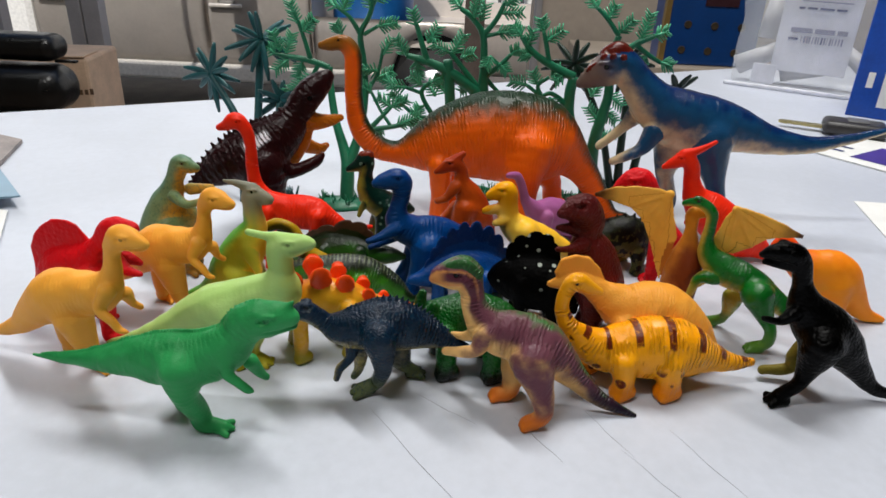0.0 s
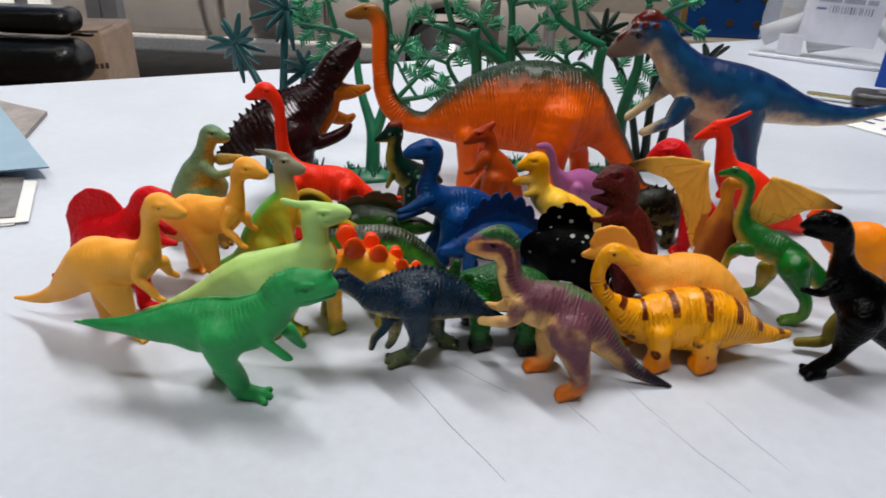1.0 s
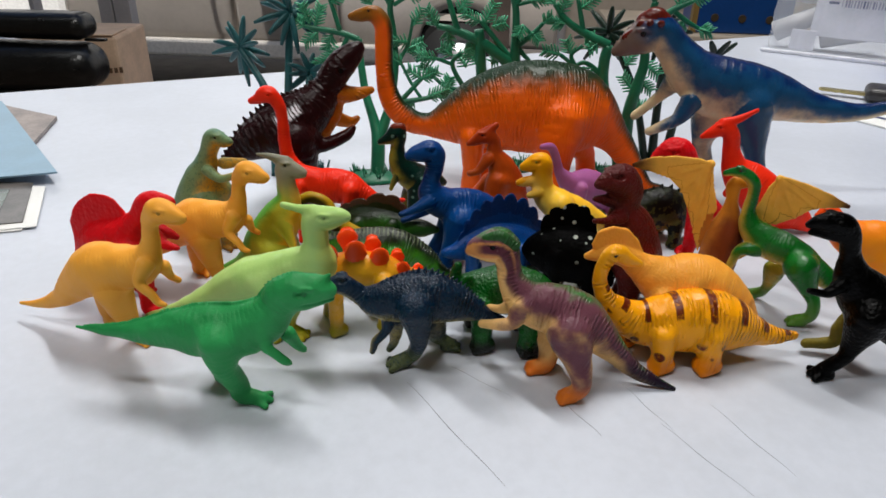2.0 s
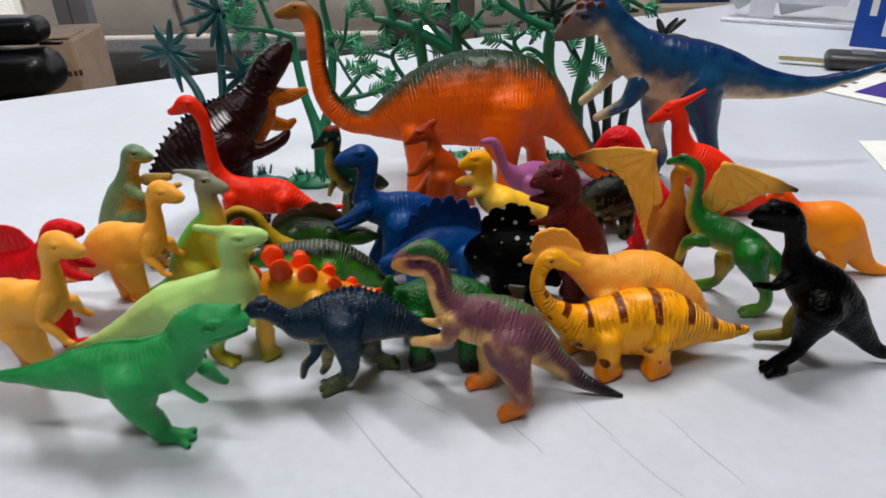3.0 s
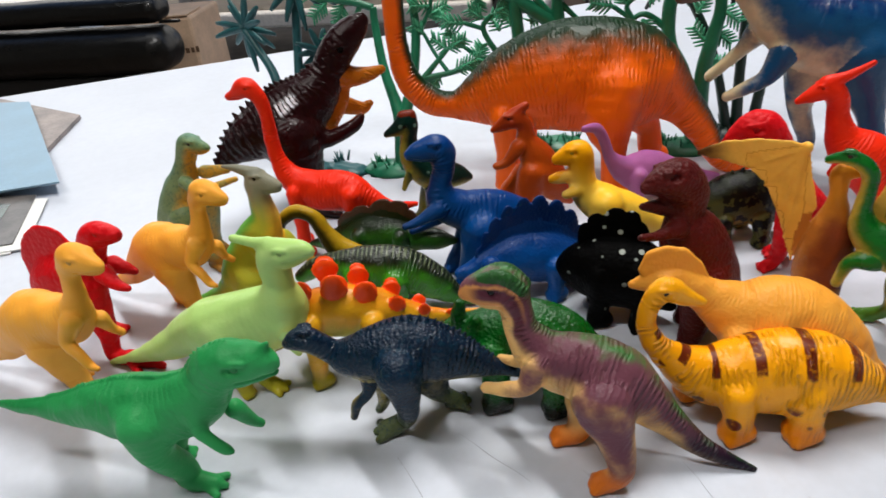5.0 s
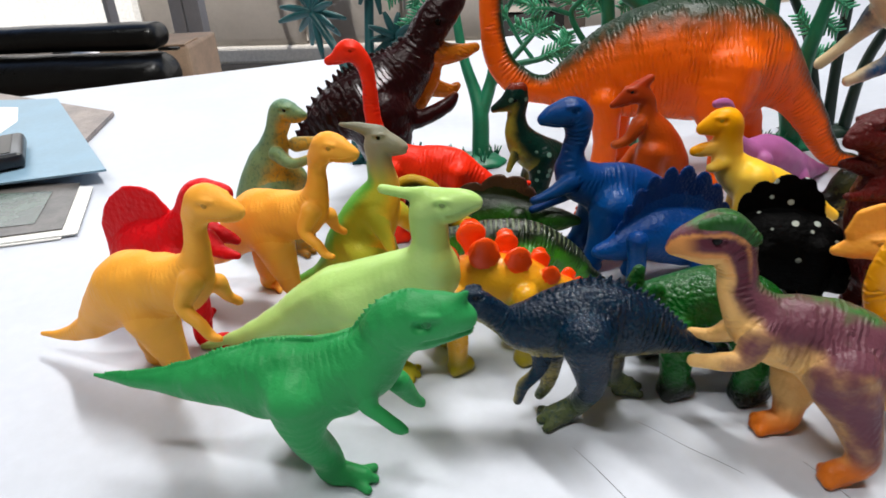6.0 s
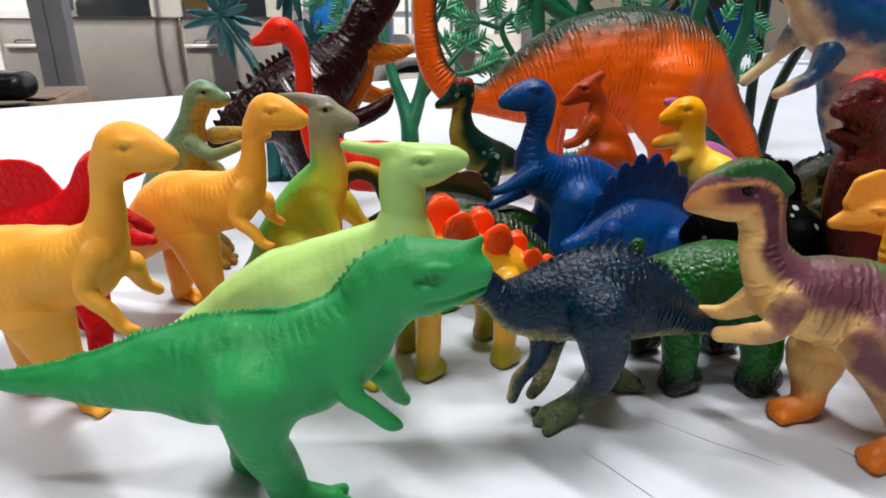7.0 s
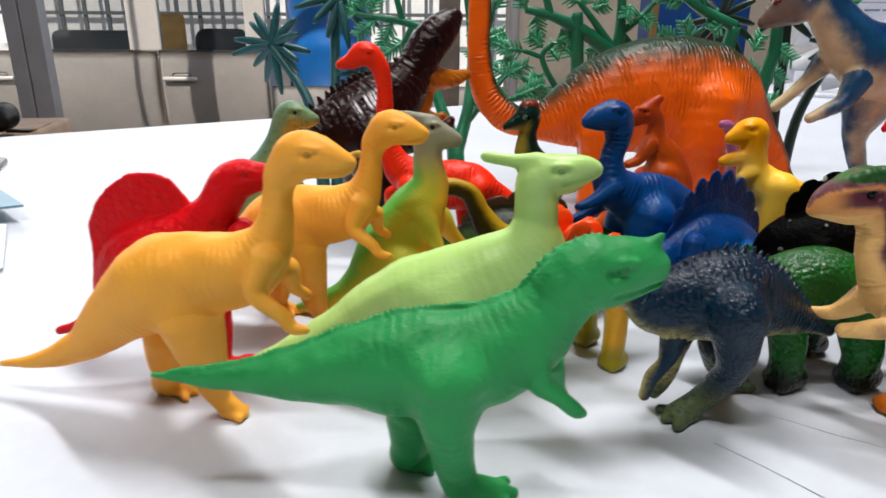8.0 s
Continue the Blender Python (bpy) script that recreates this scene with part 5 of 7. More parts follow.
def tube(bm, rows, sides=8, flat=1.0):
    """A tapered round rod through rows of x, y, z, r, closed at both ends."""
    rows = [(Vector(r[:3]), r[3]) for r in rows]
    rings = []
    side = None
    for i, (p, r) in enumerate(rows):
        way = (rows[min(i + 1, len(rows) - 1)][0] - rows[max(i - 1, 0)][0]).normalized()
        if side is None:
            side = way.cross(Vector((0, 1, 0.2))).normalized()
        side = (side - way * side.dot(way)).normalized()
        other = way.cross(side)
        rings.append([bm.verts.new(p + side * r * math.cos(a) + other * r * flat * math.sin(a)) for a in (2 * math.pi * k / sides for k in range(sides))])
    for a, b in zip(rings[:-1], rings[1:]):
        for k in range(sides):
            bm.faces.new((a[k], a[(k + 1) % sides], b[(k + 1) % sides], b[k]))
    bm.faces.new(rings[0][::-1])
    bm.faces.new(rings[-1])


def plant_base(thing, wide, deep, material, seed):
    rnd = random.Random(seed)
    bm = bmesh.new()
    bmesh.ops.create_uvsphere(bm, u_segments=28, v_segments=12, radius=1)
    for v in bm.verts:
        bump = 1 + 0.18 * noise.noise(v.co * 3 + Vector((seed, 0, 0)))
        v.co = Vector((v.co.x * wide * bump, v.co.y * deep * bump, max(0.0, v.co.z) * 0.0055 * (1 + 0.4 * noise.noise(v.co * 7))))
    part("base", bm, material, thing)
    for i in range(9):
        bm = bmesh.new()
        a, r = rnd.uniform(0, 6.28), rnd.uniform(0.4, 0.9)
        x, y = wide * r * math.cos(a), deep * r * math.sin(a)
        for j in range(4):
            dx, dy = rnd.uniform(-0.0016, 0.0016), rnd.uniform(-0.0016, 0.0016)
            tube(bm, [(x + dx, y + dy, 0.003, 0.0007), (x + 2.6 * dx, y + 2.6 * dy, 0.0075 + rnd.uniform(0, 0.002), 0.00025)], 5)
        part("grass_tuft", bm, material, thing)


def stems(thing, branches, material):
    for i, rows in enumerate(branches):
        bm = bmesh.new()
        rows = smooth_chain(rows, 0.9) / 1000
        tube(bm, [(x, y, max(z, 0.0005), 1.22 * r) for x, y, z, r in rows], 10)
        part("trunk" if i == 0 else "branch", bm, material, thing)


def palm(name, at, label, branches, crowns):
    material = LEAF_DARK if at[0] > 0 else LEAF_TEAL
    thing = tagged(new(name), label, "toy plant", "toy plants behind the dinosaurs")
    thing.matrix_basis = pose(at[0], at[1], 0)
    plant_base(thing, 0.021, 0.012, material, 4)
    stems(thing, branches, material)
    for x, y, z, r, n, seed in crowns:
        rnd = random.Random(seed)
        c = Vector((x, y, z)) / 1000
        for i in range(n):
            a = 2 * math.pi * (i + rnd.uniform(-0.25, 0.25)) / n
            reach = r / 1000 * rnd.uniform(0.8, 1.08)
            depth = rnd.uniform(-0.75, 0.75)
            way = Vector((math.cos(a), depth, math.sin(a) * 0.95)).normalized()
            bend = Vector((0, 0, -0.1 * reach))
            bm = bmesh.new()
            rows = []
            for s in range(7):
                t = s / 6
                p = c + way * reach * t + bend * t * t
                rows.append((p.x, p.y, p.z, 0.0008 + 0.0015 * math.sin(math.pi * min(1, 0.12 + 0.86 * t)) ** 0.8))
            tube(bm, rows, 6, 0.55)
            part("leaf", bm, material, thing)
    return thing


def pine(name, at, label, branches, sprigs):
    thing = tagged(new(name), label, "toy plant", "toy plants behind the dinosaurs")
    thing.matrix_basis = pose(at[0], at[1], 0)
    plant_base(thing, 0.019, 0.013, LEAF_GREEN, 9)
    stems(thing, branches, LEAF_GREEN)
    rnd = random.Random(len(sprigs))
    for x0, y0, z0, x1, y1, z1 in sprigs:
        a, b = Vector((x0, y0, z0)) / 1000, Vector((x1, y1, z1)) / 1000
        b.y += rnd.uniform(-0.006, 0.006)
        way = b - a
        size = way.length
        way.normalize()
        side = way.cross(Vector((0, 1, 0))).normalized()
        deep = way.cross(side)
        bm = bmesh.new()
        tube(bm, [(*a, 0.0012), (*((a + b) / 2), 0.0012), (*b, 0.0007)], 7)
        n = max(5, int(size / 0.0019))
        for i in range(n):
            t = (i + 0.5) / n
            p = a + (b - a) * t
            for ang, reach in ((0.0, 1.0), (math.pi, 1.0), (1.57, 0.35), (4.71, 0.35)):
                ang += rnd.uniform(-0.3, 0.3)
                out = side * math.cos(ang) + deep * math.sin(ang)
                tip = p + out * 0.0056 * reach * rnd.uniform(0.85, 1.1) * (1 - 0.3 * t) + way * 0.0034 * reach
                tube(bm, [(*p, 0.0008), (*((p + tip) / 2), 0.00075), (*tip, 0.0004)], 5)
        part("sprig", bm, LEAF_SPRIG, thing)
    return thing


palm('toy_palm', (-0.118, 0.458), 'dark teal plastic toy palm with three crowns on an oval base', branches=[[(-27.8, 0.0, -2.9, 3.2), (-30.3, 9.3, 21.6, 2.7), (-37.8, 24.8, 50.1, 2.3), (-49.5, 33.3, 67.0, 1.9), (-58.0, 38.3, 77.2, 1.9)], [(-21.2, -0.0, -2.5, 3.1), (-22.0, 13.3, 28.6, 2.3), (-23.3, 29.6, 59.4, 2.2), (-23.3, 39.9, 87.7, 2.2), (-21.2, 39.3, 101.9, 1.8)], [(-19.3, -0.0, -2.4, 2.4), (-11.3, 11.6, 25.7, 2.0), (-9.4, 24.6, 49.7, 1.9), (-9.1, 30.8, 61.7, 1.5)]], crowns=[(-57.7, 38.7, 78.1, 22.7, 13, 3), (-21.2, 39.3, 102.7, 24.3, 13, 5), (-8.5, 32.0, 64.1, 17.6, 10, 8)])
pine('toy_pine', (-0.081, 0.462), 'green plastic toy tree with forked branches and needle sprigs', branches=[[(4.4, 0.4, 1.5, 4.0), (4.1, 8.5, 24.2, 3.8), (1.2, 13.3, 35.2, 3.0), (-5.8, 21.1, 53.4, 2.3), (-10.7, 30.2, 76.0, 2.0), (-11.5, 32.7, 87.4, 1.8)], [(4.1, 8.5, 24.2, 3.5), (10.6, 17.7, 45.5, 2.6), (13.3, 27.9, 70.0, 2.2), (12.1, 32.5, 91.4, 1.8), (10.3, 31.8, 109.6, 1.6), (16.5, 31.3, 122.2, 1.4), (21.1, 30.7, 137.8, 1.2)], [(-11.5, 32.7, 86.7, 1.8), (-23.9, 32.5, 90.7, 1.8), (-39.0, 32.5, 93.0, 1.5), (-48.4, 32.4, 94.4, 1.2)], [(-23.9, 32.5, 90.7, 1.5), (-28.6, 31.9, 107.9, 1.2), (-33.3, 31.3, 121.9, 1.0)], [(10.3, 31.8, 109.6, 1.5), (3.5, 31.4, 120.0, 1.2), (-5.4, 31.1, 126.6, 1.0)], [(12.5, 31.8, 109.7, 1.2), (21.9, 31.6, 115.4, 1.0)], [(4.9, 12.3, 33.0, 1.9), (17.4, 19.0, 48.5, 1.6), (31.9, 25.4, 63.8, 1.1)], [(14.4, 18.9, 48.3, 1.6), (32.6, 20.2, 51.3, 1.4), (43.8, 21.3, 53.8, 1.1)], [(13.3, 27.9, 70.0, 1.5), (21.4, 32.8, 84.4, 1.0), (25.5, 32.1, 101.2, 1.0)], [(-18.3, 32.6, 89.4, 1.5), (-24.3, 31.4, 78.8, 1.1)], [(32.6, 20.2, 51.3, 1.1), (24.4, 24.5, 61.7, 0.9), (18.1, 28.7, 71.9, 0.9)]], sprigs=[(-47.7, 32.4, 94.4, -56.5, 32.2, 98.8), (-44.5, 32.3, 96.4, -48.0, 31.8, 109.0), (-40.8, 32.4, 94.7, -36.8, 31.9, 107.6), (-31.8, 31.6, 115.0, -35.4, 31.1, 128.1), (-28.5, 31.8, 109.8, -19.7, 31.4, 119.0), (-39.2, 32.5, 91.1, -48.7, 32.8, 83.2), (-29.8, 32.6, 89.6, -35.8, 31.2, 78.3), (-23.2, 32.0, 80.7, -41.2, 27.7, 69.4), (-5.4, 31.1, 125.8, -12.4, 30.9, 131.5), (-1.9, 31.3, 123.2, 3.0, 30.8, 135.4), (20.3, 30.9, 131.0, 31.2, 30.7, 138.2), (21.9, 31.6, 115.4, 34.8, 31.4, 118.4), (18.4, 31.2, 125.7, 13.2, 30.7, 137.6), (25.5, 32.3, 97.5, 31.1, 31.9, 106.9), (21.6, 32.7, 86.2, 12.0, 32.7, 87.8), (19.6, 32.1, 80.8, 31.0, 32.7, 85.6), (31.9, 25.4, 63.8, 22.1, 27.3, 68.7), (36.3, 20.8, 52.8, 51.2, 23.6, 59.4), (43.8, 21.3, 53.8, 57.3, 20.8, 52.7), (18.1, 28.7, 71.9, 12.2, 30.6, 76.9), (31.9, 25.4, 63.8, 43.1, 27.7, 69.5), (27.3, 19.8, 50.4, 21.5, 17.2, 44.2), (-2.3, 31.8, 109.0, -5.8, 31.5, 116.1)])
pine('toy_pine', (0.012, 0.497), 'green plastic toy tree with forked branches behind the brachiosaur', branches=[[(-12.1, -0.6, 18.6, 4.0), (-19.3, -1.9, 52.3, 3.5), (-21.6, -2.7, 71.7, 3.0), (-22.9, -3.3, 86.8, 3.0), (-23.9, -3.7, 96.0, 2.6)], [(0.8, -2.7, 72.8, 3.4), (0.3, -3.6, 95.2, 2.2), (-1.5, -4.3, 113.0, 1.8), (-8.2, -4.7, 122.5, 1.4), (-16.8, -5.0, 129.1, 1.3)], [(0.8, -2.7, 72.8, 3.8), (-20.6, -3.3, 86.9, 3.0), (-37.7, -3.6, 94.3, 2.2), (-51.5, -3.7, 97.4, 1.7)], [(-1.1, -4.3, 113.0, 1.6), (6.9, -4.8, 123.8, 1.4), (11.5, -5.2, 134.3, 1.2)], [(-0.4, -4.3, 112.4, 1.3), (11.1, -4.4, 115.3, 1.1)], [(-1.3, -2.9, 76.5, 1.9), (-15.2, -3.5, 92.7, 1.5), (-23.0, -3.9, 101.5, 1.3)], [(-37.7, -3.6, 94.3, 1.9), (-42.8, -4.2, 109.5, 1.5), (-45.5, -4.6, 118.2, 1.3)], [(1.2, -3.3, 86.0, 1.9), (10.8, -3.6, 93.8, 1.5), (17.6, -3.9, 101.4, 1.1)], [(10.8, -3.6, 93.8, 1.1), (4.9, -3.8, 99.1, 0.9)], [(-18.8, -1.5, 40.2, 2.0), (-33.0, -2.1, 57.6, 1.5), (-41.0, -2.7, 72.7, 1.3), (-35.5, -3.1, 80.6, 1.1)], [(-41.0, -2.7, 72.7, 1.1), (-51.4, -2.9, 76.1, 1.1)], [(-34.9, -2.1, 55.5, 1.4), (-44.7, -2.1, 57.0, 1.2), (-52.5, -2.3, 62.5, 1.0)], [(2.8, -3.2, 84.2, 1.5), (12.0, -2.8, 75.2, 1.1)], [(-10.1, -0.6, 18.9, 3.6), (0.0, -2.0, 53.2, 3.5), (1.1, -2.8, 74.7, 3.4)]], sprigs=[(-45.5, -4.5, 116.5, -48.1, -4.9, 126.8), (-37.9, -4.1, 106.2, -30.9, -4.5, 117.1), (-51.5, -3.7, 97.4, -58.3, -4.2, 108.9), (-45.2, -3.6, 95.1, -43.1, -3.1, 82.1), (-23.0, -3.9, 100.8, -34.2, -4.1, 106.3), (-21.1, -3.8, 99.8, -14.3, -4.3, 112.5), (-15.5, -3.8, 98.2, -7.0, -3.8, 100.4), (-16.8, -5.0, 129.1, -22.4, -5.2, 134.6), (-8.2, -4.8, 123.2, -6.4, -5.2, 135.3), (-3.8, -4.7, 121.7, -0.8, -5.1, 132.1), (11.6, -5.1, 132.6, 18.3, -5.3, 137.9), (10.2, -4.9, 127.4, 22.6, -5.0, 128.6), (7.5, -4.4, 114.8, 21.1, -4.5, 116.8), (17.6, -3.9, 101.4, 22.7, -4.1, 106.2), (4.8, -3.8, 99.8, 1.5, -3.6, 93.4), (-51.4, -2.9, 76.1, -62.1, -2.9, 77.5), (-58.3, -2.9, 75.8, -68.9, -3.1, 81.0), (-33.6, -3.1, 81.8, -26.2, -3.2, 84.8), (-41.1, -3.0, 78.5, -48.8, -3.2, 83.8), (-31.5, -2.7, 71.3, -37.4, -3.0, 78.6), (-52.5, -2.3, 62.5, -62.1, -2.7, 71.8), (-44.7, -2.1, 57.0, -42.8, -2.4, 63.0), (-23.9, -2.8, 73.5, -31.7, -3.1, 80.8), (10.6, -3.7, 95.7, 15.8, -3.4, 90.4), (-8.9, -3.0, 78.0, -14.4, -2.8, 74.0)])
pine('toy_pine', (0.086, 0.492), 'green plastic toy tree with needle sprigs beside the blue dinosaur', branches=[[(6.2, -0.2, 0.6, 4.0), (-4.0, -1.5, 42.1, 3.5), (-13.1, -2.3, 61.4, 3.0), (-15.1, -3.0, 78.4, 3.0), (-13.5, -3.4, 89.6, 2.9)], [(7.9, -0.2, 3.8, 3.6), (5.5, -1.6, 42.6, 3.5), (8.8, -2.5, 66.3, 3.0), (10.6, -3.0, 79.6, 2.6), (8.8, -3.8, 99.7, 2.2), (11.6, -4.5, 117.3, 1.8)], [(-13.5, -3.4, 89.6, 2.6), (-30.7, -3.7, 97.2, 2.2), (-42.3, -4.0, 104.6, 1.8), (-50.4, -4.4, 114.0, 1.4)], [(-30.7, -3.7, 97.2, 1.5), (-33.7, -4.2, 108.4, 1.3), (-36.3, -4.5, 117.0, 1.1)], [(8.8, -3.8, 99.7, 1.8), (23.0, -4.3, 112.5, 1.8), (34.4, -4.6, 118.2, 1.4)], [(11.6, -4.5, 117.3, 1.4), (3.1, -4.9, 127.2, 1.2), (-4.0, -5.2, 133.6, 1.1)], [(23.0, -4.3, 112.5, 1.4), (33.0, -4.1, 105.9, 1.3), (40.9, -3.9, 101.8, 1.1)], [(-34.1, -2.9, 75.7, 1.5), (-36.7, -3.2, 83.0, 1.1), (-29.9, -3.4, 88.9, 1.1)], [(-34.1, -2.9, 75.7, 1.1), (-44.0, -3.1, 82.7, 1.1)], [(-14.0, -2.6, 69.0, 1.9), (-26.9, -3.0, 77.9, 1.3), (-34.8, -2.8, 74.9, 1.1)]], sprigs=[(-50.4, -4.4, 114.0, -55.6, -4.7, 120.7), (-46.3, -4.2, 108.6, -43.6, -4.6, 118.5), (-36.3, -4.5, 117.0, -38.9, -4.8, 125.5), (-34.0, -4.3, 111.9, -24.1, -4.6, 119.2), (-42.2, -3.9, 102.8, -49.4, -3.9, 102.5), (-44.0, -3.1, 82.7, -55.4, -3.3, 85.9), (-36.7, -3.2, 83.0, -41.2, -3.5, 92.0), (-28.8, -3.4, 88.9, -23.2, -3.6, 94.6), (-28.5, -2.8, 75.2, -24.0, -2.6, 68.6), (-3.9, -5.1, 133.0, -9.1, -5.4, 140.1), (3.1, -4.9, 127.2, 7.2, -5.3, 135.7), (11.4, -4.6, 119.0, 18.8, -4.9, 127.8), (26.2, -4.4, 114.4, 30.4, -5.1, 131.6), (34.4, -4.6, 118.2, 42.7, -4.7, 121.3), (40.9, -3.9, 101.8, 47.2, -3.9, 100.6), (31.2, -4.1, 105.9, 28.5, -3.9, 100.5), (13.4, -4.0, 105.1, 21.4, -3.8, 100.2), (10.6, -3.0, 79.6, 20.1, -2.7, 72.5), (8.5, -2.6, 68.2, 18.1, -2.3, 61.0), (6.9, -2.3, 60.4, -1.8, -2.6, 69.6), (6.9, -1.7, 46.6, 19.5, -1.9, 51.2), (-0.9, -2.9, 77.2, 3.6, -3.2, 84.9), (-20.9, -3.5, 91.1, -26.0, -3.3, 87.2)])
palm('toy_palm', (0.112, 0.515), 'very dark green plastic toy palm behind the blue dinosaur', branches=[[(6.1, -0.1, -1.0, 2.9), (3.6, -1.3, 37.0, 2.4), (2.6, -2.6, 69.6, 2.3), (1.0, -3.5, 92.8, 1.9)], [(14.3, -0.1, -0.5, 2.9), (17.5, -1.3, 37.7, 2.4), (28.3, -2.5, 66.9, 2.3), (35.7, -3.0, 79.0, 1.9)], [(2.0, -0.1, -1.2, 2.5), (-12.0, -1.8, 48.7, 2.0), (-27.9, -3.0, 80.0, 1.9), (-37.0, -3.5, 91.9, 1.5)]], crowns=[(-37.3, -3.6, 94.1, 23.0, 11, 13), (35.5, -3.0, 79.8, 20.1, 9, 16), (-1.5, -3.7, 96.4, 19.1, 10, 19)])

# ---- table ----
def box_bm(x0, y0, z0, x1, y1, z1, bevel=0.0, segments=2):
    bm = bmesh.new()
    bmesh.ops.create_cube(bm, size=1, matrix=Matrix.Translation(((x0 + x1) / 2, (y0 + y1) / 2, (z0 + z1) / 2)) @ Matrix.Diagonal((x1 - x0, y1 - y0, z1 - z0, 1)))
    if bevel:
        bmesh.ops.bevel(bm, geom=bm.edges[:], offset=bevel, segments=segments, profile=0.5, affect="EDGES")
    return bm


def laminate():
    n = Nodes("white_laminate")
    cloud, fine = n.noise(7, 5, 0.6), n.noise(160, 4, 0.6)
    tone = n.math("ADD", n.math("MULTIPLY", cloud, 0.7), n.math("MULTIPLY", fine, 0.3))
    colour = n.mix(n.step(tone, 0.35, 0.68), lin(188, 193, 204), lin(200, 205, 217))
    # faint crayon grain and hairline scratches that run across the top
    stretch = n.node("ShaderNodeMapping", Vector=n.coords(), Scale=(900.0, 22.0, 1.0), Rotation=(0.0, 0.0, 0.62))
    scratch = n.noise(1.0, 5, 0.75, stretch.outputs[0])
    smudge = n.node("ShaderNodeMapping", Vector=n.coords(), Scale=(60.0, 7.0, 1.0), Rotation=(0.0, 0.0, 0.9))
    smear = n.noise(1.0, 4, 0.6, smudge.outputs[0])
    colour = n.mix(n.math("MULTIPLY", n.step(scratch, 0.70, 0.78), 0.35), colour, lin(150, 146, 140))
    colour = n.mix(n.math("MULTIPLY", n.step(smear, 0.58, 0.8), 0.22), colour, lin(186, 184, 182))
    n.set(base_color=colour, roughness=n.math("ADD", n.math("MULTIPLY", tone, 0.2), 0.32))
    n.bump(n.math("ADD", n.math("MULTIPLY", fine, 0.4), scratch), 0.05, 0.0004)
    return n.mat


TABLE = laminate()
STEEL = plain("brushed_steel", lin(150, 150, 154), 0.35, 1.0, 0.05, 30)
PENCIL = plain("scratch_grey", lin(136, 134, 138), 0.7, vary=0.1, scale=300)
table = tagged(new("table"), "white laminate table with scratched top and steel legs", "table")
EDGE = math.degrees(math.atan(0.555))
table.matrix_basis = pose(0, 0.90, 0, 0, 0, EDGE)
part("tabletop", box_bm(-0.95, -1.55, -0.028, 0.85, 0.0, 0.0, 0.0025), TABLE, table, smooth=False)
part("edge_band", box_bm(-0.95, 0.0005, -0.0275, 0.85, 0.0025, -0.003, 0.0008), plain("pinkish_edge_band", lin(170, 130, 124), 0.5), table, smooth=False)
for x, y in ((-0.9, -1.48), (-0.9, -0.08), (0.8, -1.48), (0.8, -0.08)):
    bm = bmesh.new()
    tube(bm, [(x, y, -0.8, 0.02), (x, y, -0.0285, 0.02)], 16)
    part("leg", bm, STEEL, table)
# knife scratches in the laminate, two long and dark, the rest faint
FAINT = plain("faint_scratch_grey", lin(172, 172, 178), 0.7, vary=0.1, scale=300)
for a, b, r, ink in (((-0.0266, 0.2456), (0.0126, 0.1956), 0.00020, PENCIL), ((0.0305, 0.2467), (0.047, 0.223), 0.00018, PENCIL), ((0.0913, 0.2448), (0.1104, 0.2102), 0.00014, FAINT), ((0.059, 0.2536), (0.0742, 0.2278), 0.00013, FAINT), ((-0.0096, 0.2576), (0.015, 0.2409), 0.00012, FAINT), ((0.0696, 0.2322), (0.0935, 0.1996), 0.00012, FAINT)):
    bm = bmesh.new()
    rows = []
    for i in range(9):
        t = i / 8
        rows.append((a[0] + (b[0] - a[0]) * t + 0.0004 * math.sin(9 * t), a[1] + (b[1] - a[1]) * t, 0.0001, r * (1 - 0.6 * abs(2 * t - 1))))
    tube(bm, rows, 5, 0.4)
    s = part("scratch", bm, ink, table, "thin grey scratch")
    s.matrix_parent_inverse = table.matrix_basis.inverted()

# ---- things on the table's edges ----
PAPER = plain("white_paper", lin(232, 232, 230), 0.7, vary=0.02, scale=40)
BLUEPAPER = plain("pale_blue_paper", lin(128, 160, 182), 0.45, vary=0.04, scale=40)
GREYPAPER = plain("grey_print", lin(96, 92, 90), 0.4, vary=0.2, scale=70)
VIOLET = plain("violet_print", lin(70, 52, 140), 0.45, vary=0.1, scale=60)
INK = plain("print_ink", lin(60, 66, 110), 0.5, vary=0.1, scale=200)


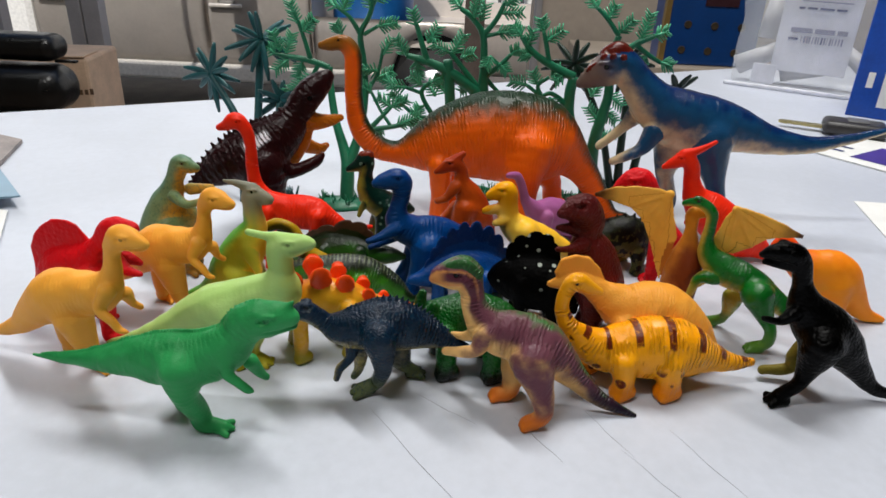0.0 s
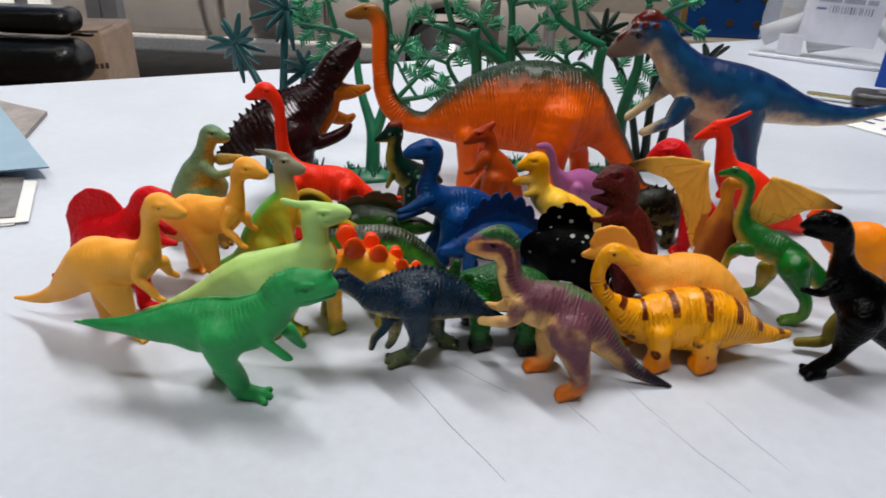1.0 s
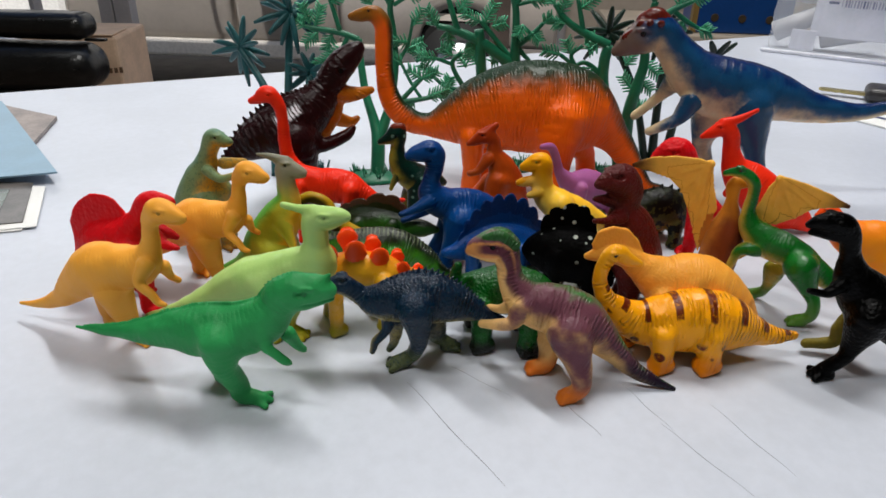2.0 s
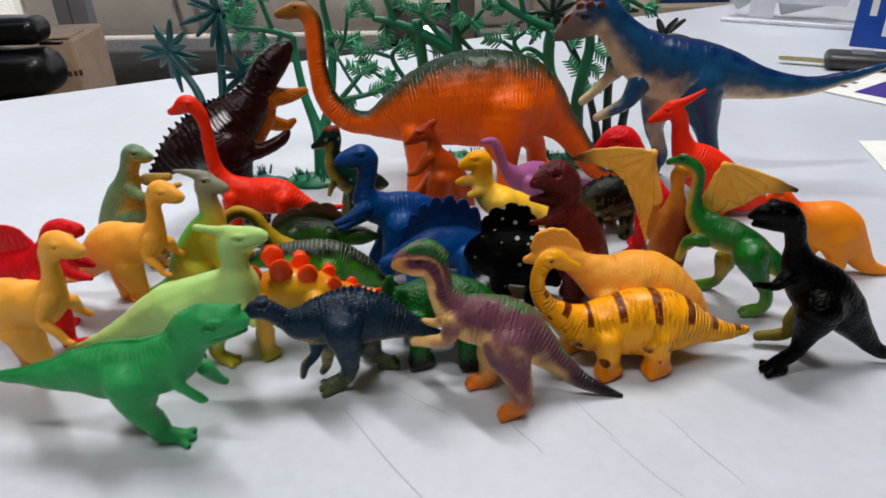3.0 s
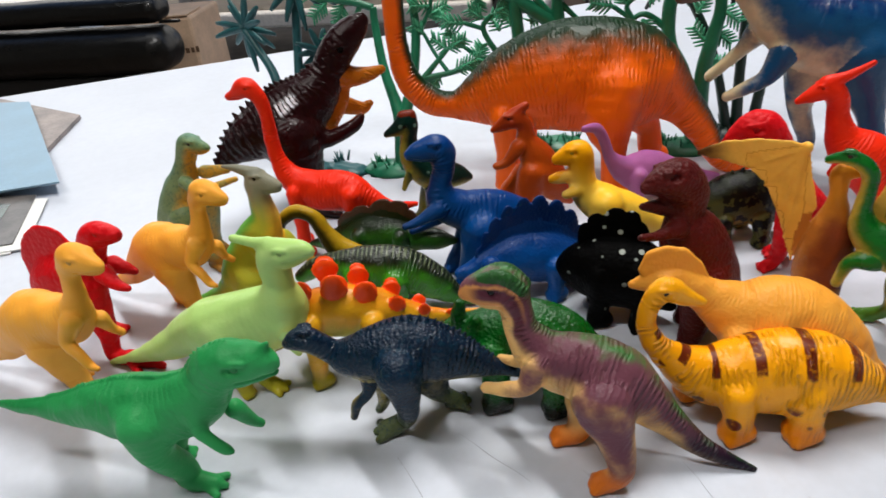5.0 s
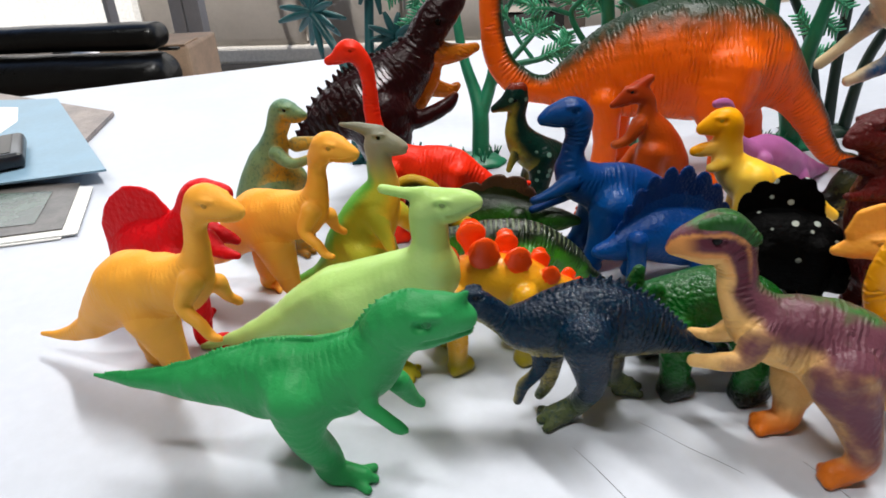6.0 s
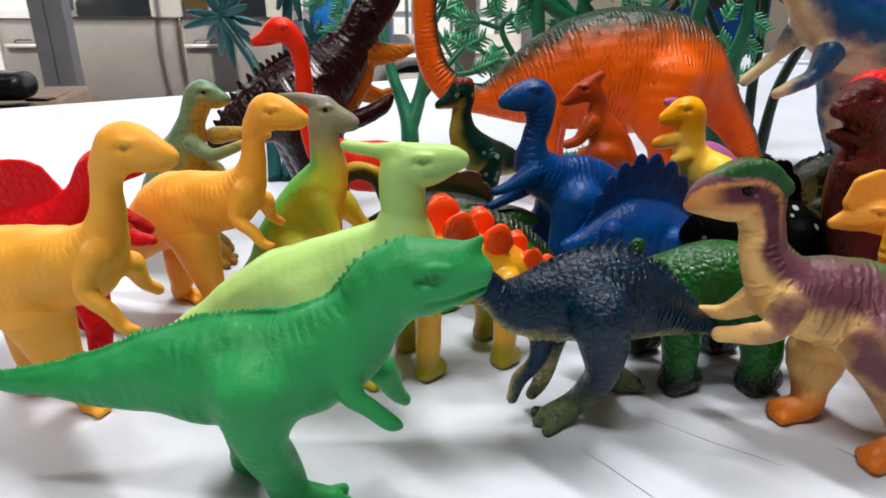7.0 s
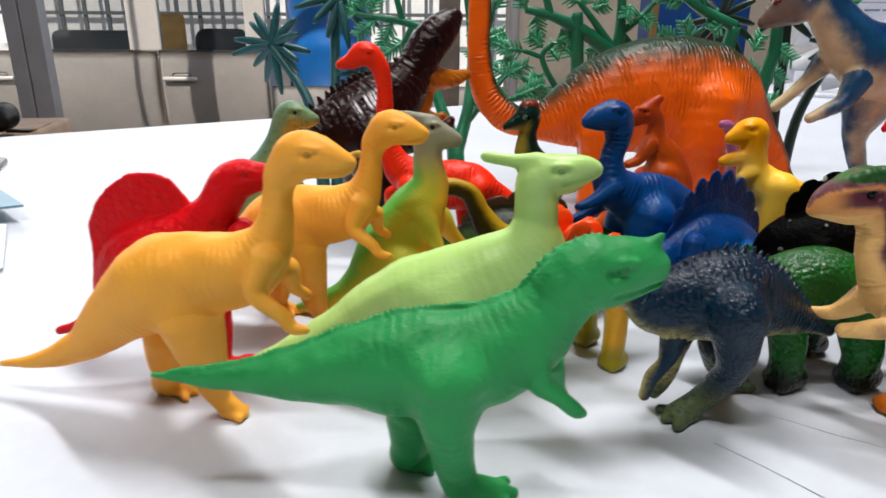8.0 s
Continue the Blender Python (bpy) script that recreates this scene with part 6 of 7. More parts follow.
def sheet(name, corners, z, thick, material, label, category, bend=0.0, prints=()):
    """A sheet or stack of paper from four corners; prints are bars in its own u, v."""
    thing = tagged(new(name), label, category)
    c = [Vector((*p, 0)) for p in corners]
    at = lambda u, v: (c[0] * (1 - u) + c[1] * u) * (1 - v) + (c[3] * (1 - u) + c[2] * u) * v  # noqa: E731
    lift = lambda u, v: bend * max(0, u - 0.55) ** 2  # noqa: E731
    bm = bmesh.new()
    n = 10
    grid = [[[bm.verts.new(at(i / n, j / n) + Vector((0, 0, z + lift(i / n, j / n) + (thick if k else 0)))) for k in (0, 1)] for j in range(n + 1)] for i in range(n + 1)]
    for i in range(n):
        for j in range(n):
            bm.faces.new([grid[a][b][1] for a, b in ((i, j), (i + 1, j), (i + 1, j + 1), (i, j + 1))])
            bm.faces.new([grid[a][b][0] for a, b in ((i, j), (i, j + 1), (i + 1, j + 1), (i + 1, j))])
    for i in range(n):
        for a, b in (((i, 0), (i + 1, 0)), ((n, i), (n, i + 1)), ((n - i, n), (n - i - 1, n)), ((0, n - i), (0, n - i - 1))):
            bm.faces.new((grid[a[0]][a[1]][0], grid[b[0]][b[1]][0], grid[b[0]][b[1]][1], grid[a[0]][a[1]][1]))
    bmesh.ops.recalc_face_normals(bm, faces=bm.faces)
    part("paper", bm, material, thing, smooth=False)
    for u0, v0, u1, v1, mat in prints:
        bm = bmesh.new()
        rows = [[bm.verts.new(at(u0 + (u1 - u0) * i / 6, v) + Vector((0, 0, z + thick + 0.0003 + lift(u0 + (u1 - u0) * i / 6, v)))) for v in (v0, v1)] for i in range(7)]
        for a, b in zip(rows[:-1], rows[1:]):
            bm.faces.new((a[0], b[0], b[1], a[1]))
        part("print", bm, mat, thing, smooth=False)
    return thing


for k, (dx, dy) in enumerate(((0.0, 0.0), (0.006, 0.004), (-0.004, 0.007))):
    sheet("photo_print", [(-0.45 + dx, 0.28 + dy), (-0.261 + dx, 0.355 + dy), (-0.292 + dx, 0.412 + dy), (-0.48 + dx, 0.40 + dy)], 0.0005 + 0.0008 * k, 0.0006, GREYPAPER if k == 2 else PAPER, "glossy grey photo print in a small pile", "photo print", 0, [(0.2, 0.15, 0.93, 0.8, plain("photo_green", lin(70, 84, 76), 0.25, vary=0.3, scale=60))] if k == 2 else ())
sheet("magazine", [(-0.5773, 0.5442), (-0.3422, 0.4861), (-0.3675, 0.5595), (-0.5674, 0.64)], 0.0005, 0.003, plain("magazine_brown", lin(128, 114, 108), 0.35, vary=0.25, scale=60), "brown-grey magazine lying under a pale blue folder", "magazine")
sheet("paper_folder", [(-0.56, 0.33), (-0.282, 0.425), (-0.429, 0.580), (-0.66, 0.60)], 0.0050, 0.0012, BLUEPAPER, "pale blue paper folder with a bent corner", "folder", 0.012)
sheet("paper_sheet", [(-0.56, 0.49), (-0.410, 0.496), (-0.431, 0.559), (-0.60, 0.57)], 0.0066, 0.0006, PAPER, "white sheet of paper lying on the blue folder", "paper")
phone = tagged(new("phone"), "dark rounded phone lying on the pale blue folder", "phone")
phone.matrix_basis = pose(-0.3515, 0.4495, 0.0098, 0, 0, 38)
part("body", box_bm(-0.11, -0.026, -0.002, 0.0, 0.026, 0.007, 0.0032, 4), plain("dark_phone_plastic", lin(26, 28, 36), 0.3, vary=0.08, scale=60), phone)
part("screen", box_bm(-0.104, -0.022, 0.0064, -0.006, 0.022, 0.0074, 0.0004), plain("black_screen_glass", lin(8, 9, 12), 0.08, vary=0.02, scale=60), phone, smooth=False)
sheet("leaflet", [(0.3219, 0.6646), (0.367, 0.606), (0.4856, 0.677), (0.4044, 0.7398)], 0.0004, 0.0012, PAPER, "white leaflet with violet printing beside the key", "leaflet", 0, [(0.45, 0.12, 0.95, 0.6, VIOLET), (0.1, 0.2, 0.3, 0.25, INK), (0.1, 0.35, 0.3, 0.4, INK)])
sheet("paper_sheet", [(0.2992, 0.5266), (0.2835, 0.4407), (0.4089, 0.4183), (0.4388, 0.5208)], 0.0004, 0.0006, PAPER, "plain white sheet of paper on the table", "paper")

# car key with a dark fob
key = tagged(new("car_key"), "brass car key with a black plastic fob lying flat", "key")
key.matrix_basis = pose(0.373, 0.7437, 0.001, 0, 0, 158) @ Matrix.Scale(1.09, 4)
BRASS = plain("worn_brass", lin(186, 172, 120), 0.35, 0.9, 0.1, 200)
FOB = plain("black_fob_plastic", lin(44, 42, 44), 0.4, vary=0.08, scale=120)
bm = bmesh.new()
outline = [(0, -0.0042), (0.036, -0.0042), (0.040, -0.001), (0.038, 0.002), (0.034, 0.0035), (0.030, 0.002), (0.026, 0.0038), (0.022, 0.0025), (0.017, 0.004), (0.0, 0.0042)]
loop = [bm.verts.new((x, y, 0.003)) for x, y in outline]
face = bm.faces.new(loop)
for v in bmesh.ops.extrude_face_region(bm, geom=[face])["geom"]:
    if isinstance(v, bmesh.types.BMVert):
        v.co.z += 0.0024
bmesh.ops.recalc_face_normals(bm, faces=bm.faces)
part("blade", bm, BRASS, key, "toothed brass blade", smooth=False)
part("fob", box_bm(-0.052, -0.017, 0.0, 0.002, 0.017, 0.013, 0.0055, 4), FOB, key)
part("button", box_bm(-0.036, -0.009, 0.0125, -0.018, 0.009, 0.0142, 0.0008), plain("grey_button", lin(96, 96, 98), 0.5), key)
bm = bmesh.new()
tube(bm, [(-0.05 - 0.011 * (1 - math.cos(a)), 0.011 * math.sin(a), 0.005, 0.0011) for a in np.linspace(0.2, 6.1, 22)], 7)
part("key_ring", bm, STEEL, key, "steel split ring")

# clear bag of packed parts and a blue carton at its end
CLEAR = Nodes("clear_film")
CLEAR.set(base_color=(0.95, 0.97, 1, 1), roughness=0.12, alpha=0.22, ior=1.4)
CLEAR.bump(CLEAR.noise(26, 3), 0.5, 0.004)
bag = tagged(new("plastic_bag"), "clear plastic bag with white printed labels and small parts", "plastic bag")
bag.matrix_basis = pose(0.4394, 0.9591, 0, 0, 0, -29) @ Matrix.Scale(1.154, 4)
bm = box_bm(-0.078, -0.012, 0.001, 0.062, 0.055, 0.135, 0.012, 4)
bmesh.ops.subdivide_edges(bm, edges=[e for e in bm.edges if e.calc_length() > 0.03], cuts=6, use_grid_fill=True)
for v in bm.verts:
    v.co += Vector((0.003, 0.006, 0.002)) * noise.noise(v.co * 34)
part("film", bm, CLEAR.mat, bag, "crumpled clear film").visible_shadow = False
bm = bmesh.new()
tube(bm, [(-0.082, -0.0155, 0.0025, 0.0022), (0.0, -0.0165, 0.003, 0.0026), (0.064, -0.0155, 0.0025, 0.0022)], 8, 0.6)
part("seam", bm, plain("white_seam", lin(228, 228, 236), 0.3), bag, "thick white welded seam")
CARDSTOCK = plain("greyish_label_card", lin(206, 207, 216), 0.5, vary=0.06, scale=30, bump=0.3, bump_scale=60, distance=0.002)
part("label_card", box_bm(-0.038, 0.004, 0.020, 0.040, 0.0055, 0.130, 0.0006), CARDSTOCK, bag, smooth=False)
# added card stands in for a whitish crumple of the film
part("crumple_card", box_bm(-0.056, 0.001, 0.004, -0.030, 0.003, 0.026, 0.0008), CARDSTOCK, bag, "small pale card for the film's whitish crumple", smooth=False)
rnd = random.Random(3)
FADED = plain("faded_ink", lin(128, 128, 150), 0.5)
for row, (x, z, h, words, m) in enumerate(((-0.012, 0.112, 0.0026, (0.028, 0.009), INK), (-0.012, 0.106, 0.0026, (0.026, 0.006), INK), (-0.020, 0.097, 0.0012, (0.05,), FADED), (-0.022, 0.089, 0.0022, (0.006, 0.010, 0.014, 0.010), INK), (-0.025, 0.064, 0.0050, (0.022, 0.020, 0.010), FADED), (-0.026, 0.0555, 0.0026, (0.010,), INK))):
    for w in words:
        part("print", box_bm(x, 0.0028, z, x + w, 0.0036, z + h), m, bag, smooth=False)
        x += w + 0.0025
for k in range(15):
    x = -0.013 + 0.0029 * k
    w = rnd.choice((0.0007, 0.0012, 0.0018))
    part("bar_code", box_bm(x, 0.0028, 0.053, x + w, 0.0036, 0.0605), INK if k % 4 == 3 else FADED, bag, smooth=False)
for i, (x, y, z, r, l) in enumerate(((-0.055, 0.025, 0.03, 0.012, 0.05), (-0.05, 0.03, 0.075, 0.011, 0.045), (0.055, 0.03, 0.03, 0.010, 0.05), (0.0, 0.035, 0.02, 0.012, 0.06))):
    bm = bmesh.new()
    a = 0.5 + i
    tube(bm, [(x - l / 2 * math.cos(a), y, max(r, z - l / 2 * math.sin(a)), r), (x + l / 2 * math.cos(a), y, max(r, z + l / 2 * math.sin(a)), r * 0.8)], 14)
    part("packed_part", bm, plain("pale_grey_part", lin(176, 176, 180), 0.5), bag)
BLUE = plain("blue_print_card", lin(2, 72, 170), 0.35, vary=0.08, scale=40)
carton = tagged(new("carton"), "blue printed carton standing beside the clear bag", "carton")
carton.matrix_basis = pose(0.4800, 0.8259, 0, 0, 0, -32) @ Matrix.Scale(1.12, 4)
part("box", box_bm(-0.035, -0.016, 0.0, 0.09, 0.03, 0.16, 0.0012), BLUE, carton, smooth=False)
part("white_bar", box_bm(-0.010, -0.0172, 0.012, 0.002, -0.0164, 0.07), PAPER, carton, smooth=False)
part("logo_patch", box_bm(-0.024, -0.0172, 0.03, -0.018, -0.0164, 0.045), PAPER, carton, smooth=False)

# blue punched metal organiser beyond the table
organiser = tagged(new("punched_box"), "blue painted box with round holes and a dark slot", "box")
organiser.matrix_basis = pose(0.620, 1.9, -0.120)
PUNCH = plain("blue_paint", lin(6, 58, 120), 0.35, vary=0.06, scale=15)
HOLE = plain("dark_brown_hole", lin(52, 40, 24), 0.8, vary=0.2, scale=60)
part("case", box_bm(-0.118, 0, 0, 0.118, 0.16, 0.30, 0.004), PUNCH, organiser, smooth=False)
part("edge_trim", box_bm(-0.132, -0.004, 0.002, -0.1185, 0.02, 0.3), plain("ochre_trim", lin(120, 96, 50), 0.5), organiser, smooth=False)
for row, zz in enumerate((0.036, 0.100)):
    for col in range(3):
        bm = bmesh.new()
        bmesh.ops.create_cone(bm, cap_ends=True, segments=20, radius1=0.0105, radius2=0.009, depth=0.003, matrix=pose(-0.075 + 0.069 * col + (0.006 if row else 0), -0.001, zz + 0.004 * (2 - col) * 0.3, 90, 0, 0))
        part("hole", bm, HOLE, organiser, smooth=False)
part("slot", box_bm(-0.034, -0.003, 0.150, 0.050, -0.0005, 0.178), plain("dark_red_slot", lin(50, 16, 26), 0.5), organiser, smooth=False)
stand = tagged(new("side_cabinet"), "beige wooden cabinet beyond the table", "cabinet")
BEIGE = plain("beige_panel", lin(176, 162, 146), 0.6, vary=0.06, scale=8)
part("body", box_bm(0.30, 1.86, -0.8, 1.4, 2.3, -0.121, 0.004), BEIGE, stand, smooth=False)

# black padded bench behind the table and the cardboard box beside it
LEATHER = plain("black_leatherette", lin(7, 7, 8), 0.3, vary=0.15, scale=20, bump=0.5, bump_scale=26, distance=0.006)
bench = tagged(new("padded_bench"), "black leatherette bench with two rolled cushions", "bench")
bench.matrix_basis = pose(-1.748, 2.05, 0.069, 0, 0, 2)


def cushion(z, high, length, deep, y):
    bm = box_bm(-length, y - deep / 2, z - high / 2, 0.0, y + deep / 2, z + high / 2, min(high, deep) * 0.46, 5)
    bmesh.ops.subdivide_edges(bm, edges=[e for e in bm.edges if e.calc_length() > 0.1], cuts=10)
    for v in bm.verts:
        v.co.z += 0.003 * noise.noise(v.co * 9)
    return bm


part("cushion", cushion(-0.256, 0.078, 1.0, 0.12, 0.02), LEATHER, bench).location.x = 0.49
part("cushion", cushion(-0.375, 0.140, 1.3, 0.18, 0.0), LEATHER, bench).location.x = 0.512
part("frame", box_bm(-0.7, -0.04, -0.869, 0.42, 0.06, -0.448, 0.01), plain("black_frame", lin(20, 20, 22), 0.5), bench, smooth=False)
part("strap", box_bm(0.47, 0.0, -0.300, 0.535, 0.02, -0.292, 0.002), LEATHER, bench, smooth=False)
CARD = plain("cardboard", lin(218, 186, 158), 0.75, vary=0.06, scale=14)
crate = tagged(new("cardboard_box"), "brown cardboard box with faded dark printing", "box")
crate.matrix_basis = pose(-1.39, 2.38, -0.718, 0, 0, 8)
part("body", box_bm(-0.30, 0, -0.082, 0.030, 0.3, 0.445, 0.012), CARD, crate, smooth=False)
part("flap", box_bm(-0.30, -0.004, 0.446, 0.02, 0.14, 0.452, 0.002), CARD, crate, smooth=False)
for x, w, z, h in ((-0.062, 0.012, 0.312, 0.020), (-0.032, 0.010, 0.314, 0.026), (-0.010, 0.014, 0.316, 0.018), (0.010, 0.012, 0.317, 0.018), (0.028, 0.012, 0.318, 0.020)):
    part("print", box_bm(x - w / 2, -0.0012, z, x + w / 2, -0.0004, z + h), plain("box_ink", lin(110, 84, 64), 0.7), crate, smooth=False)

# ---- shop front, street and the parked pickup ----
ALU = plain("grey_aluminium", lin(168, 166, 170), 0.4, 0.3, 0.04, 12)
FLOORMAT = plain("brown_floor_tile", lin(120, 104, 92), 0.5, vary=0.08, scale=6)
tagged(part("floor", box_bm(-3, -2, -0.86, 2.6, 3.05, -0.8), FLOORMAT, smooth=False), "brown floor of the shop", "floor", kind="structure")
# unseen walls and ceiling, added to keep out sun and limit bounced light
WALL = plain("pale_wall_paint", lin(150, 147, 141), 0.7, vary=0.03, scale=4)
tagged(part("wall_south", box_bm(-3, -2.1, -0.8, 2.6, -2.0, 1.9), WALL, smooth=False), "unseen pale wall that closes the room", "wall", kind="structure")
tagged(part("wall_west", box_bm(-3.1, -2, -0.8, -3.0, 1.85, 1.9), WALL, smooth=False), "unseen pale wall that closes the room", "wall", kind="structure")
tagged(part("wall_east", box_bm(2.6, -2, -0.8, 2.7, 2.05, 1.9), WALL, smooth=False), "unseen pale wall that closes the room", "wall", kind="structure")
tagged(part("ceiling", box_bm(-3, -2, 1.9, 2.6, 2.05, 1.98), WALL, smooth=False), "unseen ceiling that keeps the sun off", "ceiling", kind="structure")
front = tagged(new("shop_front"), "aluminium shop front with tall open bays to the street", "shop front", kind="structure")
for x0, x1 in ((-1.709, -1.649), (-1.642, -1.570), (-2.018, -1.996)):
    part("post", box_bm(x0, 2.9, -0.8, x1, 2.96, 1.9, 0.003), ALU, front, smooth=False)
part("header", box_bm(-3, 2.9, 1.901, 2.6, 2.96, 1.98), ALU, front, smooth=False)
POSTMAT = plain("brown_post", lin(104, 92, 86), 0.5, vary=0.1, scale=20)
tagged(part("post", box_bm(-0.040, 2.36, -0.8, 0.026, 2.42, 1.9, 0.003), POSTMAT, smooth=False), "grey-brown post of the shop front", "post", kind="structure")
tagged(part("wall_north", box_bm(0.18, 2.35, -0.8, 2.6, 2.45, 1.9), plain("beige_wall", lin(172, 160, 148), 0.7, vary=0.05, scale=5), smooth=False), "beige wall beside the shop front", "wall", kind="structure")
for x0, x1, z0, z1, m, lab in ((0.182, 0.206, -0.8, 1.9, ALU, "grey pipe"),):
    tagged(part("pipe", box_bm(x0, 2.30, z0, x1, 2.345, z1, 0.008, 3), m), "narrow grey pipe on the wall", "pipe")
tagged(part("road", box_bm(-40, 3.05, -1.146, 40, 60, -1.046), plain("asphalt", lin(92, 84, 78), 0.85, vary=0.12, scale=8, bump=0.5, bump_scale=120, distance=0.004), smooth=False), "grey-brown street surface", "road", kind="structure")
tagged(part("kerb", box_bm(-40, 3.051, -1.046, 40, 3.35, -0.87, 0.01), plain("kerb_concrete", lin(126, 112, 100), 0.8, vary=0.1, scale=10), smooth=False), "low brownish concrete step to the street", "kerb", kind="structure")
SILVER = plain("beige_silver_paint", lin(200, 192, 184), 0.34, 0.25, 0.03, 5, coat=0.5)
TYRE = plain("black_tyre", lin(14, 14, 15), 0.7, vary=0.15, scale=30)
GLASS = Nodes("dark_car_glass")
GLASS.set(base_color=(0.03, 0.035, 0.04, 1), roughness=0.04, alpha=0.30)
truck = tagged(new("pickup_truck"), "beige-silver double cab pickup truck parked in the street", "pickup truck")
truck.matrix_basis = pose(0, 4.2, 0.154)
BELT = -0.268


def side_panel(x0, x1, z0, z1, name, arch=None):
    """A pressed side panel with soft edges; an arch is a cut-out of centre x, z and radius."""
    bm = bmesh.new()
    xs = np.linspace(x0, x1, 40)
    zs = np.linspace(0, 1, 12)
    rows = []
    for x in xs:
        low = z0
        if arch and abs(x - arch[0]) < arch[2]:
            low = max(z0, arch[1] + math.sqrt(arch[2] ** 2 - (x - arch[0]) ** 2))
        rows.append([bm.verts.new((x, 0.03 * (2 * abs(t - 0.62)) ** 2.2 + (0.02 if x in (xs[0], xs[-1]) else 0), low + (z1 - low) * t)) for t in zs])
    for a, b in zip(rows[:-1], rows[1:]):
        for j in range(len(zs) - 1):
            bm.faces.new((a[j], b[j], b[j + 1], a[j + 1]))
    bmesh.ops.solidify(bm, geom=bm.faces[:], thickness=-0.02)
    return part(name, bm, SILVER, truck)


for name, x0, x1 in (("front_door", -2.70, -1.634), ("rear_door", -1.626, -1.0)):
    door = side_panel(x0, x1, -0.768, BELT, name)
    w0, w1 = (-2.32, -1.79) if name == "front_door" else (-1.605, -1.12)
    part("window_glass", box_bm(w0, 0.05, BELT - 0.005, w1, 0.06, 0.2), GLASS.mat, door, "dark tinted side window", smooth=False)
    part("window_seal", box_bm(w0 - 0.015, 0.02, BELT - 0.012, w1 + 0.015, 0.045, BELT + 0.008, 0.004), TYRE, door, smooth=False)
    hx = -2.65 if name == "front_door" else -1.6
    # no hollow is pressed: a greyer patch carries the recess's shade in its colour
    part("handle_recess", box_bm(hx + 0.05, -0.004, -0.440, hx + 0.16, 0.012, -0.385, 0.018, 4), plain("shadowed_recess", lin(110, 106, 102), 0.5), door)
    part("door_handle", box_bm(hx, -0.03, -0.432, hx + 0.2, -0.010, -0.408, 0.008, 3), SILVER, door)
part("cab_pillar", box_bm(-1.79, 0.03, BELT, -1.605, 0.08, 0.2, 0.01), SILVER, truck, smooth=False)
part("cab_pillar", box_bm(-1.12, 0.03, BELT, -1.0, 0.08, 0.2, 0.01), SILVER, truck, smooth=False)
SEAT = plain("dark_seat_cloth", lin(38, 42, 46), 0.8, vary=0.15, scale=20)
part("seat_back", box_bm(-2.46, 0.45, BELT - 0.3, -1.90, 0.6, -0.165, 0.05, 4), SEAT, truck)
part("seat_back", box_bm(-1.56, 0.45, BELT - 0.3, -1.215, 0.6, -0.15, 0.07, 4), SEAT, truck)
part("yellow_bundle", box_bm(-1.77, 0.42, BELT - 0.3, -1.60, 0.5, -0.06, 0.03, 3), plain("yellow_cloth", lin(240, 180, 40), 0.7, vary=0.1, scale=20), truck, "yellow cloth hanging in the cab")
part("cab_roof", box_bm(-2.4, 0.05, 0.2, -0.98, 1.5, 0.28, 0.03), SILVER, truck, smooth=False)
part("cab_floor", box_bm(-3.6, 0.06, -0.75, -1.0, 1.55, BELT - 0.02), SILVER, truck, smooth=False)
# the sun's glare is put into the bonnet's white colour
part("hood", box_bm(-3.9, 0.03, -0.77, -2.71, 1.55, BELT - 0.04, 0.05), plain("sunlit_bonnet_white", lin(236, 234, 230), 0.35, coat=0.4), truck, "silver bonnet whitened for the sun's glare", smooth=False)
side_panel(-0.985, 0.55, -0.768, -0.46, "bed_side", (-0.25, -0.80, 0.265))
part("bed_floor", box_bm(-0.98, 0.06, -0.62, 0.5, 1.5, -0.58), SILVER, truck, smooth=False)
part("bed_far_side", box_bm(-0.98, 1.45, -0.58, 0.5, 1.5, -0.46), SILVER, truck, smooth=False)
part("rocker", box_bm(-2.7, 0.02, -0.880, -0.52, 0.2, -0.772, 0.02), plain("pale_rocker_trim", lin(200, 194, 186), 0.5), truck, smooth=False)
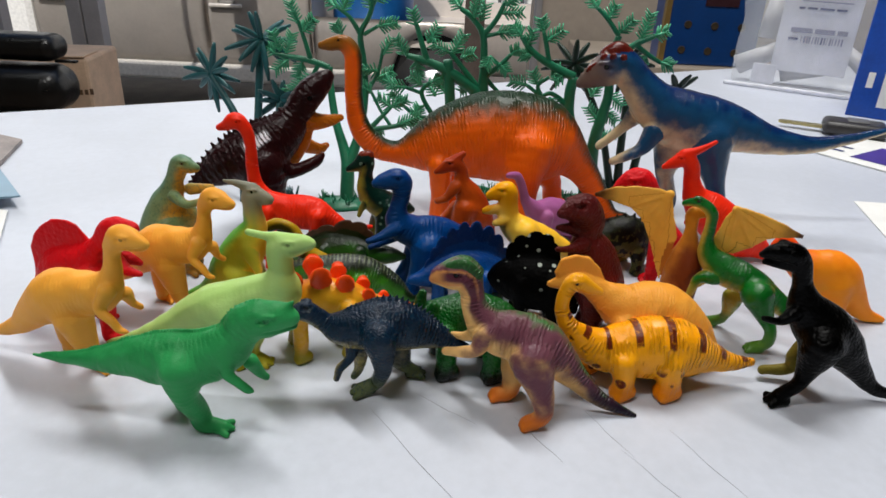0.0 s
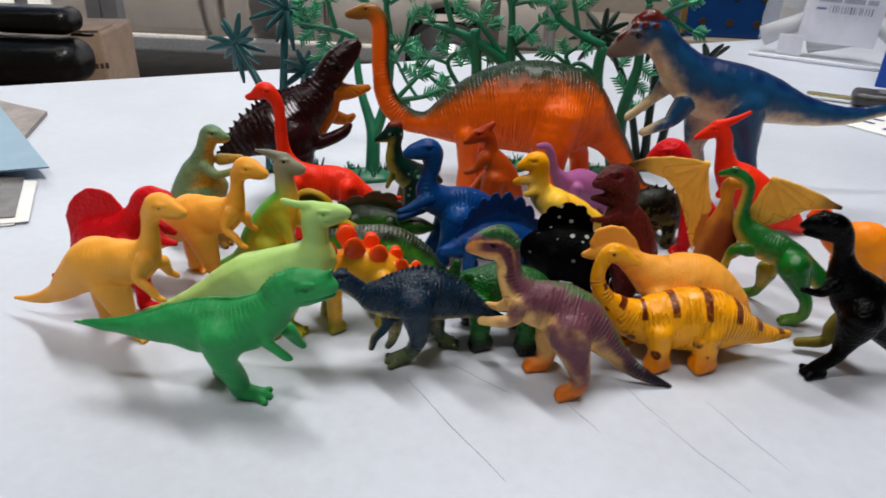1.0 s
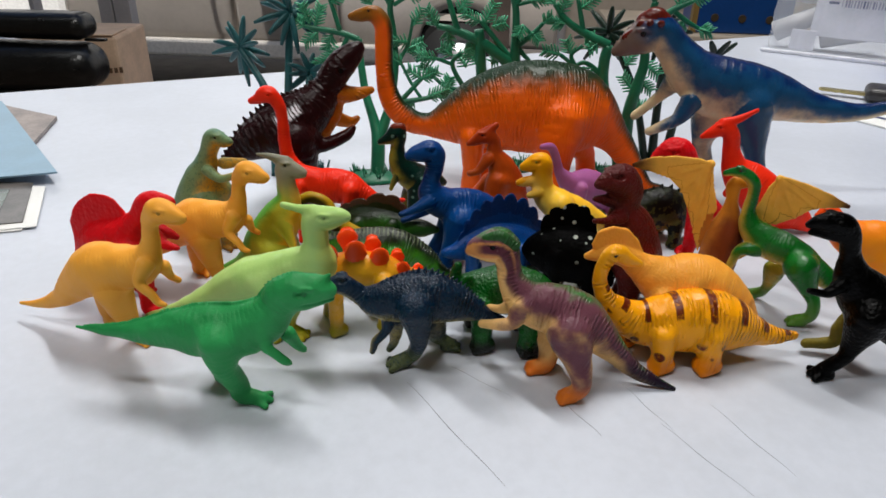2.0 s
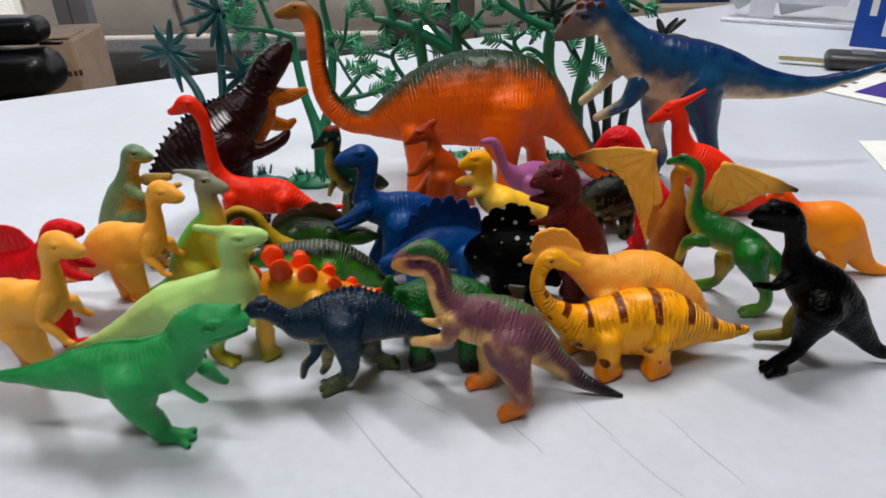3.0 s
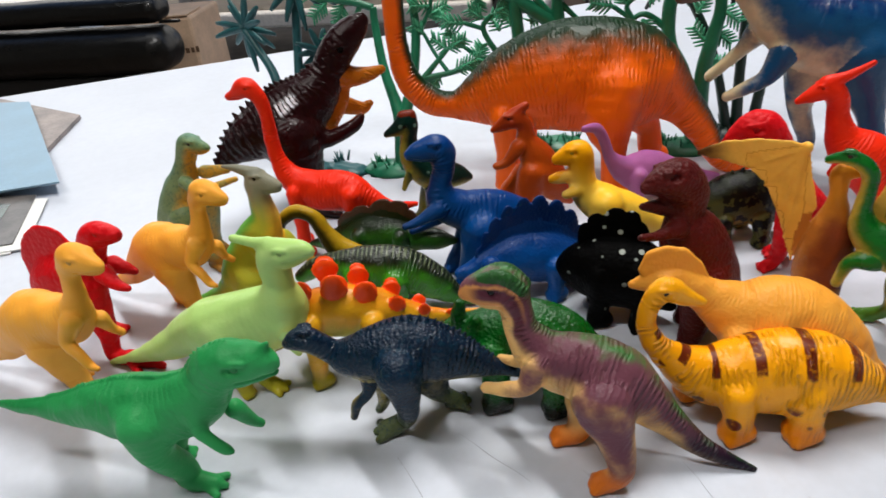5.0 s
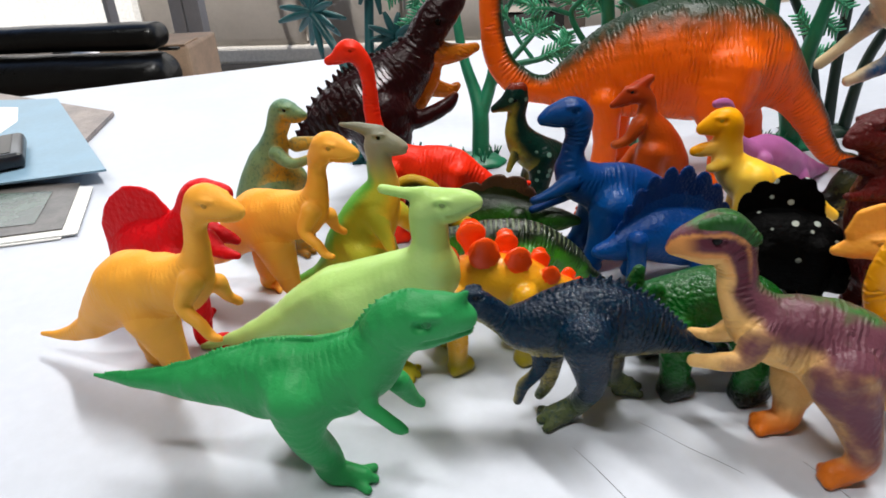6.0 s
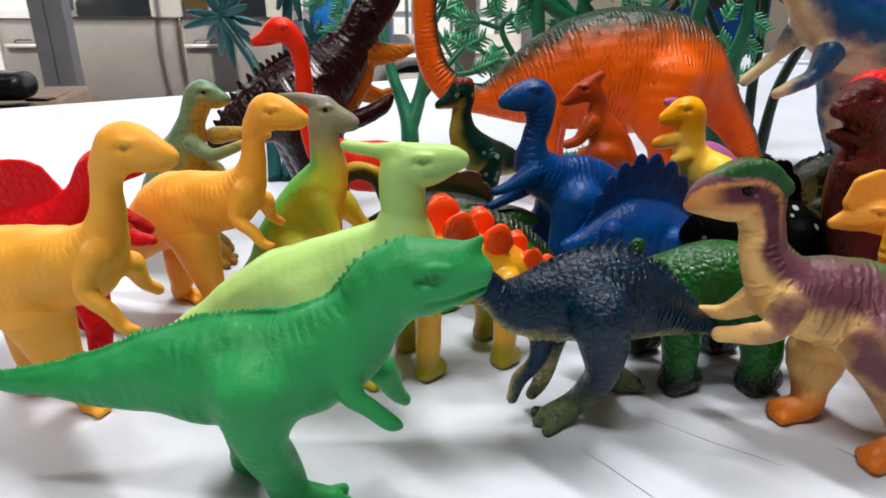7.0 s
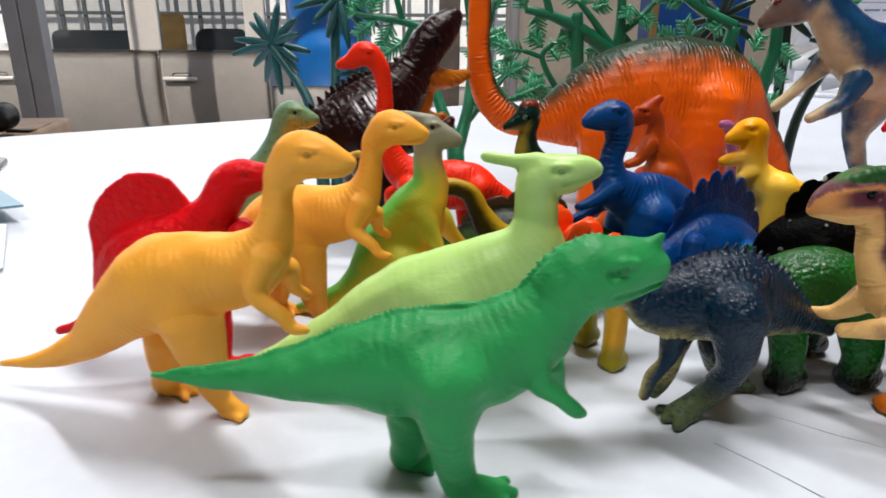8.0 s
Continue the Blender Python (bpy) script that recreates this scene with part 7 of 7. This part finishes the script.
for x in (-0.25, -3.2):
    bm = bmesh.new()
    bmesh.ops.create_cone(bm, cap_ends=True, segments=40, radius1=0.30, radius2=0.30, depth=0.2, matrix=pose(x, 0.17, -0.90, 90, 0, 0))
    bmesh.ops.bevel(bm, geom=[e for e in bm.edges if len(e.link_faces) == 2 and e.calc_face_angle() > 1], offset=0.03, segments=3, affect="EDGES")
    wheel = part("wheel", bm, TYRE, truck)
    bm = bmesh.new()
    bmesh.ops.create_cone(bm, cap_ends=True, segments=30, radius1=0.17, radius2=0.15, depth=0.03, matrix=pose(x, 0.06, -0.90, 90, 0, 0))
    part("rim", bm, STEEL, wheel)
    # near-black block fills the arch, its shade put into the colour
    part("wheel_arch_shade", box_bm(x - 0.27, 0.075, -0.95, x + 0.27, 0.5, -0.52), plain("wheel_arch_shade_black", lin(6, 6, 6), 0.9), truck, smooth=False)
barrel = tagged(new("plastic_barrel"), "blue plastic barrel standing in the pickup's bed", "barrel")
barrel.matrix_basis = pose(-0.70, 4.75, -0.425)
bm = bmesh.new()
tube(bm, [(0, 0, z, r) for z, r in ((0, 0.23), (0.03, 0.265), (0.3, 0.27), (0.33, 0.28), (0.36, 0.27), (0.66, 0.27), (0.69, 0.28), (0.72, 0.27), (0.95, 0.26), (0.98, 0.22))], 36)
part("drum", bm, plain("blue_drum_plastic", lin(16, 92, 160), 0.4, vary=0.06, scale=8), barrel)
tagged(part("backdrop_wall", box_bm(-30, 11, -1.046, 30, 11.3, 6.9), plain("pale_street_wall", lin(214, 212, 208), 0.8, vary=0.05, scale=1.5), smooth=False), "pale building wall across the street", "building", kind="structure")
for i in range(26):
    x = -6 + 0.33 * i
    tagged(part("fence_bar", box_bm(x, 10.6, -1.046, x + 0.05, 10.65, 2.0), plain("dark_fence", lin(70, 74, 74), 0.5) if i == 0 else bpy.data.materials["dark_fence"], smooth=False), "dark steel fence bar across the street", "fence", "fence bars")
for z in (0.07, 0.46, 0.85, 1.24):
    tagged(part("fence_rail", box_bm(-6.2, 10.57, z, 3, 10.6, z + 0.05), bpy.data.materials["dark_fence"], smooth=False), "dark steel fence rail across the street", "fence")
